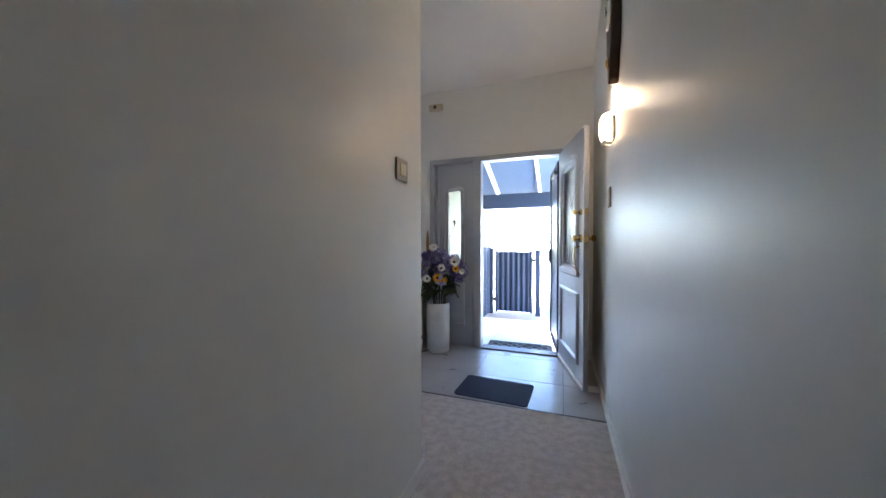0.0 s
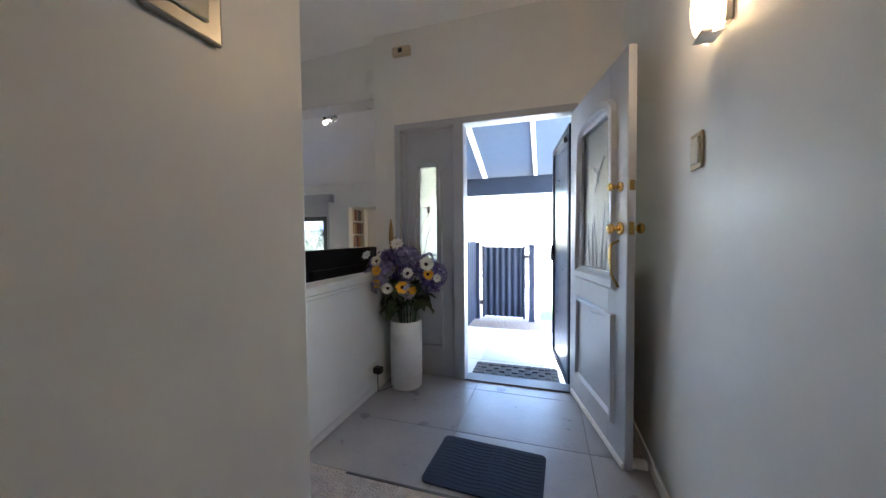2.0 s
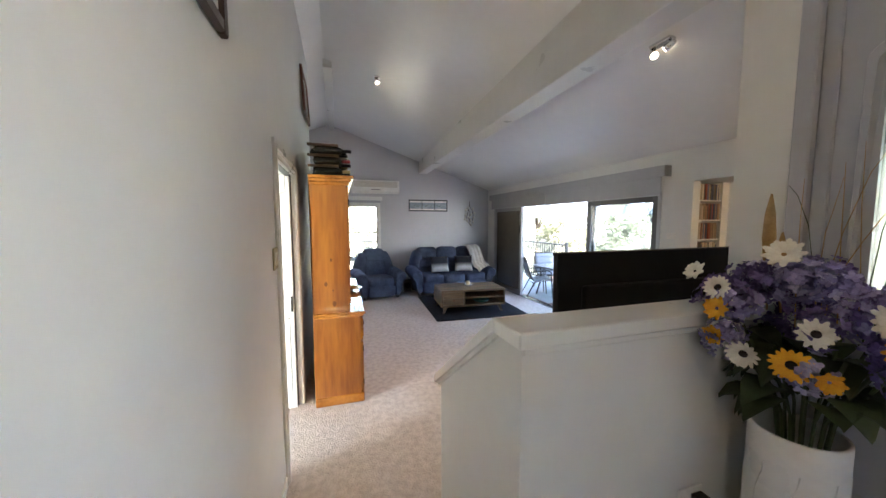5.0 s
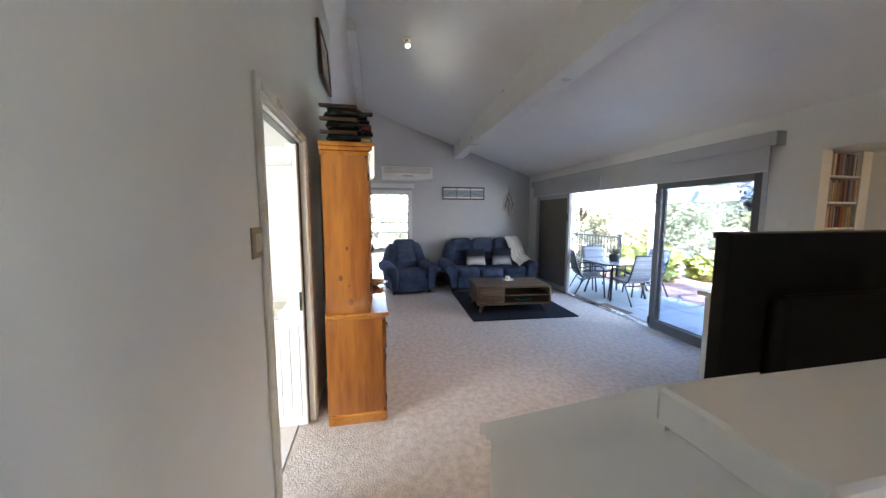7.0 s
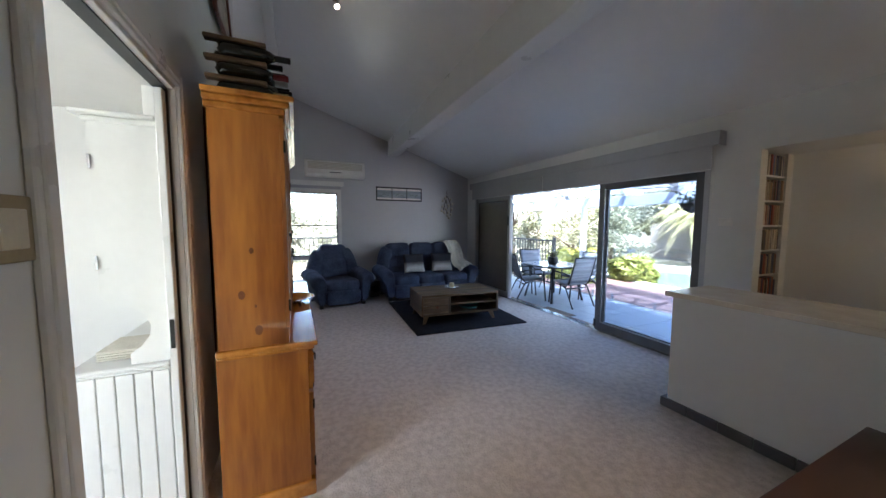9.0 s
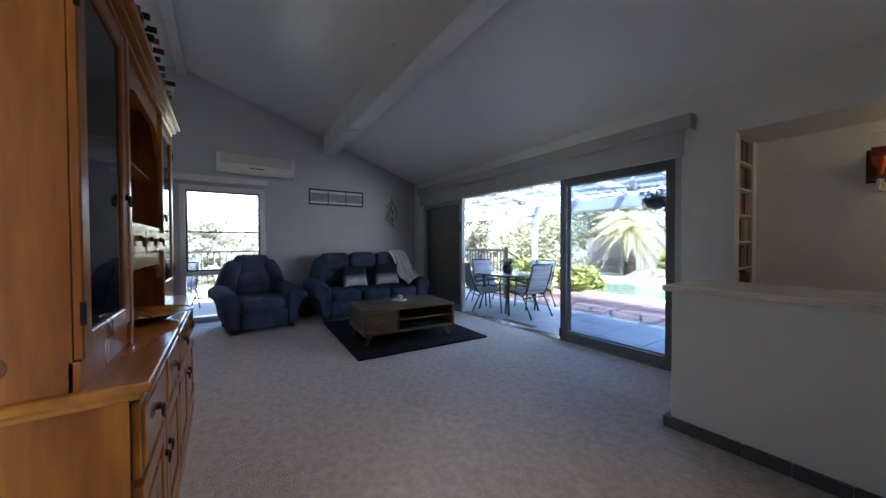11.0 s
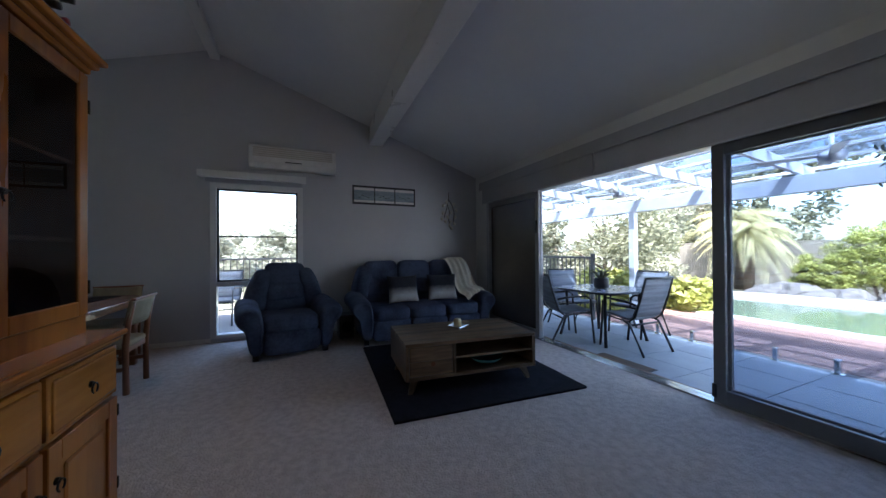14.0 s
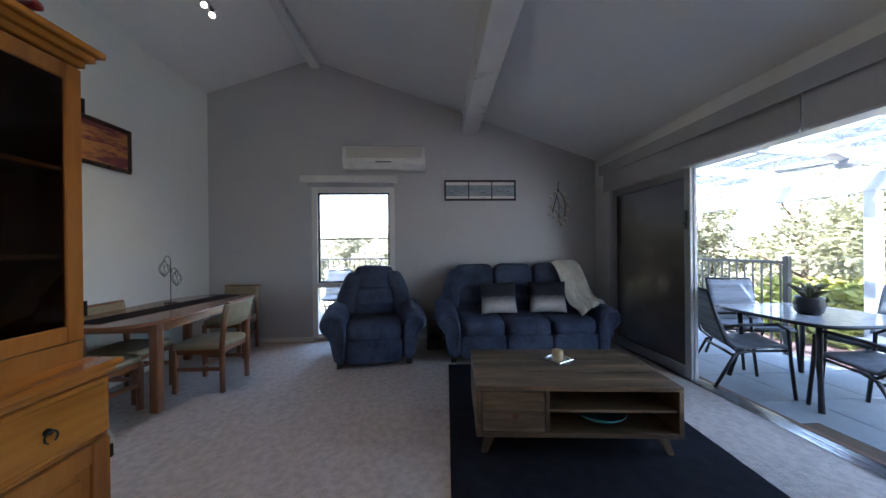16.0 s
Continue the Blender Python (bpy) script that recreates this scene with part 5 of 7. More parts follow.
for x, sx in ((0.10, -1), (CW - 0.10, 1)):
    for y, sy in ((0.09, -1), (CD - 0.09, 1)):
        bm = bmesh.new()
        lo = [(x + sx * 0.05 + a * 0.018, y + sy * 0.03 + b * 0.014, 0) for a, b in ((-1, -1), (1, -1), (1, 1), (-1, 1))]
        hi = [(x + a * 0.038, y + b * 0.022, CZ0) for a, b in ((-1, -1), (1, -1), (1, 1), (-1, 1))]
        lv, hv = [bm.verts.new(p) for p in lo], [bm.verts.new(p) for p in hi]
        bm.faces.new(lv[::-1]), bm.faces.new(hv)
        for k in range(4):
            bm.faces.new((lv[k], lv[(k + 1) % 4], hv[(k + 1) % 4], hv[k]))
        part("leg", bm, M_OAKV, ct)
TZ = LF + 0.024 + CZ1
dish = thing("glass_dish", pose(-6.25, 4.37, TZ, 0, 0, 30), "square clear glass dish on the coffee table", "dish")
bm = bmesh.new()
box(bm, -0.075, -0.075, 0.0, 0.075, 0.075, 0.006, 0.002)
for sx, sy in ((-1, 0), (1, 0), (0, -1), (0, 1)):
    tube(bm, [(-0.078 if sy else sx * 0.078, -0.078 if sx else sy * 0.078, 0.012), (0.078 if sy else sx * 0.078, 0.078 if sx else sy * 0.078, 0.012)], 0.005, 6)
part("body", bm, M_CHROME, dish)
M_CANDLE = shader("ivory_wax", (0.72, 0.60, 0.38), 0.5, second=(0.60, 0.42, 0.20), scale=10, mix=0.3)
free_mesh("candle", "short ivory candle standing in the glass dish", "candle", (-6.25, 4.37, TZ + 0.006), lambda b: turned(b, [(0.036, 0), (0.040, 0.008), (0.040, 0.062), (0.034, 0.072), (0.01, 0.068), (0.003, 0.068), (0.003, 0.08)], 24), M_CANDLE)
M_TEAL = shader("teal_cloth", (0.03, 0.20, 0.22), 0.5, second=(0.02, 0.10, 0.14), scale=10)
free_mesh("teal_bowl", "shallow teal bowl on the lower shelf", "bowl", (-5.95, 4.52, LF + 0.024 + CZ0 + 0.03), lambda b: turned(b, [(0.06, 0), (0.12, 0.018), (0.165, 0.055), (0.16, 0.057), (0.11, 0.025), (0, 0.012)], 24), M_TEAL)


# ---- sliding doors ----
M_LFRAME = shader("pale_frame", (0.50, 0.51, 0.53), 0.4, scale=5, rough_var=0.05)
# nearly opaque brown stands in for dark reflections in the stacked glass
M_TINT = shader("dark_reflection_pane", (0.070, 0.052, 0.044), 0.8, specular=0.15, second=(0.048, 0.036, 0.031), scale=3, bump=0.2, bump_scale=400)
nt = M_TINT.node_tree
tp, mx = nt.nodes.new("ShaderNodeBsdfTransparent"), nt.nodes.new("ShaderNodeMixShader")
mx.inputs[0].default_value = 0.10
nt.links.new(nt.nodes["Principled BSDF"].outputs[0], mx.inputs[1]), nt.links.new(tp.outputs[0], mx.inputs[2])
nt.links.new(mx.outputs[0], nt.nodes["Material Output"].inputs[0])
sd = tagged(thing("sliding_door", pose(0, 0, 0), "grey aluminium stacking sliding doors, half open", "door"), kind="structure")
block("outer_frame", M_LFRAME, [(SX0, YN - 0.01, LF, SX0 + 0.05, YN + 0.13, ST), (SX1 - 0.05, YN - 0.01, LF, SX1, YN + 0.13, ST), (SX0 + 0.05, YN - 0.01, ST - 0.03, SX1 - 0.05, YN + 0.13, ST)], sd, "pale aluminium outer frame", 0.004)
block("track", M_CHROME, [(SX0, YN - 0.02, LF - 0.02, SX1, YN + 0.12, LF + 0.006)] + [(SX0, YN + y, LF, SX1, YN + y + 0.012, LF + 0.014) for y in (-0.005, 0.03, 0.07, 0.105)], sd, "metal floor track")

M_SILL = shader("weathered_sill", (0.16, 0.085, 0.05), 0.7, second=(0.09, 0.05, 0.03), scale=5, stretch=(0.15, 1, 1), bump=0.3)
block("sill", M_SILL, (SX0, YN + 0.135, PZ - 0.02, SX1, YN + 0.215, LF - 0.012), sd, "weathered timber sill", 0.004)


def sash(x0, x1, y, glass_mat, material, s=0.085):
    bm = bmesh.new()
    z0, z1 = LF + 0.012, ST - 0.03
    for q in ((x0, y, z0, x0 + s, y + 0.035, z1), (x1 - s, y, z0, x1, y + 0.035, z1), (x0 + s, y, z0, x1 - s, y + 0.035, z0 + 0.11), (x0 + s, y, z1 - 0.085, x1 - s, y + 0.035, z1)):
        box(bm, *q, 0.004)
    f = part("sash", bm, material, sd)
    g_ = block("glass_pane", glass_mat, (x0 + s, y + 0.014, z0 + 0.11, x1 - s, y + 0.020, z1 - 0.085), f, "clear glass")
    g_.visible_shadow = False
    return f


M_MFRAME = shader("mid_grey_frame", (0.30, 0.30, 0.31), 0.4, scale=5, rough_var=0.05)
sash(-8.17, -6.87, YN + 0.006, M_TINT, M_MFRAME, 0.075)
sash(-8.17, -6.87, YN + 0.048, M_GLASS, M_LFRAME)
f = sash(-4.785, -3.49, YN + 0.006, M_GLASS, M_ALU)
sash(-4.785, -3.49, YN + 0.090, glass("screened_glass", (0.72, 0.77, 0.84)), M_ALU)
block("lock", M_DARK, [(-6.935, YN - 0.012, 0.98, -6.90, YN + 0.008, 1.16), (-6.93, YN - 0.03, 1.02, -6.905, YN - 0.01, 1.05)], sd, "black latch", 0.004)
block("lock", M_DARK, [(-4.79, YN - 0.010, LF + 0.05, -4.76, YN + 0.008, LF + 0.16)], sd, "black foot bolt", 0.004)
bl = thing("roller_blind", pose(0, 0, 0), "grey roller blinds in a pelmet over the sliding doors", "blind")
block("pelmet", M_BLIND, [(-8.28, YN - 0.125, 1.79, -3.325, YN - 0.115, 1.925), (-8.28, YN - 0.115, 1.915, -3.325, YN - 0.002, 1.925), (-3.335, YN - 0.115, 1.79, -3.325, YN - 0.002, 1.915)], bl, "grey box pelmet", 0.002)
block("fabric", M_BLIND, (-8.25, YN - 0.075, 1.575, -5.87, YN - 0.069, 1.90), bl, "grey blind fabric")
block("fabric", M_BLIND, (-5.85, YN - 0.075, 1.565, -3.40, YN - 0.069, 1.90), bl, "grey blind fabric")
block("bottom_bar", M_LFRAME, [(-8.25, YN - 0.08, 1.560, -5.87, YN - 0.064, 1.578), (-5.85, YN - 0.08, 1.552, -3.40, YN - 0.064, 1.568)], bl, "slim bottom rail", 0.003)
bm = bmesh.new()
tube(bm, [(-3.385, YN - 0.06, 1.85), (-3.385, YN - 0.055, 1.2), (-3.385, YN - 0.05, 0.9)], 0.003, 6)
part("chain", bm, M_WHITE, bl)

# west window
win = tagged(thing("window_1", pose(0, 0, 0), "tall narrow window with black sash and white frame", "window"), kind="structure")
WY0, WY1, WZ0, WZ1 = 1.775, 2.945, LF + 0.05, 1.705
block("window_frame", M_TRIM, [(XW - 0.11, WY0, WZ0, XW + 0.012, WY0 + 0.075, WZ1), (XW - 0.11, WY1 - 0.075, WZ0, XW + 0.012, WY1, WZ1), (XW - 0.11, WY0 + 0.075, WZ1 - 0.075, XW + 0.012, WY1 - 0.075, WZ1), (XW - 0.11, WY0 + 0.075, 0.27, XW + 0.012, WY1 - 0.075, 0.335), (XW - 0.11, WY0 + 0.075, WZ0, XW + 0.012, WY1 - 0.075, WZ0 + 0.05)], win, "white window frame", 0.004)
block("sash", M_DARK, [(XW - 0.07, WY0 + 0.075, 0.335, XW - 0.03, WY0 + 0.10, WZ1 - 0.075), (XW - 0.07, WY1 - 0.10, 0.335, XW - 0.03, WY1 - 0.075, WZ1 - 0.075), (XW - 0.07, WY0 + 0.10, 0.335, XW - 0.03, WY1 - 0.10, 0.362), (XW - 0.07, WY0 + 0.10, WZ1 - 0.10, XW - 0.03, WY1 - 0.10, WZ1 - 0.075), (XW - 0.07, WY0 + 0.10, 0.955, XW - 0.03, WY1 - 0.10, 0.975)], win, "black aluminium sash", 0.002)
for z0, z1 in ((0.362, WZ1 - 0.10), (WZ0 + 0.05, 0.27)):
    p_ = block("glass_pane", M_GLASS, (XW - 0.053, WY0 + 0.08, z0, XW - 0.048, WY1 - 0.08, z1), win, "clear glass")
    p_.visible_shadow = False
bl2 = thing("roller_blind", pose(0, 0, 0), "white roller blind rolled up over the window", "blind")
block("pelmet", M_TRIM, [(XW + 0.002, 1.65, 1.765, XW + 0.11, 2.99, 1.855)], bl2, "", 0.004)
block("fabric", M_BLIND, (XW + 0.03, 1.73, 1.71, XW + 0.036, 2.93, 1.767), bl2, "grey blind fabric")

# ---- bar and alcove ----
bar = thing("bar_counter", pose(0, 0, 0), "white painted bar counter with cream stone top", "counter")
block("front_panel", M_WALL, [(-3.095, 4.835, LF, -1.28, 4.925, 0.435), (-3.095, 4.925, LF, -3.005, 5.36, 0.435)], bar, "", 0.004)
block("countertop", M_MARBLE, (-3.14, 4.80, 0.437, XE, 5.42, 0.477), bar, "cream polished stone top", 0.006, 2)
bm = bmesh.new()
for i in range(9):
    box(bm, -3.135 + i * 0.205, 4.81, LF, -3.135 + (i + 1) * 0.205 - 0.004, 4.835, LF + 0.075, 0.003)
box(bm, -3.135, 4.835, LF, -3.097, 5.36, LF + 0.075, 0.003)
part("skirting_tiles", bm, M_SLAT, bar, "dark grey skirting tiles")
shelf = thing("media_shelf", pose(0, 0, 0), "white built-in media shelves in the alcove wall", "shelf")
SHZ = [1.465 - 0.235 * k for k in range(8)]
for z in SHZ:
    block("shelf_board", M_TRIM, (AX0 - 0.218, YN + 0.122, z, AX0 - 0.004, YN + 0.498, z + 0.016), shelf, "", 0.002)
random.seed(21)
M_CASE = [shader("case_%d" % i, c, 0.45, scale=25, random_value=0.35) for i, c in enumerate(((0.10, 0.075, 0.06), (0.34, 0.22, 0.14), (0.30, 0.07, 0.05), (0.45, 0.35, 0.23), (0.09, 0.10, 0.17), (0.60, 0.52, 0.40)))]
case_mesh = []
for mt in M_CASE:
    for tk, hh in ((0.0145, 0.19), (0.026, 0.195), (0.012, 0.17)):
        bm = bmesh.new()
        box(bm, -0.135, 0, 0, 0, tk, hh, 0.001)
        box(bm, 0.0002, tk * 0.25, hh * 0.25, 0.0008, tk * 0.75, hh * 0.8)
        me = bpy.data.meshes.new("case")
        bm.normal_update(), bm.to_mesh(me), bm.free()
        me.materials.append(mt)
        case_mesh.append((me, tk))
for z in SHZ[:6]:
    y = YN + 0.128
    while y < YN + 0.465:
        me, tk = random.choice(case_mesh)
        o = new("media_case", me)
        o.matrix_basis = pose(AX0 - 0.012 + random.uniform(-0.008, 0.006), y, z + 0.016, random.uniform(-1.5, 1.5) * 0)
        tagged(o, "narrow media case standing on the built-in shelf", "media case", "media cases on the shelves")
        y += tk + 0.0012
# bottle dispenser
disp = thing("bottle_dispenser", pose(-2.34, YN + 0.62, 1.14), "wall-mounted spirit dispenser with upturned bottle", "dispenser")
block("backboard", M_CLOCK, [(-0.07, -0.02, 0.08, 0.07, 0, 0.34), (-0.06, -0.10, 0.10, 0.06, -0.02, 0.125)], disp, "dark timber bracket", 0.005)
M_AMBER = shader("amber_bottle", (0.45, 0.10, 0.02), 0.1, second=(0.30, 0.05, 0.015), scale=8, coat=0.4)
bm = bmesh.new()
turned(bm, [(0.0, 0.0), (0.035, 0.0), (0.035, 0.006), (0.006, 0.01), (0.012, 0.06), (0.025, 0.09), (0.025, 0.11), (0.014, 0.12)], 18, (0, -0.075, 0.0))
part("measure", bm, M_CHROME, disp, "chrome spirit measure", True)
bm = bmesh.new()
turned(bm, [(0.014, 0.12), (0.016, 0.17), (0.045, 0.23), (0.047, 0.30)], 20, (0, -0.075, 0.0))
part("spirit", bm, M_AMBER, disp, "amber spirit", True)
bm = bmesh.new()
turned(bm, [(0.047, 0.30), (0.047, 0.43), (0.04, 0.45), (0.0, 0.452)], 20, (0, -0.075, 0.0))
part("bottle_glass", bm, M_CRYSTAL, disp, "clear bottle base", True)
block("label", M_FOIL["red"], (-0.04, -0.128, 0.27, 0.04, -0.118, 0.34), disp, "red label", 0.003)
al = thing("alcove_lamp", pose(-1.75, YN + 0.38, AT), "round downlight in the alcove soffit", "lamp")
bm = bmesh.new()
turned(bm, [(0.0, -0.004), (0.035, -0.004), (0.045, -0.012), (0.055, -0.008), (0.055, 0.0)], 24)
part("rim", bm, M_CHROME, al, "", True)
bm = bmesh.new()
puff(bm, (0, 0, -0.018), (0.028, 0.028, 0.012), 1.0, 14, 6)
part("bulb", bm, M_GLOW, al, "glowing bulb", True)
lamp("alcove_light", "POINT", pose(-1.75, YN + 0.36, AT - 0.06), 0.35, (1.0, 0.66, 0.36), 0.03)

# ---- television ----
M_CABINET = shader("dark_red_timber", (0.085, 0.032, 0.016), 0.4, second=(0.05, 0.019, 0.010), scale=3, mix=0.6, stretch=(1, 0.15, 1), bump=0.04)
tvc = thing("tv_cabinet", pose(-2.04, 2.78, LF), "red-brown timber television cabinet", "cabinet")
block("body", M_CABINET, (0.02, 0.02, 0.06, 0.80, 1.88, 0.45), tvc, "", 0.004)
block("top_panel", M_CABINET, (0, 0, 0.45, 0.82, 1.90, 0.49), tvc, "", 0.006, 2)
block("plinth", M_CLOCK, (0.04, 0.04, 0, 0.78, 1.86, 0.06), tvc)
for i in range(3):
    block("cabinet_door", M_CABINET, (0.0, 0.04 + i * 0.613, 0.08, 0.02, 0.04 + i * 0.613 + 0.605, 0.44), tvc, "", 0.004)
M_TV = shader("matt_black_plastic", (0.006, 0.006, 0.007), 0.6, scale=12, specular=0.2)
tv = thing("television", pose(-1.475, 2.865, 0.0), "large black flat television seen from behind", "television")
block("panel", M_TV, (-0.02, 0, 0.37, 0.018, 1.17, 1.08), tv, "", 0.006, 2)
block("back_cover", M_TV, (0.018, 0.12, 0.42, 0.062, 1.05, 0.93), tv, "", 0.018, 2)
block("bezel", M_TV, [(-0.024, 0, 1.065, -0.018, 1.17, 1.08), (-0.024, 0, 0.37, -0.018, 1.17, 0.385)], tv)
block("stand", M_TV, [(-0.015, 0.52, 0.01, 0.045, 0.65, 0.45), (-0.13, 0.30, 0.0, 0.15, 0.87, 0.014)], tv, "", 0.005)
block("sticker", M_STEEL, (0.062, 0.36, 0.56, 0.0635, 0.43, 0.61), tv, "pale rating sticker")

# ---- dining corner ----
DT_Z = LF + 0.75
dt = thing("dining_table", pose(-7.28, 0.86, LF), "reddish timber dining table with rounded ends", "table")
bm = bmesh.new()
n, a_, b_ = 40, 0.92, 0.45
pts = [(math.copysign(a_ * abs(math.cos(t)) ** 0.55, math.cos(t)), math.copysign(b_ * abs(math.sin(t)) ** 0.55, math.sin(t))) for t in [2 * math.pi * i / n for i in range(n)]]
prism(bm, pts, "z", 0.722, 0.75)
bmesh.ops.bevel(bm, geom=[e for e in bm.edges if abs(e.verts[0].co.z - e.verts[1].co.z) < 1e-4], offset=0.008, segments=2, profile=0.5, affect="EDGES")
part("tabletop", bm, M_TEAK, dt)
block("apron", M_TEAK, [(-0.62, -0.34, 0.64, 0.62, -0.32, 0.722), (-0.62, 0.32, 0.64, 0.62, 0.34, 0.722), (-0.64, -0.32, 0.64, -0.62, 0.32, 0.722), (0.62, -0.32, 0.64, 0.64, 0.32, 0.722)], dt)
M_TEAKV = shader("reddish_wood_upright", (0.25, 0.095, 0.036), 0.32, second=(0.15, 0.055, 0.022), scale=3, mix=0.8, stretch=(1, 1, 0.15), coat=0.2)
for x in (-0.66, 0.66):
    for y in (-0.34, 0.34):
        bm = bmesh.new()
        box(bm, x - 0.036, y - 0.036, 0, x + 0.036, y + 0.036, 0.722, 0.012, 2)
        part("leg", bm, M_TEAKV, dt, "", True)
runner = thing("table_runner", pose(-7.28, 0.86, DT_Z + 0.001, 0, 0, -7), "dark grey woven table runner on the dining table", "table runner")
block("cloth", M_RUG, (-0.80, -0.12, 0, 0.78, 0.12, 0.005), runner, "", 0.002)


def dining_chair(m):
    th = thing("dining_chair", m, "reddish timber dining chair with olive fabric seat", "chair", "chairs round the dining table")
    for x in (-0.205, 0.205):
        bm = bmesh.new()
        box(bm, x - 0.02, 0.18, 0, x + 0.02, 0.22, 0.40, 0.008, 2)
        part("front_leg", bm, M_TEAKV, th, "", True)
        bm = bmesh.new()
        tube(bm, [(x, -0.22, 0), (x, -0.215, 0.42), (x, -0.235, 0.62), (x, -0.27, 0.80)], [0.024, 0.024, 0.022, 0.017], 10)
        part("back_leg", bm, M_TEAKV, th, "", True)
        for q in ((x - 0.011, -0.2, 0.355, x + 0.011, 0.19, 0.40), (x - 0.009, -0.2, 0.20, x + 0.009, 0.19, 0.235)):
            block("side_rail", M_TEAKV, q, th, "", 0.003)
    for q in ((-0.2, 0.185, 0.355, 0.2, 0.205, 0.40), (-0.2, -0.22, 0.355, 0.2, -0.20, 0.40), (-0.2, -0.01, 0.205, 0.2, 0.01, 0.23)):
        block("cross_rail", M_TEAKV, q, th, "", 0.003)
    block("top_rail", M_TEAKV, (-0.235, -0.300, 0.815, 0.235, -0.262, 0.835), th, "", 0.006)
    bm = bmesh.new()
    puff(bm, (0, 0.0, 0.425), (0.235, 0.235, 0.035), 0.35, 28, 10)
    part("seat", bm, M_FABRIC, th, "olive fabric seat pad", True)
    bm = bmesh.new()
    rows__ = []
    for z in (0.60, 0.66, 0.74, 0.80, 0.82):
        rows__.append([bm.verts.new((x, -0.235 - (z - 0.6) * 0.22 - 0.035 * math.cos(x / 0.225 * 1.5) + 0.02, z)) for x in [-0.222 + 0.0444 * i for i in range(11)]])
    for a, b in zip(rows__, rows__[1:]):
        for k in range(10):
            bm.faces.new((a[k], a[k + 1], b[k + 1], b[k]))
    ob = part("backrest", bm, M_FABRIC, th, "curved olive fabric backrest", True)
    so = ob.modifiers.new("thick", "SOLIDIFY")
    so.thickness, so.offset = 0.035, 0
    return th


dc = dining_chair(pose(-7.17, 1.29, LF, 0, 0, 180))
copy_thing(dc, pose(-8.20, 0.88, LF, 0, 0, -90))
copy_thing(dc, pose(-6.50, 0.80, LF, 0, 0, 82))
copy_thing(dc, pose(-6.98, 0.70, LF, 0, 0, 0))
# lantern stand
ls = thing("candle_stand", pose(-7.50, 0.66, DT_Z + 0.006), "black wire stand with two hanging candle lanterns", "candle holder")
bm = bmesh.new()
rod(bm, (0, 0, 0), (0, 0, 0.008), 0.06, 0.055, 20)
tube(bm, [(0, 0, 0), (0, 0, 0.40), (-0.0, 0.0, 0.47), (0.03, 0, 0.50), (0.075, 0, 0.49), (0.085, 0, 0.455)], 0.004, 8)
tube(bm, [(0, 0, 0.28), (-0.02, 0, 0.36), (-0.06, 0, 0.37), (-0.085, 0, 0.34)], 0.004, 8)
part("stand", bm, M_IRON, ls, "", True)
for x, zt_ in ((0.085, 0.455), (-0.085, 0.34)):
    bm = bmesh.new()
    for k in range(8):
        a = k * math.pi / 4
        tube(bm, [(x + r * math.cos(a + tw), r * math.sin(a + tw), zt_ - d_) for r, d_, tw in ((0.004, 0, 0), (0.03, 0.035, 0.3), (0.047, 0.08, 0.6), (0.04, 0.12, 0.9), (0.004, 0.17, 1.2))], 0.0022, 5)
    part("wire_cage", bm, M_IRON, ls, "black wire lantern cage")
    bm = bmesh.new()
    turned(bm, [(0.022, 0), (0.024, 0.03), (0.02, 0.03), (0.0, 0.025)], 14, (x, 0, zt_ - 0.12))
    part("tealight", bm, M_CERAMIC, ls, "", True)
    bm = bmesh.new()
    puff(bm, (x, 0, zt_ - 0.20), (0.008, 0.008, 0.018), 1.0, 10, 6)
    part("crystal_drop", bm, M_CRYSTAL, ls)


# ---- ceiling spots ----
def spot(at_, aims, label):
    th = thing("ceiling_spot", pose(*at_), label, "lamp", "ceiling spotlights")
    bm = bmesh.new()
    box(bm, -0.09 if len(aims) > 1 else -0.035, -0.035, -0.028, 0.09 if len(aims) > 1 else 0.035, 0.035, 0.0, 0.006)
    part("base", bm, M_CHROME, th)
    for i, d in enumerate(aims):
        d = Vector(d).normalized()
        p = Vector(((i - (len(aims) - 1) / 2) * 0.14, 0, -0.06))
        bm = bmesh.new()
        rod(bm, (p.x, 0, -0.025), p, 0.007, None, 8)
        rod(bm, p - d * 0.035, p + d * 0.035, 0.020, 0.030, 18)
        part("head", bm, M_CHROME, th, "brushed metal spot head", True)
        bm = bmesh.new()
        rod(bm, p + d * 0.034, p + d * 0.044, 0.027, 0.022, 18)
        part("bulb", bm, M_GLOW, th, "glowing halogen bulb")
    return th


spot((-5.09, 2.50, roof(2.50)), [(0.3, 0.25, -1)], "small single ceiling spotlight, lit")
lamp("spot_light", "SPOT", look((-5.0, 2.52, roof(2.5) - 0.12), (-4.6, 2.8, LF)), 4, (1.0, 0.72, 0.45), 0.03)
spot((-2.265, 4.385, roof(4.385)), [(0.6, -0.4, -1), (-0.9, 0.1, -0.25)], "twin ceiling spotlight, lit")
lamp("spot_light", "SPOT", look((-2.22, 4.385, roof(4.33) - 0.12), (-2.6, 2.7, LF)), 6, (1.0, 0.70, 0.42), 0.03)
spot((-7.27, 1.22, roof(1.22)), [(0.5, 0.3, -1), (0.4, 0.6, -0.8)], "twin ceiling spotlight, lit")
lamp("spot_light", "SPOT", look((-7.1, 1.3, roof(1.3) - 0.12), (-6.8, 1.3, LF)), 3, (1.0, 0.70, 0.42), 0.03)

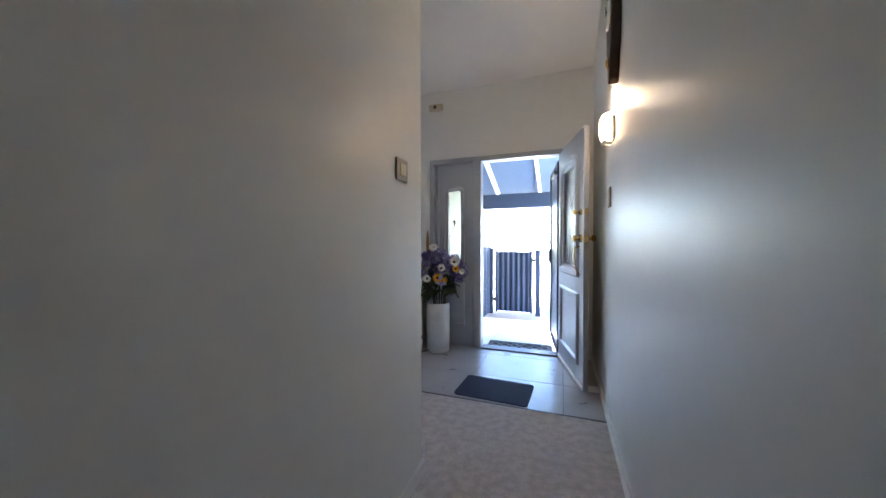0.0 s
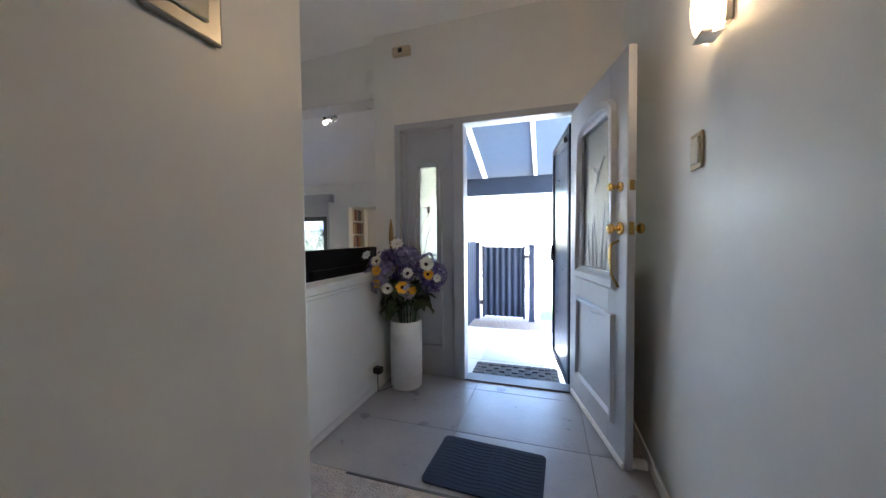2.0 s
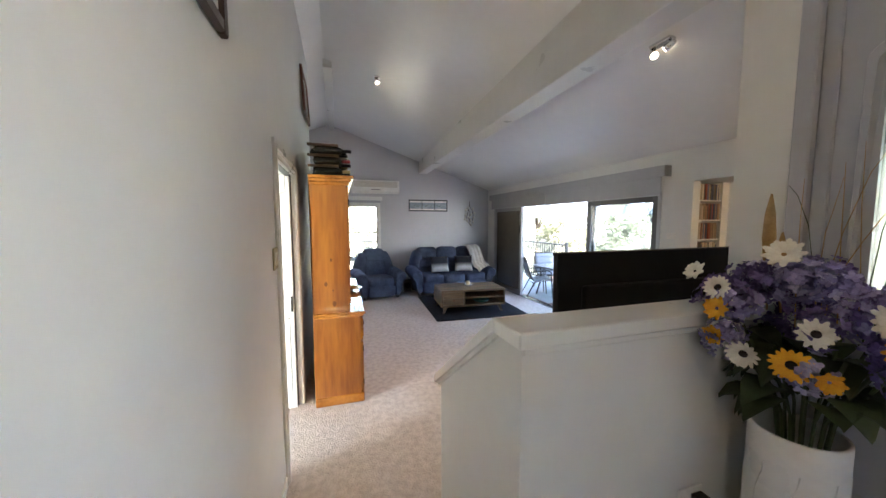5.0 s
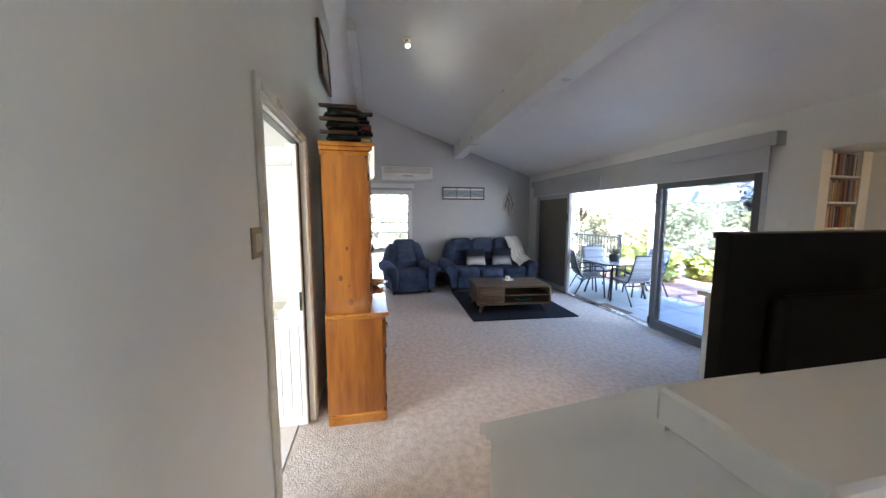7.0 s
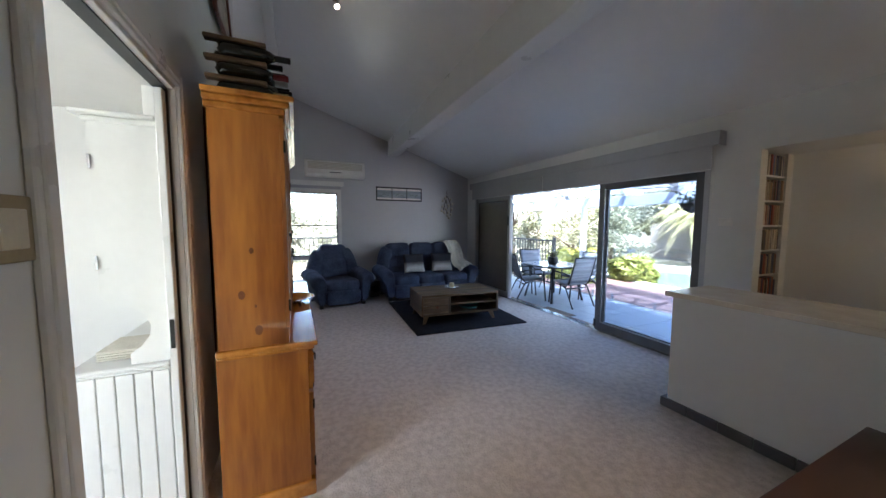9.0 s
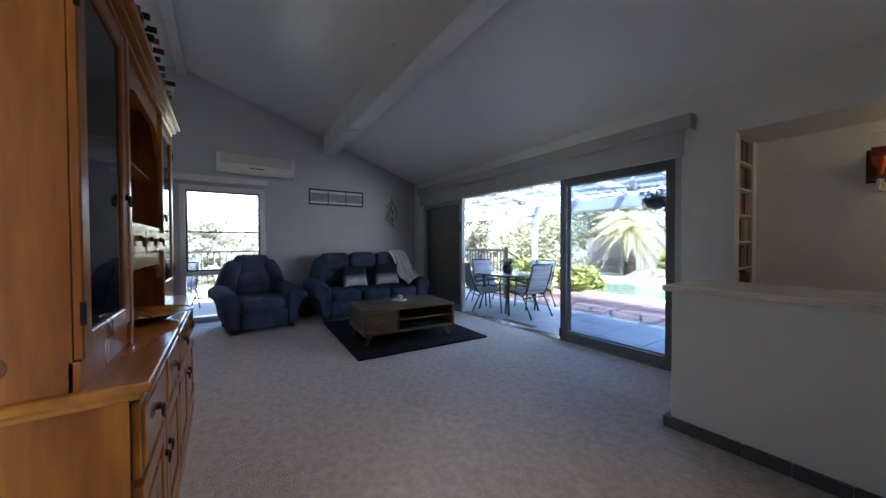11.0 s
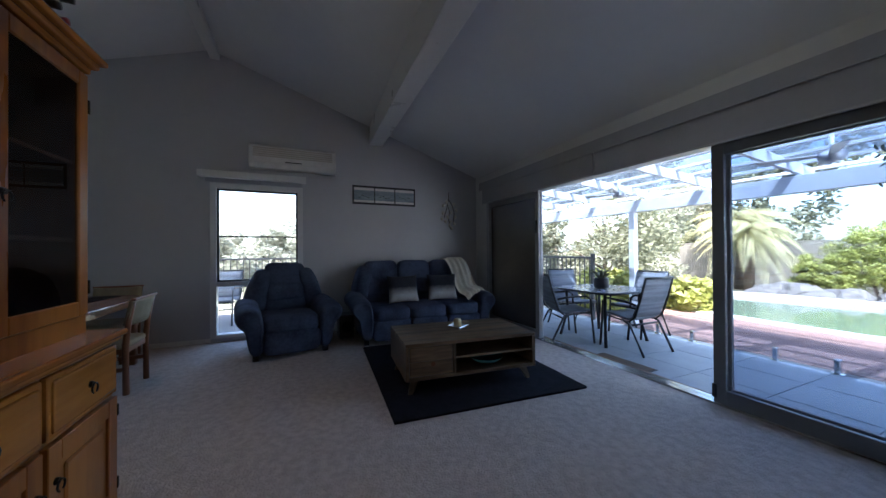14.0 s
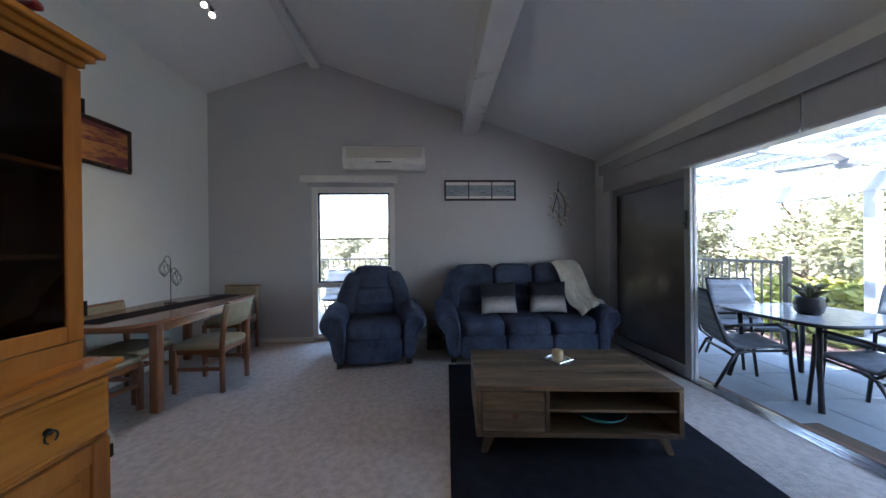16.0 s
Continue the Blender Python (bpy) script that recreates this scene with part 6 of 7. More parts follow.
# ---- outdoors ----
M_PATIO = shader("patio_tile", (0.25, 0.28, 0.31), 0.55, second=(0.20, 0.225, 0.25), scale=4, bump=0.08, bump_scale=60, random_value=0.06)
M_PORCH = shader("porch_tile", (0.58, 0.58, 0.57), 0.5, second=(0.50, 0.50, 0.49), scale=4, random_value=0.05)
M_BRICK = shader("paving_brick", (0.29, 0.17, 0.135), 0.85, second=(0.19, 0.11, 0.09), scale=12, bump=0.3, bump_scale=80, random_value=0.2)
M_GROUND = shader("garden_ground", (0.30, 0.27, 0.20), 0.95, second=(0.20, 0.20, 0.12), scale=0.8, mix=0.8, bump=0.5, bump_scale=20)
M_GRASS = shader("lawn", (0.09, 0.14, 0.04), 0.9, second=(0.05, 0.09, 0.025), scale=3, bump=1.0, bump_scale=60)
M_WTIMBER = shader("white_timber", (0.72, 0.73, 0.75), 0.5, second=(0.64, 0.65, 0.67), scale=3, bump=0.1)
M_DECKSEAT = shader("grey_sling", (0.20, 0.22, 0.25), 0.8, second=(0.11, 0.12, 0.14), scale=5, mix=0.4, stretch=(0.3, 1, 5), bump=0.3, bump_scale=200)
M_BLACKM = shader("charcoal_metal", (0.03, 0.032, 0.036), 0.4, metal=0.4, scale=10)
M_TABLETOP = shader("stone_tabletop", (0.42, 0.43, 0.44), 0.12, second=(0.30, 0.31, 0.32), scale=18, mix=0.3)
M_BARK = shader("bark", (0.12, 0.09, 0.065), 0.95, second=(0.07, 0.05, 0.035), scale=6, stretch=(1, 1, 0.3), bump=1.5, bump_scale=25)
M_ROCK = shader("garden_rock", (0.15, 0.135, 0.12), 0.9, second=(0.08, 0.075, 0.07), scale=3, bump=1.5, bump_scale=12)
M_FENCE = shader("fence_timber", (0.20, 0.18, 0.155), 0.9, second=(0.13, 0.12, 0.10), scale=4, stretch=(1, 1, 0.15), bump=0.4)


def leaf_mat(name, a, b):
    m = shader(name, a, 0.55, second=b, scale=1.6, mix=0.7)
    nt = m.node_tree
    bs = nt.nodes["Principled BSDF"]
    tl = nt.nodes.new("ShaderNodeBsdfTranslucent")
    nt.links.new(bs.inputs["Base Color"].links[0].from_socket, tl.inputs[0])
    mx = nt.nodes.new("ShaderNodeMixShader")
    mx.inputs[0].default_value = 0.5
    nt.links.new(bs.outputs[0], mx.inputs[1])
    nt.links.new(tl.outputs[0], mx.inputs[2])
    nt.links.new(mx.outputs[0], nt.nodes["Material Output"].inputs[0])
    return m


M_LEAF = [leaf_mat("foliage_dark", (0.25, 0.25, 0.165), (0.13, 0.135, 0.08)), leaf_mat("foliage_bright", (0.40, 0.41, 0.11), (0.22, 0.24, 0.06)), leaf_mat("foliage_grey", (0.32, 0.32, 0.25), (0.19, 0.195, 0.145))]

bm = bmesh.new()
box(bm, -300, -300, LF - 1.2, 300, 300, LF - 0.35)
structure(part("ground", bm, M_GROUND), "dry garden soil and grass reaching to the horizon", "ground")
bm = bmesh.new()
box(bm, -11.3, YN + 0.125, PZ - 0.3, -1.0, 8.02, PZ - 0.012)
box(bm, -11.3, -1.0, PZ - 0.3, XW - 0.13, YN + 0.12, PZ - 0.012)
patio = structure(part("patio", bm, M_GROUT), "grey tiled patio outside the sliding doors", "pavement")
bm = bmesh.new()
box(bm, -9.0, 8.03, PZ - 0.3, 1.0, 10.2, PZ - 0.03)
paving = structure(part("brick_paving", bm, M_GROUT), "red-brown brick paving beside the pool", "pavement")
bm = bmesh.new()
box(bm, -1.06, YD + 0.135, -0.35, 2.2, 5.55, -0.105)
porch = structure(part("porch", bm, M_GROUT), "pale tiled porch outside the front door", "pavement")
M_GRAVEL = shader("brown_gravel", (0.22, 0.185, 0.16), 0.95, second=(0.11, 0.095, 0.085), scale=25, mix=0.4, bump=2.0, bump_scale=60)
bm = bmesh.new()
box(bm, -1.06, 5.56, -0.45, 3.0, 6.80, -0.24)
structure(part("front_path", bm, M_GRAVEL), "brown gravel strip in front of the gate", "pavement")
bm = bmesh.new()
box(bm, 0.10, 6.81, -0.6, 9.0, 8.3, -0.25)
structure(part("lawn", bm, M_GRASS), "green lawn beside the path", "ground")
bm = bmesh.new()
box(bm, -1.06, 8.31, -0.6, 12.0, 14.0, -0.26)
box(bm, -1.06, 6.81, -0.6, 0.09, 8.30, -0.25)
structure(part("driveway", bm, M_PORCH), "pale concrete driveway beyond the gate", "pavement")

# porch: beam, rafters, lining
por = tagged(thing("porch_roof", pose(0, 0, 0), "navy beam and pale rafters under the porch roof", "roof"), kind="structure")
block("beam", M_NAVY, (-1.06, 5.83, 1.78, 2.4, 5.95, 2.03), por, "navy painted beam", 0.006)
for x in (-0.70, 0.02, 0.74):
    bm = bmesh.new()
    prism(bm, [(YD + 0.12, roof(YD + 0.12) - 0.11), (6.5, roof(6.5) - 0.11), (6.5, roof(6.5) - 0.002), (YD + 0.12, roof(YD + 0.12) - 0.002)], "x", x, x + 0.045)
    part("rafter", bm, M_WTIMBER, por)
bm = bmesh.new()
for x0, x1 in ((XR + 0.42, 2.6), ):
    prism(bm, [(YD, roof(YD)), (6.53, roof(6.53)), (6.53, roof(6.53) + 0.1), (YD, roof(YD) + 0.1)], "x", x0, x1)
part("lining", bm, M_CEIL, por)
M_SOFFIT = shader("blue_soffit", (0.065, 0.10, 0.18), 0.7, second=(0.055, 0.085, 0.155), scale=2)
bm = bmesh.new()
prism(bm, [(YD + 0.125, roof(YD + 0.125) - 0.012), (6.52, roof(6.52) - 0.012), (6.52, roof(6.52) - 0.003), (YD + 0.125, roof(YD + 0.125) - 0.003)], "x", -1.05, 2.5)
part("soffit", bm, M_SOFFIT, por, "pale blue soffit lining")
omat = thing("rubber_mat", pose(-0.085, 4.10, -0.098, 0, 0, 1), "black rubber link door mat on the porch", "mat")
M_RUBBER = shader("black_rubber", (0.014, 0.014, 0.016), 0.7, scale=20)
bm = bmesh.new()
for i in range(13):
    for j in range(5):
        if (i + j) % 2 == 0 or j in (0, 4) or i in (0, 12):
            box(bm, -0.385 + i * 0.0592, -0.17 + j * 0.068, 0.0, -0.385 + i * 0.0592 + 0.052, -0.17 + j * 0.068 + 0.06, 0.014, 0.004)
box(bm, -0.385, -0.17, 0.0, 0.385, 0.17, 0.005)
part("link_grid", bm, M_RUBBER, omat)
gate = thing("gate", pose(-0.50, 6.60, -0.24), "navy corrugated steel gate", "gate")
bm = bmesh.new()
pr = []
for i in range(121):
    x = -0.33 + 0.66 * i / 120
    pr.append((x, 0.014 * math.copysign(abs(math.sin(x * 62)) ** 0.6, math.sin(x * 62))))
lo, hi = [bm.verts.new((x, y, 0.06)) for x, y in pr], [bm.verts.new((x, y, 1.24)) for x, y in pr]
for i in range(120):
    bm.faces.new((lo[i], lo[i + 1], hi[i + 1], hi[i]))
sheet = part("corrugated_sheet", bm, M_NAVY, gate)
so = sheet.modifiers.new("thick", "SOLIDIFY")
so.thickness = 0.002
for q in ((-0.36, -0.02, 0.04, -0.32, 0.02, 1.26), (0.32, -0.02, 0.04, 0.36, 0.02, 1.26)):
    block("stile", M_NAVY, q, gate, "", 0.003)
block("latch", M_DARK, (0.34, -0.05, 1.05, 0.42, 0.0, 1.11), gate, "", 0.004)
block("hinge", M_DARK, (-0.40, -0.03, 0.25, -0.34, 0.0, 0.33), gate, "", 0.004)
gp = thing("gate_post", pose(-0.04, 6.62, -0.26), "square navy steel gate post", "post")
block("post", M_NAVY, (-0.045, -0.045, 0, 0.045, 0.045, 1.30), gp, "", 0.004)
gp2 = thing("gate_post", pose(-0.95, 6.62, -0.26), "square navy steel gate post", "post")
block("post", M_NAVY, (-0.045, -0.045, 0, 0.045, 0.045, 1.34), gp2, "", 0.004)
sf = thing("side_fence", pose(-0.97, 5.6, -0.26), "navy corrugated steel side fence", "fence")
bm = bmesh.new()
pr = [(0.012 * math.copysign(abs(math.sin(i * 0.7)) ** 0.6, math.sin(i * 0.7)), i * 0.0165) for i in range(61)]
lo, hi = [bm.verts.new((x, y, 0.05)) for x, y in pr], [bm.verts.new((x, y, 1.36)) for x, y in pr]
for i in range(60):
    bm.faces.new((lo[i], lo[i + 1], hi[i + 1], hi[i]))
sheet = part("corrugated_sheet", bm, M_NAVY, sf)
so = sheet.modifiers.new("thick", "SOLIDIFY")
so.thickness = 0.002
ff = thing("front_fence", pose(0, 0, 0), "pale corrugated steel boundary fence", "fence")
bm = bmesh.new()
pr = [(-0.95 + 12 * i / 300, 10.5 + 0.02 * math.sin(i * 1.6)) for i in range(301)]
lo, hi = [bm.verts.new((x, y, -0.4)) for x, y in pr], [bm.verts.new((x, y, 1.15 + 0.01 * math.sin(i * 1.6))) for i, (x, y) in enumerate(pr)]
for i in range(300):
    bm.faces.new((lo[i], lo[i + 1], hi[i + 1], hi[i]))
sheet = part("corrugated_sheet", bm, M_WTIMBER, ff)
so = sheet.modifiers.new("thick", "SOLIDIFY")
so.thickness = 0.004

# pergola
pg = thing("pergola", pose(0, 0, 0), "white timber pergola over the patio", "pergola")
for x in (-7.10, -2.40):
    block("post", M_WTIMBER, (x - 0.05, 8.13, PZ, x + 0.05, 8.23, 1.40), pg, "", 0.006)
block("beam", M_WTIMBER, (-10.9, 8.12, 1.38, -1.3, 8.24, 1.58), pg, "", 0.006)
for i in range(11):
    x = -10.6 + i * 0.92
    bm = bmesh.new()
    prism(bm, [(YN + 0.14, 1.77), (8.55, 1.58), (8.55, 1.70), (YN + 0.14, 1.89)], "x", x, x + 0.045)
    part("rafter", bm, M_WTIMBER, pg)
for j in range(7):
    y = YN + 0.3 + j * 0.40
    z = 1.89 - (y - YN - 0.14) * 0.077
    block("purlin", M_WTIMBER, (-10.9, y, z, -1.2, y + 0.07, z + 0.035), pg, "", 0.003)
M_POLY = bpy.data.materials.new("opal_roofing")
M_POLY.use_nodes = True
nt = M_POLY.node_tree
nt.nodes.remove(nt.nodes["Principled BSDF"])
tl, tp, mx = nt.nodes.new("ShaderNodeBsdfTranslucent"), nt.nodes.new("ShaderNodeBsdfTransparent"), nt.nodes.new("ShaderNodeMixShader")
tl.inputs[0].default_value, tp.inputs[0].default_value, mx.inputs[0].default_value = (0.07, 0.085, 0.11, 1), (0.34, 0.41, 0.52, 1), 0.6
nt.links.new(tl.outputs[0], mx.inputs[1]), nt.links.new(tp.outputs[0], mx.inputs[2])
nt.links.new(mx.outputs[0], nt.nodes["Material Output"].inputs[0])
for i in range(10):
    x = -10.58 + i * 0.92
    sh = part("roof_sheet", bmesh.new(), M_POLY, pg, "opal corrugated roof sheet")
    bm = bmesh.new()
    pr = [(x + 0.92 * k / 24, 0.012 * math.sin(k * 1.57)) for k in range(25)]
    a, b = [bm.verts.new((px, YN + 0.14, 1.94 + dz)) for px, dz in pr], [bm.verts.new((px, 8.5, 1.756 + dz)) for px, dz in pr]
    for k in range(24):
        bm.faces.new((a[k], a[k + 1], b[k + 1], b[k]))
    bm.to_mesh(sh.data), bm.free()
for x in (-4.5, -6.6):
    fan = thing("ceiling_fan", pose(x, 7.2, 1.50), "outdoor ceiling fan under the pergola, still", "fan")
    bm = bmesh.new()
    turned(bm, [(0.0, 0.0), (0.07, 0.01), (0.09, 0.05), (0.08, 0.09), (0.03, 0.11), (0.015, 0.12), (0.015, 0.27)], 20)
    part("motor", bm, M_WTIMBER, fan, "", True)
    for k in range(4):
        a = k * math.pi / 2 + 0.4
        bm = bmesh.new()
        rot = Matrix.Rotation(a, 3, "Z")
        vs = [rot @ Vector(p) for p in ((0.08, -0.03, 0.06), (0.48, -0.055, 0.055), (0.48, 0.045, 0.075), (0.08, 0.03, 0.07))]
        lo, hi = [bm.verts.new(v) for v in vs], [bm.verts.new(v + Vector((0, 0, 0.008))) for v in vs]
        bm.faces.new(lo[::-1]), bm.faces.new(hi)
        for q in range(4):
            bm.faces.new((lo[q], lo[(q + 1) % 4], hi[(q + 1) % 4], hi[q]))
        part("blade", bm, M_WTIMBER, fan)

# outdoor table and chairs
ot = thing("patio_table", pose(-6.68, 6.92, PZ), "square patio table with stone top and dark legs", "table")
bm = bmesh.new()
q = 0.50
pts = [(math.copysign(q * abs(math.cos(t)) ** 0.35, math.cos(t)), math.copysign(q * abs(math.sin(t)) ** 0.35, math.sin(t))) for t in [2 * math.pi * i / 40 for i in range(40)]]
prism(bm, pts, "z", 0.695, 0.72)
part("tabletop", bm, M_TABLETOP, ot)
bm = bmesh.new()
tube(bm, [(x * 1.005, y * 1.005, 0.705) for x, y in pts] + [(pts[0][0] * 1.005, pts[0][1] * 1.005, 0.705)], 0.016, 6)
part("rim", bm, M_BLACKM, ot, "charcoal metal rim")
for sx in (-1, 1):
    for sy in (-1, 1):
        bm = bmesh.new()
        tube(bm, [(sx * 0.40, sy * 0.40, 0), (sx * 0.33, sy * 0.33, 0.35), (sx * 0.34, sy * 0.34, 0.69)], 0.022, 8)
        part("leg", bm, M_BLACKM, ot, "", True)


def patio_chair(m):
    th = thing("patio_chair", m, "charcoal metal patio chair with grey padded sling", "chair", "chairs round the patio table")
    for s in (-1, 1):
        x = s * 0.27
        bm = bmesh.new()
        tube(bm, [(x, 0.27, 0), (x, 0.24, 0.30), (x, 0.22, 0.60), (x, 0.15, 0.645), (x, -0.10, 0.63), (x * 0.97, -0.24, 0.60)], 0.015, 8)
        part("front_leg", bm, M_BLACKM, th, "", True)
        bm = bmesh.new()
        tube(bm, [(x, -0.34, 0), (x, -0.16, 0.36), (x * 0.97, -0.05, 0.40)], 0.015, 8)
        part("back_leg", bm, M_BLACKM, th, "", True)
        bm = bmesh.new()
        tube(bm, [(x * 0.93, 0.25, 0.42), (x * 0.93, -0.14, 0.38), (x * 0.93, -0.22, 0.45), (x * 0.93, -0.30, 0.70), (x * 0.93, -0.36, 0.93)], 0.013, 8)
        part("side_rail", bm, M_BLACKM, th, "", True)
    for xx, yy, zz in ((0.25, -0.36, 0.93), (0.27, -0.16, 0.34), (0.25, 0.25, 0.42)):
        bm = bmesh.new()
        tube(bm, [(-xx, yy, zz), (xx, yy, zz)], 0.013, 8)
        part("cross_bar", bm, M_BLACKM, th, "", True)
    prof = [(0.25, 0.435), (0.10, 0.425), (-0.05, 0.405), (-0.14, 0.40), (-0.20, 0.45), (-0.25, 0.57), (-0.30, 0.71), (-0.33, 0.82), (-0.355, 0.92)]
    for nm, lo_, hi_ in (("seat", 0, 4), ("backrest", 4, 8)):
        bm = bmesh.new()
        rws = []
        for y, z in prof[lo_:hi_ + 1]:
            rws.append([bm.verts.new((-0.245 + 0.049 * k, y, z - 0.012 * math.sin(math.pi * k / 10))) for k in range(11)])
        for a, b in zip(rws, rws[1:]):
            for k in range(10):
                bm.faces.new((a[k], a[k + 1], b[k + 1], b[k]))
        ob = part(nm, bm, M_DECKSEAT, th, "grey striped padded sling", True)
        so = ob.modifiers.new("thick", "SOLIDIFY")
        so.thickness = 0.022
    return th


pc = patio_chair(pose(-6.16, 6.86, PZ, 0, 0, 90))
copy_thing(pc, pose(-6.86, 6.42, PZ, 0, 0, -20))
copy_thing(pc, pose(-7.42, 7.12, PZ, 0, 0, -100))
copy_thing(pc, pose(-6.62, 7.58, PZ, 0, 0, 178))
pot = thing("plant_pot", pose(-6.62, 6.84, PZ + 0.72), "black glazed pot with a green succulent on the patio table", "plant")
bm = bmesh.new()
turned(bm, [(0.07, 0), (0.095, 0.03), (0.105, 0.09), (0.095, 0.14), (0.10, 0.155), (0.09, 0.15), (0.085, 0.13), (0.0, 0.125)], 24)
part("pot", bm, M_DARK, pot, "", True)
random.seed(6)
for i in range(12):
    a, L, up = i * 0.55, random.uniform(0.10, 0.18), random.uniform(0.05, 0.17)
    bm = bmesh.new()
    tube(bm, [(0.01 * math.cos(a), 0.01 * math.sin(a), 0.12), (L * 0.5 * math.cos(a), L * 0.5 * math.sin(a), 0.14 + up * 0.7), (L * math.cos(a), L * math.sin(a), 0.14 + up)], [0.010, 0.020, 0.002], 6)
    part("leaf", bm, M_LEAF[0], pot, "", True)

# glass pool fence
gf = thing("glass_fence", pose(0, 0, 0), "frameless glass pool fence on metal spigots", "fence")
for i in range(4):
    x0 = -7.55 + i * 1.33
    p_ = block("glass_panel", M_GLASS, (x0, 7.84, PZ + 0.06, x0 + 1.30, 7.852, PZ + 1.22), gf, "clear toughened glass")
    p_.visible_shadow = False
    for dx in (0.22, 1.08):
        bm = bmesh.new()
        rod(bm, (x0 + dx, 7.846, PZ), (x0 + dx, 7.846, PZ + 0.012), 0.05, None, 16)
        box(bm, x0 + dx - 0.022, 7.822, PZ + 0.01, x0 + dx + 0.022, 7.87, PZ + 0.15, 0.004)
        part("spigot", bm, M_CHROME, gf, "brushed metal spigot")


def balustrade(label, p0, p1, h=1.15, step=0.115):
    th = thing("balustrade", pose(p0[0], p0[1], PZ, 0, 0, math.degrees(math.atan2(p1[1] - p0[1], p1[0] - p0[0]))), label, "fence")
    L = math.hypot(p1[0] - p0[0], p1[1] - p0[1])
    block("top_rail", M_BLACKM, (0, -0.02, h - 0.04, L, 0.02, h), th, "", 0.004)
    block("bottom_rail", M_BLACKM, (0, -0.015, 0.08, L, 0.015, 0.11), th, "", 0.003)
    bm = bmesh.new()
    box(bm, -0.008, -0.008, 0.1, 0.008, 0.008, h - 0.03)
    me = bpy.data.meshes.new("baluster")
    bm.to_mesh(me), bm.free()
    me.materials.append(M_BLACKM)
    for i in range(int(L / step)):
        o = new("baluster", me)
        o.parent = th
        o.location = (step * (i + 0.5), 0, 0)
    for x in (0.0, L):
        block("post", M_BLACKM, (x - 0.03, -0.03, 0, x + 0.03, 0.03, h + 0.06), th, "", 0.004)


balustrade("charcoal metal balustrade at the patio edge", (-11.2, 7.80), (-7.62, 7.80))
balustrade("charcoal metal balustrade round the side deck", (-11.2, 7.74), (-11.2, -0.8))
dchair = copy_thing(pc, pose(-10.2, 1.6, PZ, 0, 0, -100))
for x, y, z in ((-3.90, 6.53, 1.25), ):
    hb = thing("hanging_basket", pose(x, y, z), "dark hanging basket with trailing plant under the pergola", "plant")
    bm = bmesh.new()
    turned(bm, [(0.03, -0.10), (0.10, -0.07), (0.15, 0.0), (0.16, 0.03), (0.15, 0.03), (0.0, 0.02)], 20)
    part("basket", bm, M_DARK, hb, "", True)
    bm = bmesh.new()
    for k in range(3):
        a = k * 2.1
        tube(bm, [(0.15 * math.cos(a), 0.15 * math.sin(a), 0.03), (0, 0, 0.36)], 0.003, 5)
    tube(bm, [(0, 0, 0.36), (0, 0, 1.74 - z)], 0.004, 5)
    part("hanger", bm, M_DARK, hb)
    bm = bmesh.new()
    random.seed(int(z * 100))
    for k in range(120):
        a, r = random.uniform(0, 6.28), random.uniform(0.02, 0.2)
        c = Vector((r * math.cos(a), r * math.sin(a), 0.05 + random.uniform(-0.12, 0.10) * (r / 0.15)))
        u = Vector((random.gauss(0, 1), random.gauss(0, 1), random.gauss(0, 1))).normalized() * 0.03
        w = u.orthogonal().normalized() * 0.014
        bm.faces.new([bm.verts.new(c + v) for v in (-u, w, u, -w)])
    part("foliage", bm, M_LEAF[0], hb)

fd_ = thing("bird_feeder", pose(-3.77, 6.54, 0.95), "narrow black hanging tube feeder under the pergola", "feeder")
bm = bmesh.new()
turned(bm, [(0.0, 0.0), (0.035, 0.0), (0.05, 0.02), (0.05, 0.20), (0.035, 0.24), (0.0, 0.25)], 18)
part("tube", bm, M_DARK, fd_, "", True)
bm = bmesh.new()
tube(bm, [(0, 0, 0.24), (0, 0, 0.80)], 0.012, 8)
part("hanger", bm, M_DARK, fd_, "", True)

M_COIR = shader("brown_coir", (0.11, 0.075, 0.05), 0.95, second=(0.07, 0.048, 0.032), scale=30, bump=1.0, bump_scale=150)
dm = thing("door_mat", pose(-5.82, 6.205, PZ, 0, 0, 1), "thin brown coir mat outside the sliding door", "mat")
block("backing", M_RUBBER, (-0.33, -0.125, 0, 0.33, 0.125, 0.006), dm, "black rubber backing")
block("coir", M_COIR, (-0.31, -0.108, 0.005, 0.31, 0.108, 0.014), dm, "", 0.003)

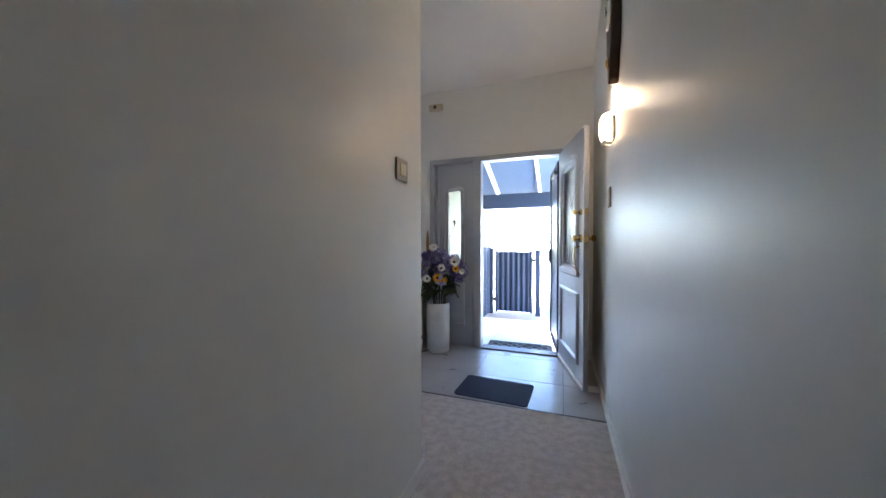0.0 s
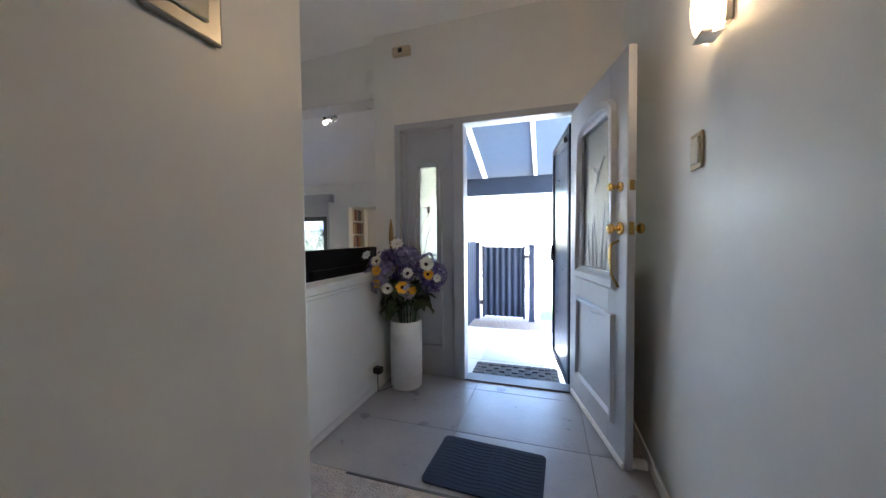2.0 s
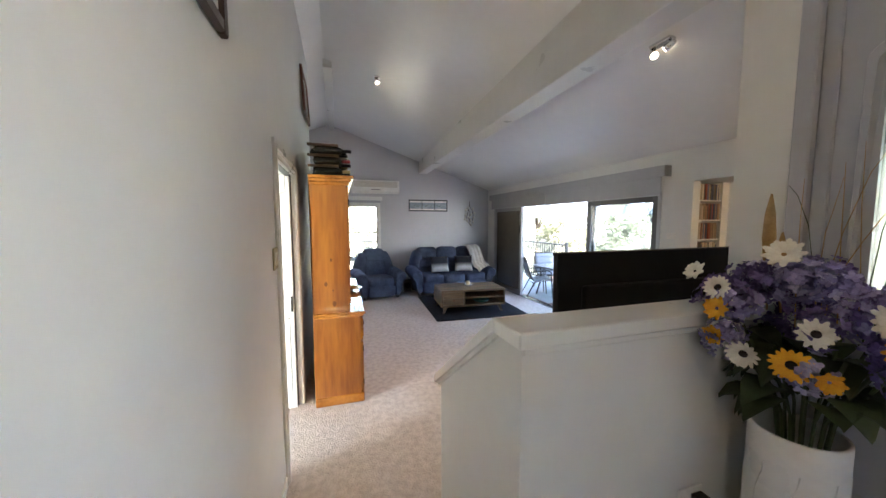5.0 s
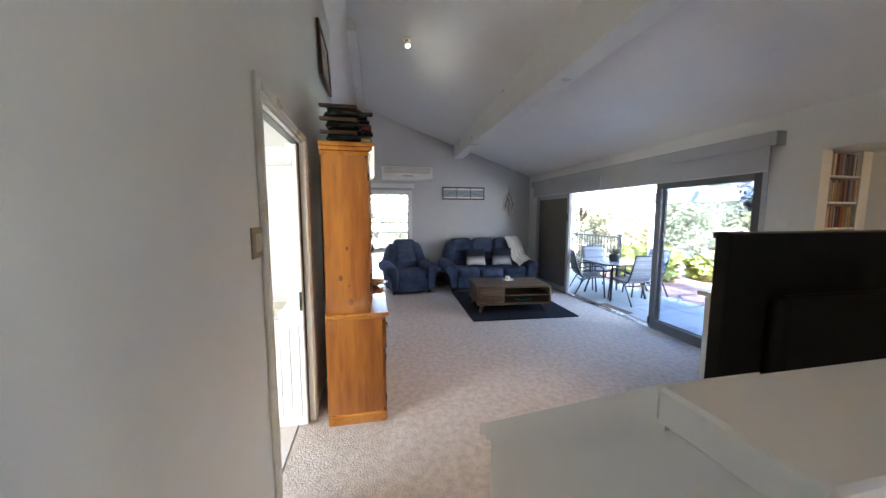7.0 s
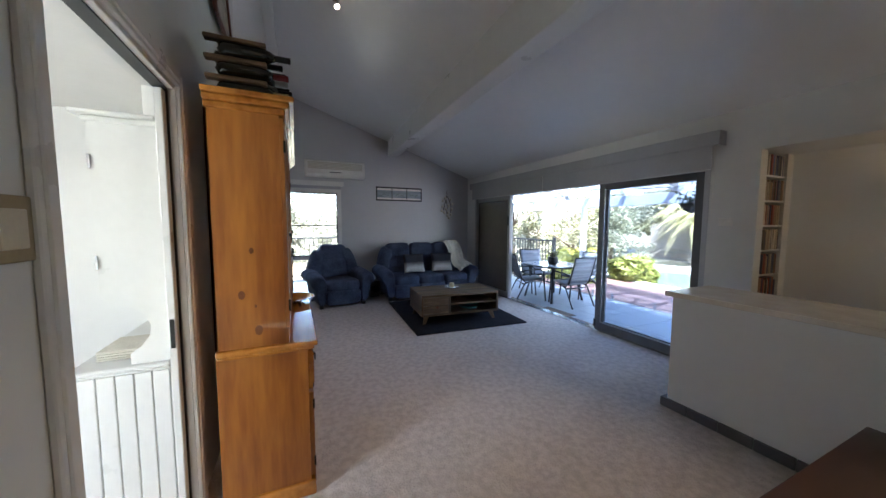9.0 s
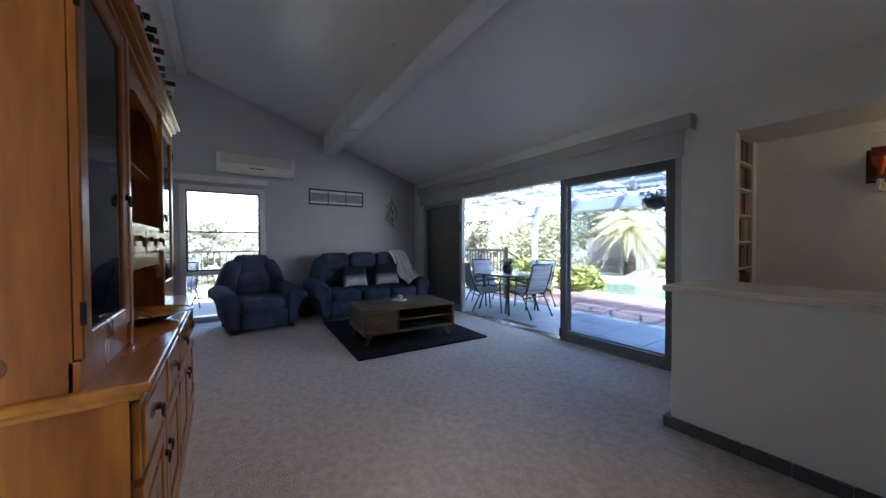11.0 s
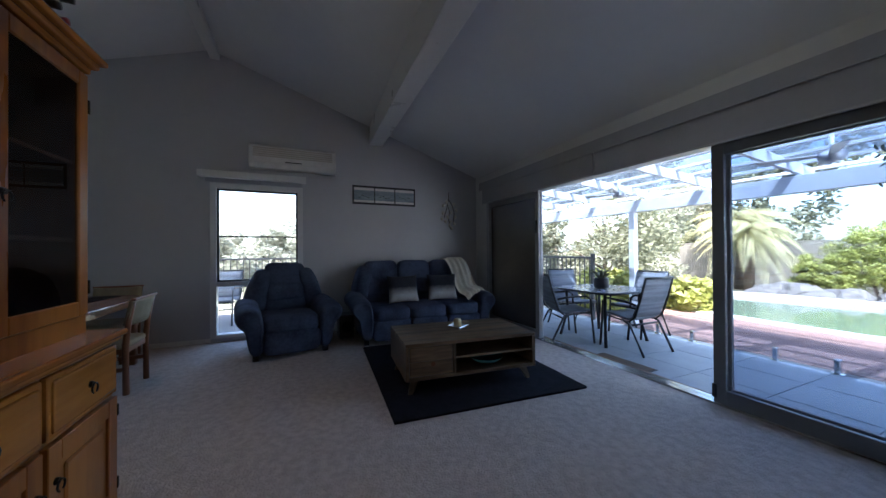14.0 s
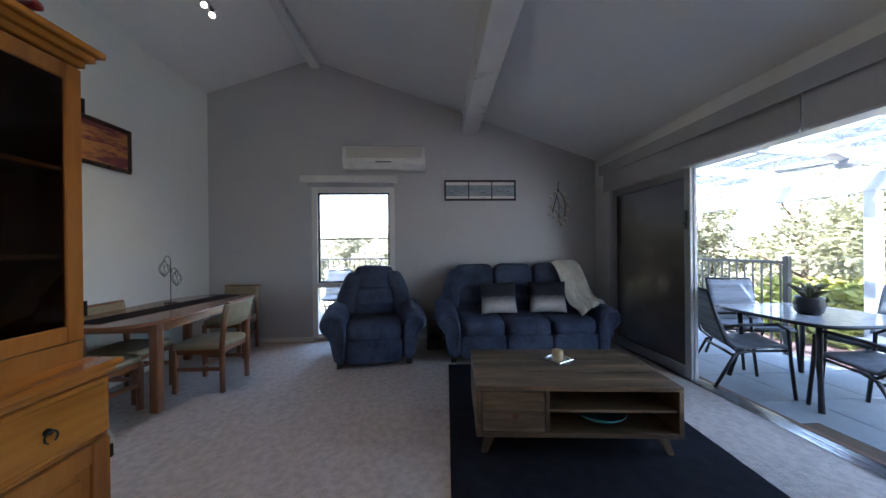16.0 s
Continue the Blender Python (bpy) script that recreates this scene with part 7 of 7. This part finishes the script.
# pool
M_WATER = shader("pool_water", (0.14, 0.185, 0.12), 0.04, second=(0.10, 0.145, 0.095), scale=2, bump=0.25, bump_scale=9)
bm = bmesh.new()
pts = [(-5.6 + 4.3 * math.cos(t) * (1 + 0.08 * math.sin(3 * t)), 12.7 + 2.5 * math.sin(t) * (1 + 0.10 * math.cos(2 * t))) for t in [2 * math.pi * i / 60 for i in range(60)]]
prism(bm, pts, "z", LF - 0.34, PZ - 0.10)
structure(part("pool_water", bm, M_WATER), "turquoise swimming pool water", "water")
cop = thing("pool_coping", pose(0, 0, 0), "pale stone coping round the pool", "coping")
for i in range(60):
    p0, p1 = Vector(pts[i]), Vector(pts[(i + 1) % 60])
    c = Vector((-5.6, 12.7))
    o0, o1 = p0 + (p0 - c).normalized() * 0.32, p1 + (p1 - c).normalized() * 0.32
    g_ = 0.01
    bm = bmesh.new()
    prism(bm, [tuple(p0.lerp(p1, g_)), tuple(p1.lerp(p0, g_)), tuple(o1.lerp(o0, g_)), tuple(o0.lerp(o1, g_))], "z", LF - 0.34, PZ + 0.01)
    part("coping_stone", bm, M_PORCH, cop)


# plants
def leaves(rng, clumps, per, size, flat=0.4):
    """Many small leaves round clump centres (x, y, z, radius): verts and faces."""
    c = np.array(clumps)
    idx = np.repeat(np.arange(len(c)), per)
    n = len(idx)
    d = rng.normal(size=(n, 3))
    d /= np.linalg.norm(d, axis=1)[:, None]
    p = c[idx, :3] + d * (c[idx, 3] * rng.uniform(0.55, 1.05, n))[:, None] * np.array([1, 1, 0.85])
    u = rng.normal(size=(n, 3)) * np.array([1, 1, flat])
    u /= np.linalg.norm(u, axis=1)[:, None]
    w = np.cross(u, d + rng.normal(size=(n, 3)) * 0.4)
    w /= np.linalg.norm(w, axis=1)[:, None] + 1e-6
    s = size * rng.uniform(0.6, 1.3, n)[:, None]
    v = np.stack([p - u * s, p + w * s * 0.42, p + u * s, p - w * s * 0.42], 1).reshape(-1, 3)
    return v, np.arange(n * 4).reshape(-1, 4)


def crown(name, rng, clumps, per, size, mat_, parent):
    v, f = leaves(rng, clumps, per, size)
    me = bpy.data.meshes.new(name)
    me.from_pydata(v.tolist(), [], f.tolist())
    me.materials.append(mat_)
    o = new(name, me)
    o.parent = parent
    return o


def tree(x, y, h, spread, mat_, seed, label, per=130, size=0.10, z0=LF - 0.35, low=0.35):
    rng = np.random.default_rng(seed)
    th = thing("tree", pose(x, y, z0), label, "tree")
    bm = bmesh.new()
    tube(bm, [(0, 0, 0), (0.05 * h * 0.2, 0.03, h * 0.3), (-0.03, 0.05, h * 0.6), (0.0, 0.0, h * 0.85)], [0.045 * h * 0.5, 0.03 * h * 0.5, 0.02 * h * 0.5, 0.01], 10)
    part("trunk", bm, M_BARK, th, "", True)
    clumps = []
    for i in range(16):
        a, rr, zz = rng.uniform(0, 6.28), spread * rng.uniform(0.2, 0.9), h * rng.uniform(low, 0.95)
        rr *= 1.0 - 0.5 * abs(zz / h - 0.6)
        e = Vector((rr * math.cos(a), rr * math.sin(a), zz))
        if i < 9:
            bm = bmesh.new()
            tube(bm, [(0, 0, zz * 0.6), (e.x * 0.5, e.y * 0.5, zz * 0.85), tuple(e)], [0.016 * h * 0.5, 0.01 * h * 0.5, 0.005], 6)
            part("limb", bm, M_BARK, th, "", True)
        for k in range(3):
            clumps.append((e.x + rng.normal() * spread * 0.16, e.y + rng.normal() * spread * 0.16, e.z + rng.normal() * spread * 0.12, spread * rng.uniform(0.14, 0.26)))
    crown("crown", rng, clumps, per, size, mat_, th)
    return th


def shrub(x, y, rx, h, mat_, seed, label, per=90, size=0.05, z0=LF - 0.35):
    rng = np.random.default_rng(seed)
    th = thing("shrub", pose(x, y, z0), label, "shrub")
    bm = bmesh.new()
    for k in range(5):
        a = k * 1.3
        tube(bm, [(0.03 * math.cos(a), 0.03 * math.sin(a), 0), (rx * 0.3 * math.cos(a), rx * 0.3 * math.sin(a), h * 0.4), (rx * 0.5 * math.cos(a), rx * 0.5 * math.sin(a), h * 0.8)], [0.03, 0.02, 0.006], 6)
    part("stems", bm, M_BARK, th)
    clumps = []
    for i in range(84):
        a, el = rng.uniform(0, 6.28), math.asin(rng.uniform(-0.95, 1))
        q_ = rng.uniform(0.55, 0.95)
        clumps.append((rx * q_ * math.cos(a) * math.cos(el) ** 0.4, rx * q_ * math.sin(a) * math.cos(el) ** 0.4, h * 0.5 + h * 0.45 * q_ * math.sin(el), rx * rng.uniform(0.16, 0.30)))
    crown("crown", rng, clumps, per, size, mat_, th)
    return th


for i, (x, y, h, s, k) in enumerate(((-9.6, 10.4, 3.6, 1.9, 0), (-11.8, 9.6, 4.2, 2.2, 2), (-13.2, 12.0, 5.0, 2.6, 2), (-12.5, 7.2, 4.0, 2.0, 0), (-13.0, 16.5, 5.0, 2.4, 2))):
    tree(x, y, h, s, M_LEAF[k], 40 + i, "dense leafy garden tree by the patio", 230, 0.062, low=0.12)
for i, (x, y, h, s, k) in enumerate(((-16, 21, 7, 3.6, 0), (-14.0, 23, 6.0, 3.0, 2), (-22, 15, 8, 4.2, 2), (-13, 27, 7, 3.8, 0))):
    tree(x, y, h, s, M_LEAF[k], 60 + i, "tall leafy tree beyond the pool", 150, 0.17, low=0.2)
for i, (x, y, h, s, k) in enumerate(((-20, 2.0, 2.7, 2.6, 2), (-24, 6.0, 3.4, 3.2, 0), (-19, -3.0, 2.6, 2.4, 2), (-27, -2, 3.8, 3.6, 2), (-17, 5.0, 2.2, 2.0, 2), (-30, 3, 4.2, 4, 2))):
    tree(x, y, h, s, M_LEAF[k], 80 + i, "leafy tree below the side deck", 150, 0.15, z0=LF - 1.4, low=0.3)
shrub(-7.6, 17.0, 0.66, 1.45, M_LEAF[1], 5, "rounded bright green clipped shrub", 130, 0.045)
shrub(-6.72, 17.9, 1.0, 2.5, M_LEAF[1], 6, "large rounded bright green shrub", 150, 0.045)
shrub(-8.3, 9.2, 0.75, 1.3, M_LEAF[1], 7, "broad-leaved green garden shrub", 40, 0.10)
shrub(-7.6, 10.6, 0.6, 1.1, M_LEAF[1], 8, "broad-leaved green garden shrub", 40, 0.09)


M_PALM = leaf_mat("palm_frond", (0.52, 0.48, 0.27), (0.33, 0.32, 0.15))


def palm(x, y, h, n, L, seed):
    rnd = random.Random(seed)
    th = thing("palm_tree", pose(x, y, LF - 0.35), "palm with long drooping yellow-green fronds", "tree")
    bm = bmesh.new()
    tube(bm, [(0, 0, 0), (0.05, 0, h * 0.5), (0, 0.03, h)], [0.16, 0.13, 0.12], 12)
    part("trunk", bm, M_BARK, th, "", True)
    for i in range(n):
        a, up = 2 * math.pi * i / n + rnd.uniform(-0.2, 0.2), rnd.uniform(-0.5, 1.05)
        fl = L * rnd.uniform(0.75, 1.1)
        rib = []
        for k in range(11):
            t = k / 10
            r = fl * (t * math.cos(up * 0.8) + 0.1 * t)
            z = h + fl * (math.sin(up) * t - 0.95 * t * t)
            rib.append(Vector((r * math.cos(a), r * math.sin(a), z)))
        bm = bmesh.new()
        tube(bm, [tuple(p) for p in rib], [0.02 * (1 - 0.085 * k) for k in range(11)], 5)
        side = Vector((-math.sin(a), math.cos(a), 0))
        for k in range(1, 41):
            t = k / 41 * 10
            j = int(t)
            p = rib[j].lerp(rib[min(j + 1, 10)], t - j)
            d = (rib[min(j + 1, 10)] - rib[j]).normalized()
            ln = 0.42 * L * 0.6 * math.sin(math.pi * (k / 41) ** 0.7) + 0.05
            for s in (-1, 1):
                tip = p + (side * s * 0.75 + d * 0.5 + Vector((0, 0, -0.55))).normalized() * ln
                bm.faces.new([bm.verts.new(v) for v in (p - d * 0.012, p.lerp(tip, 0.5) + d * 0.018, tip, p.lerp(tip, 0.5) - d * 0.012)])
        part("frond", bm, M_PALM, th)


palm(-9.5, 17.4, 2.3, 36, 1.5, 1)
palm(-10.4, 18.8, 2.8, 30, 2.1, 2)
palm(-3.9, 18.4, 2.4, 15, 1.8, 3)
rnd = random.Random(9)
for i in range(22):
    bm = bmesh.new()
    bmesh.ops.create_icosphere(bm, subdivisions=3, radius=1.0)
    o_ = Vector((i * 3.1, 0, 0))
    for v in bm.verts:
        v.co *= 1 + 0.35 * noise.noise(v.co * 1.3 + o_) + 0.12 * noise.noise(v.co * 4 + o_)
    r = rnd.uniform(0.22, 0.55)
    rk = part("rock", bm, M_ROCK)
    rk.matrix_basis = Matrix.Translation((-8.2 + i * 0.36 + rnd.uniform(-0.2, 0.2), 15.55 + rnd.uniform(-0.25, 0.5), LF - 0.35 + r * 0.45)) @ Matrix.Diagonal((r * 1.2, r, r * 0.75, 1))
    tagged(rk, "rough grey garden boulder at the pool edge", "rock", "boulders behind the pool")
pf = thing("paling_fence", pose(0, 0, 0), "weathered grey timber paling fence", "fence")
bm = bmesh.new()
box(bm, -0.05, -0.008, 0, 0.05, 0.008, 1.75, 0.003)
me = bpy.data.meshes.new("paling")
bm.to_mesh(me), bm.free()
me.materials.append(M_FENCE)
for i in range(180):
    o = new("paling", me)
    o.parent = pf
    o.location = (-13.0 + i * 0.104, 19.6 + 0.004 * (i % 2), LF - 0.35 + 0.01 * (i % 3))
block("rail", M_FENCE, [(-13.0, 19.61, 0.2, 5.7, 19.66, 0.28), (-13.0, 19.61, 0.95, 5.7, 19.66, 1.03)], pf)

# ---- laid pieces ----
def lay(parent, name, material, xs, ys, w, d, t, gap, z, offset=0.0, limit=10**6):
    bm = bmesh.new()
    box(bm, -w / 2 + gap / 2, -d / 2 + gap / 2, -t, w / 2 - gap / 2, d / 2 - gap / 2, 0, 0.003)
    me = bpy.data.meshes.new(name)
    bm.to_mesh(me), bm.free()
    me.materials.append(material)
    n, rest = 0, []
    y, row = ys[0], 0
    rr = random.Random(2)
    while y + d <= ys[1] + 1e-6:
        x = xs[0] - (offset if row % 2 else 0)
        while x + w <= xs[1] + offset + 1e-6:
            c = (x + w / 2, y + d / 2, z + rr.uniform(-0.001, 0.001))
            if n < limit:
                o = new(name, me)
                o.parent = parent
                o.location = c
                n += 1
            else:
                rest.append(c)
            x += w
        y += d
        row += 1
    if rest:
        b0 = bmesh.new()
        b0.from_mesh(me)
        v0 = np.array([v.co[:] for v in b0.verts])
        f0 = [[v.index for v in f.verts] for f in b0.faces]
        b0.free()
        vs, fs = [], []
        for k, c in enumerate(rest):
            vs.extend((v0 + np.array(c)).tolist())
            fs.extend([[i + k * len(v0) for i in f] for f in f0])
        m2 = bpy.data.meshes.new(name + "_rest")
        m2.from_pydata(vs, [], fs)
        m2.materials.append(material)
        o = new(name + "_rest", m2)
        o.parent = parent
        o["kind"] = "stuff"


def cut_tiles(parent, name, material, xs, ys, t, gap, z):
    """Tiles between given joint lines."""
    for x0, x1 in zip(xs, xs[1:]):
        for y0, y1 in zip(ys, ys[1:]):
            block(name, material, (x0 + gap / 2, y0 + gap / 2, z - t, x1 - gap / 2, y1 - gap / 2, z), parent, "", 0.0015)


cut_tiles(tile_floor, "tile", M_TILE, [-1.08, -0.335, 0.41, XR - 0.002], [2.415, 2.90, 3.47, YD + 0.02], 0.01, 0.004, 0.0)
cut_tiles(porch, "tile", M_PORCH, [-1.06, -0.45, 0.15, 0.75, 1.35, 1.95], [YD + 0.14, 4.35, 4.95, 5.55], 0.01, 0.005, -0.098)
lay(patio, "tile", M_PATIO, (-11.3, -1.0), (YN + 0.13, 8.03), 0.6, 0.6, 0.012, 0.006, PZ)
lay(paving, "brick", M_BRICK, (-9.0, 1.0), (8.04, 10.2), 0.24, 0.12, 0.03, 0.008, PZ - 0.01, 0.12, 300)
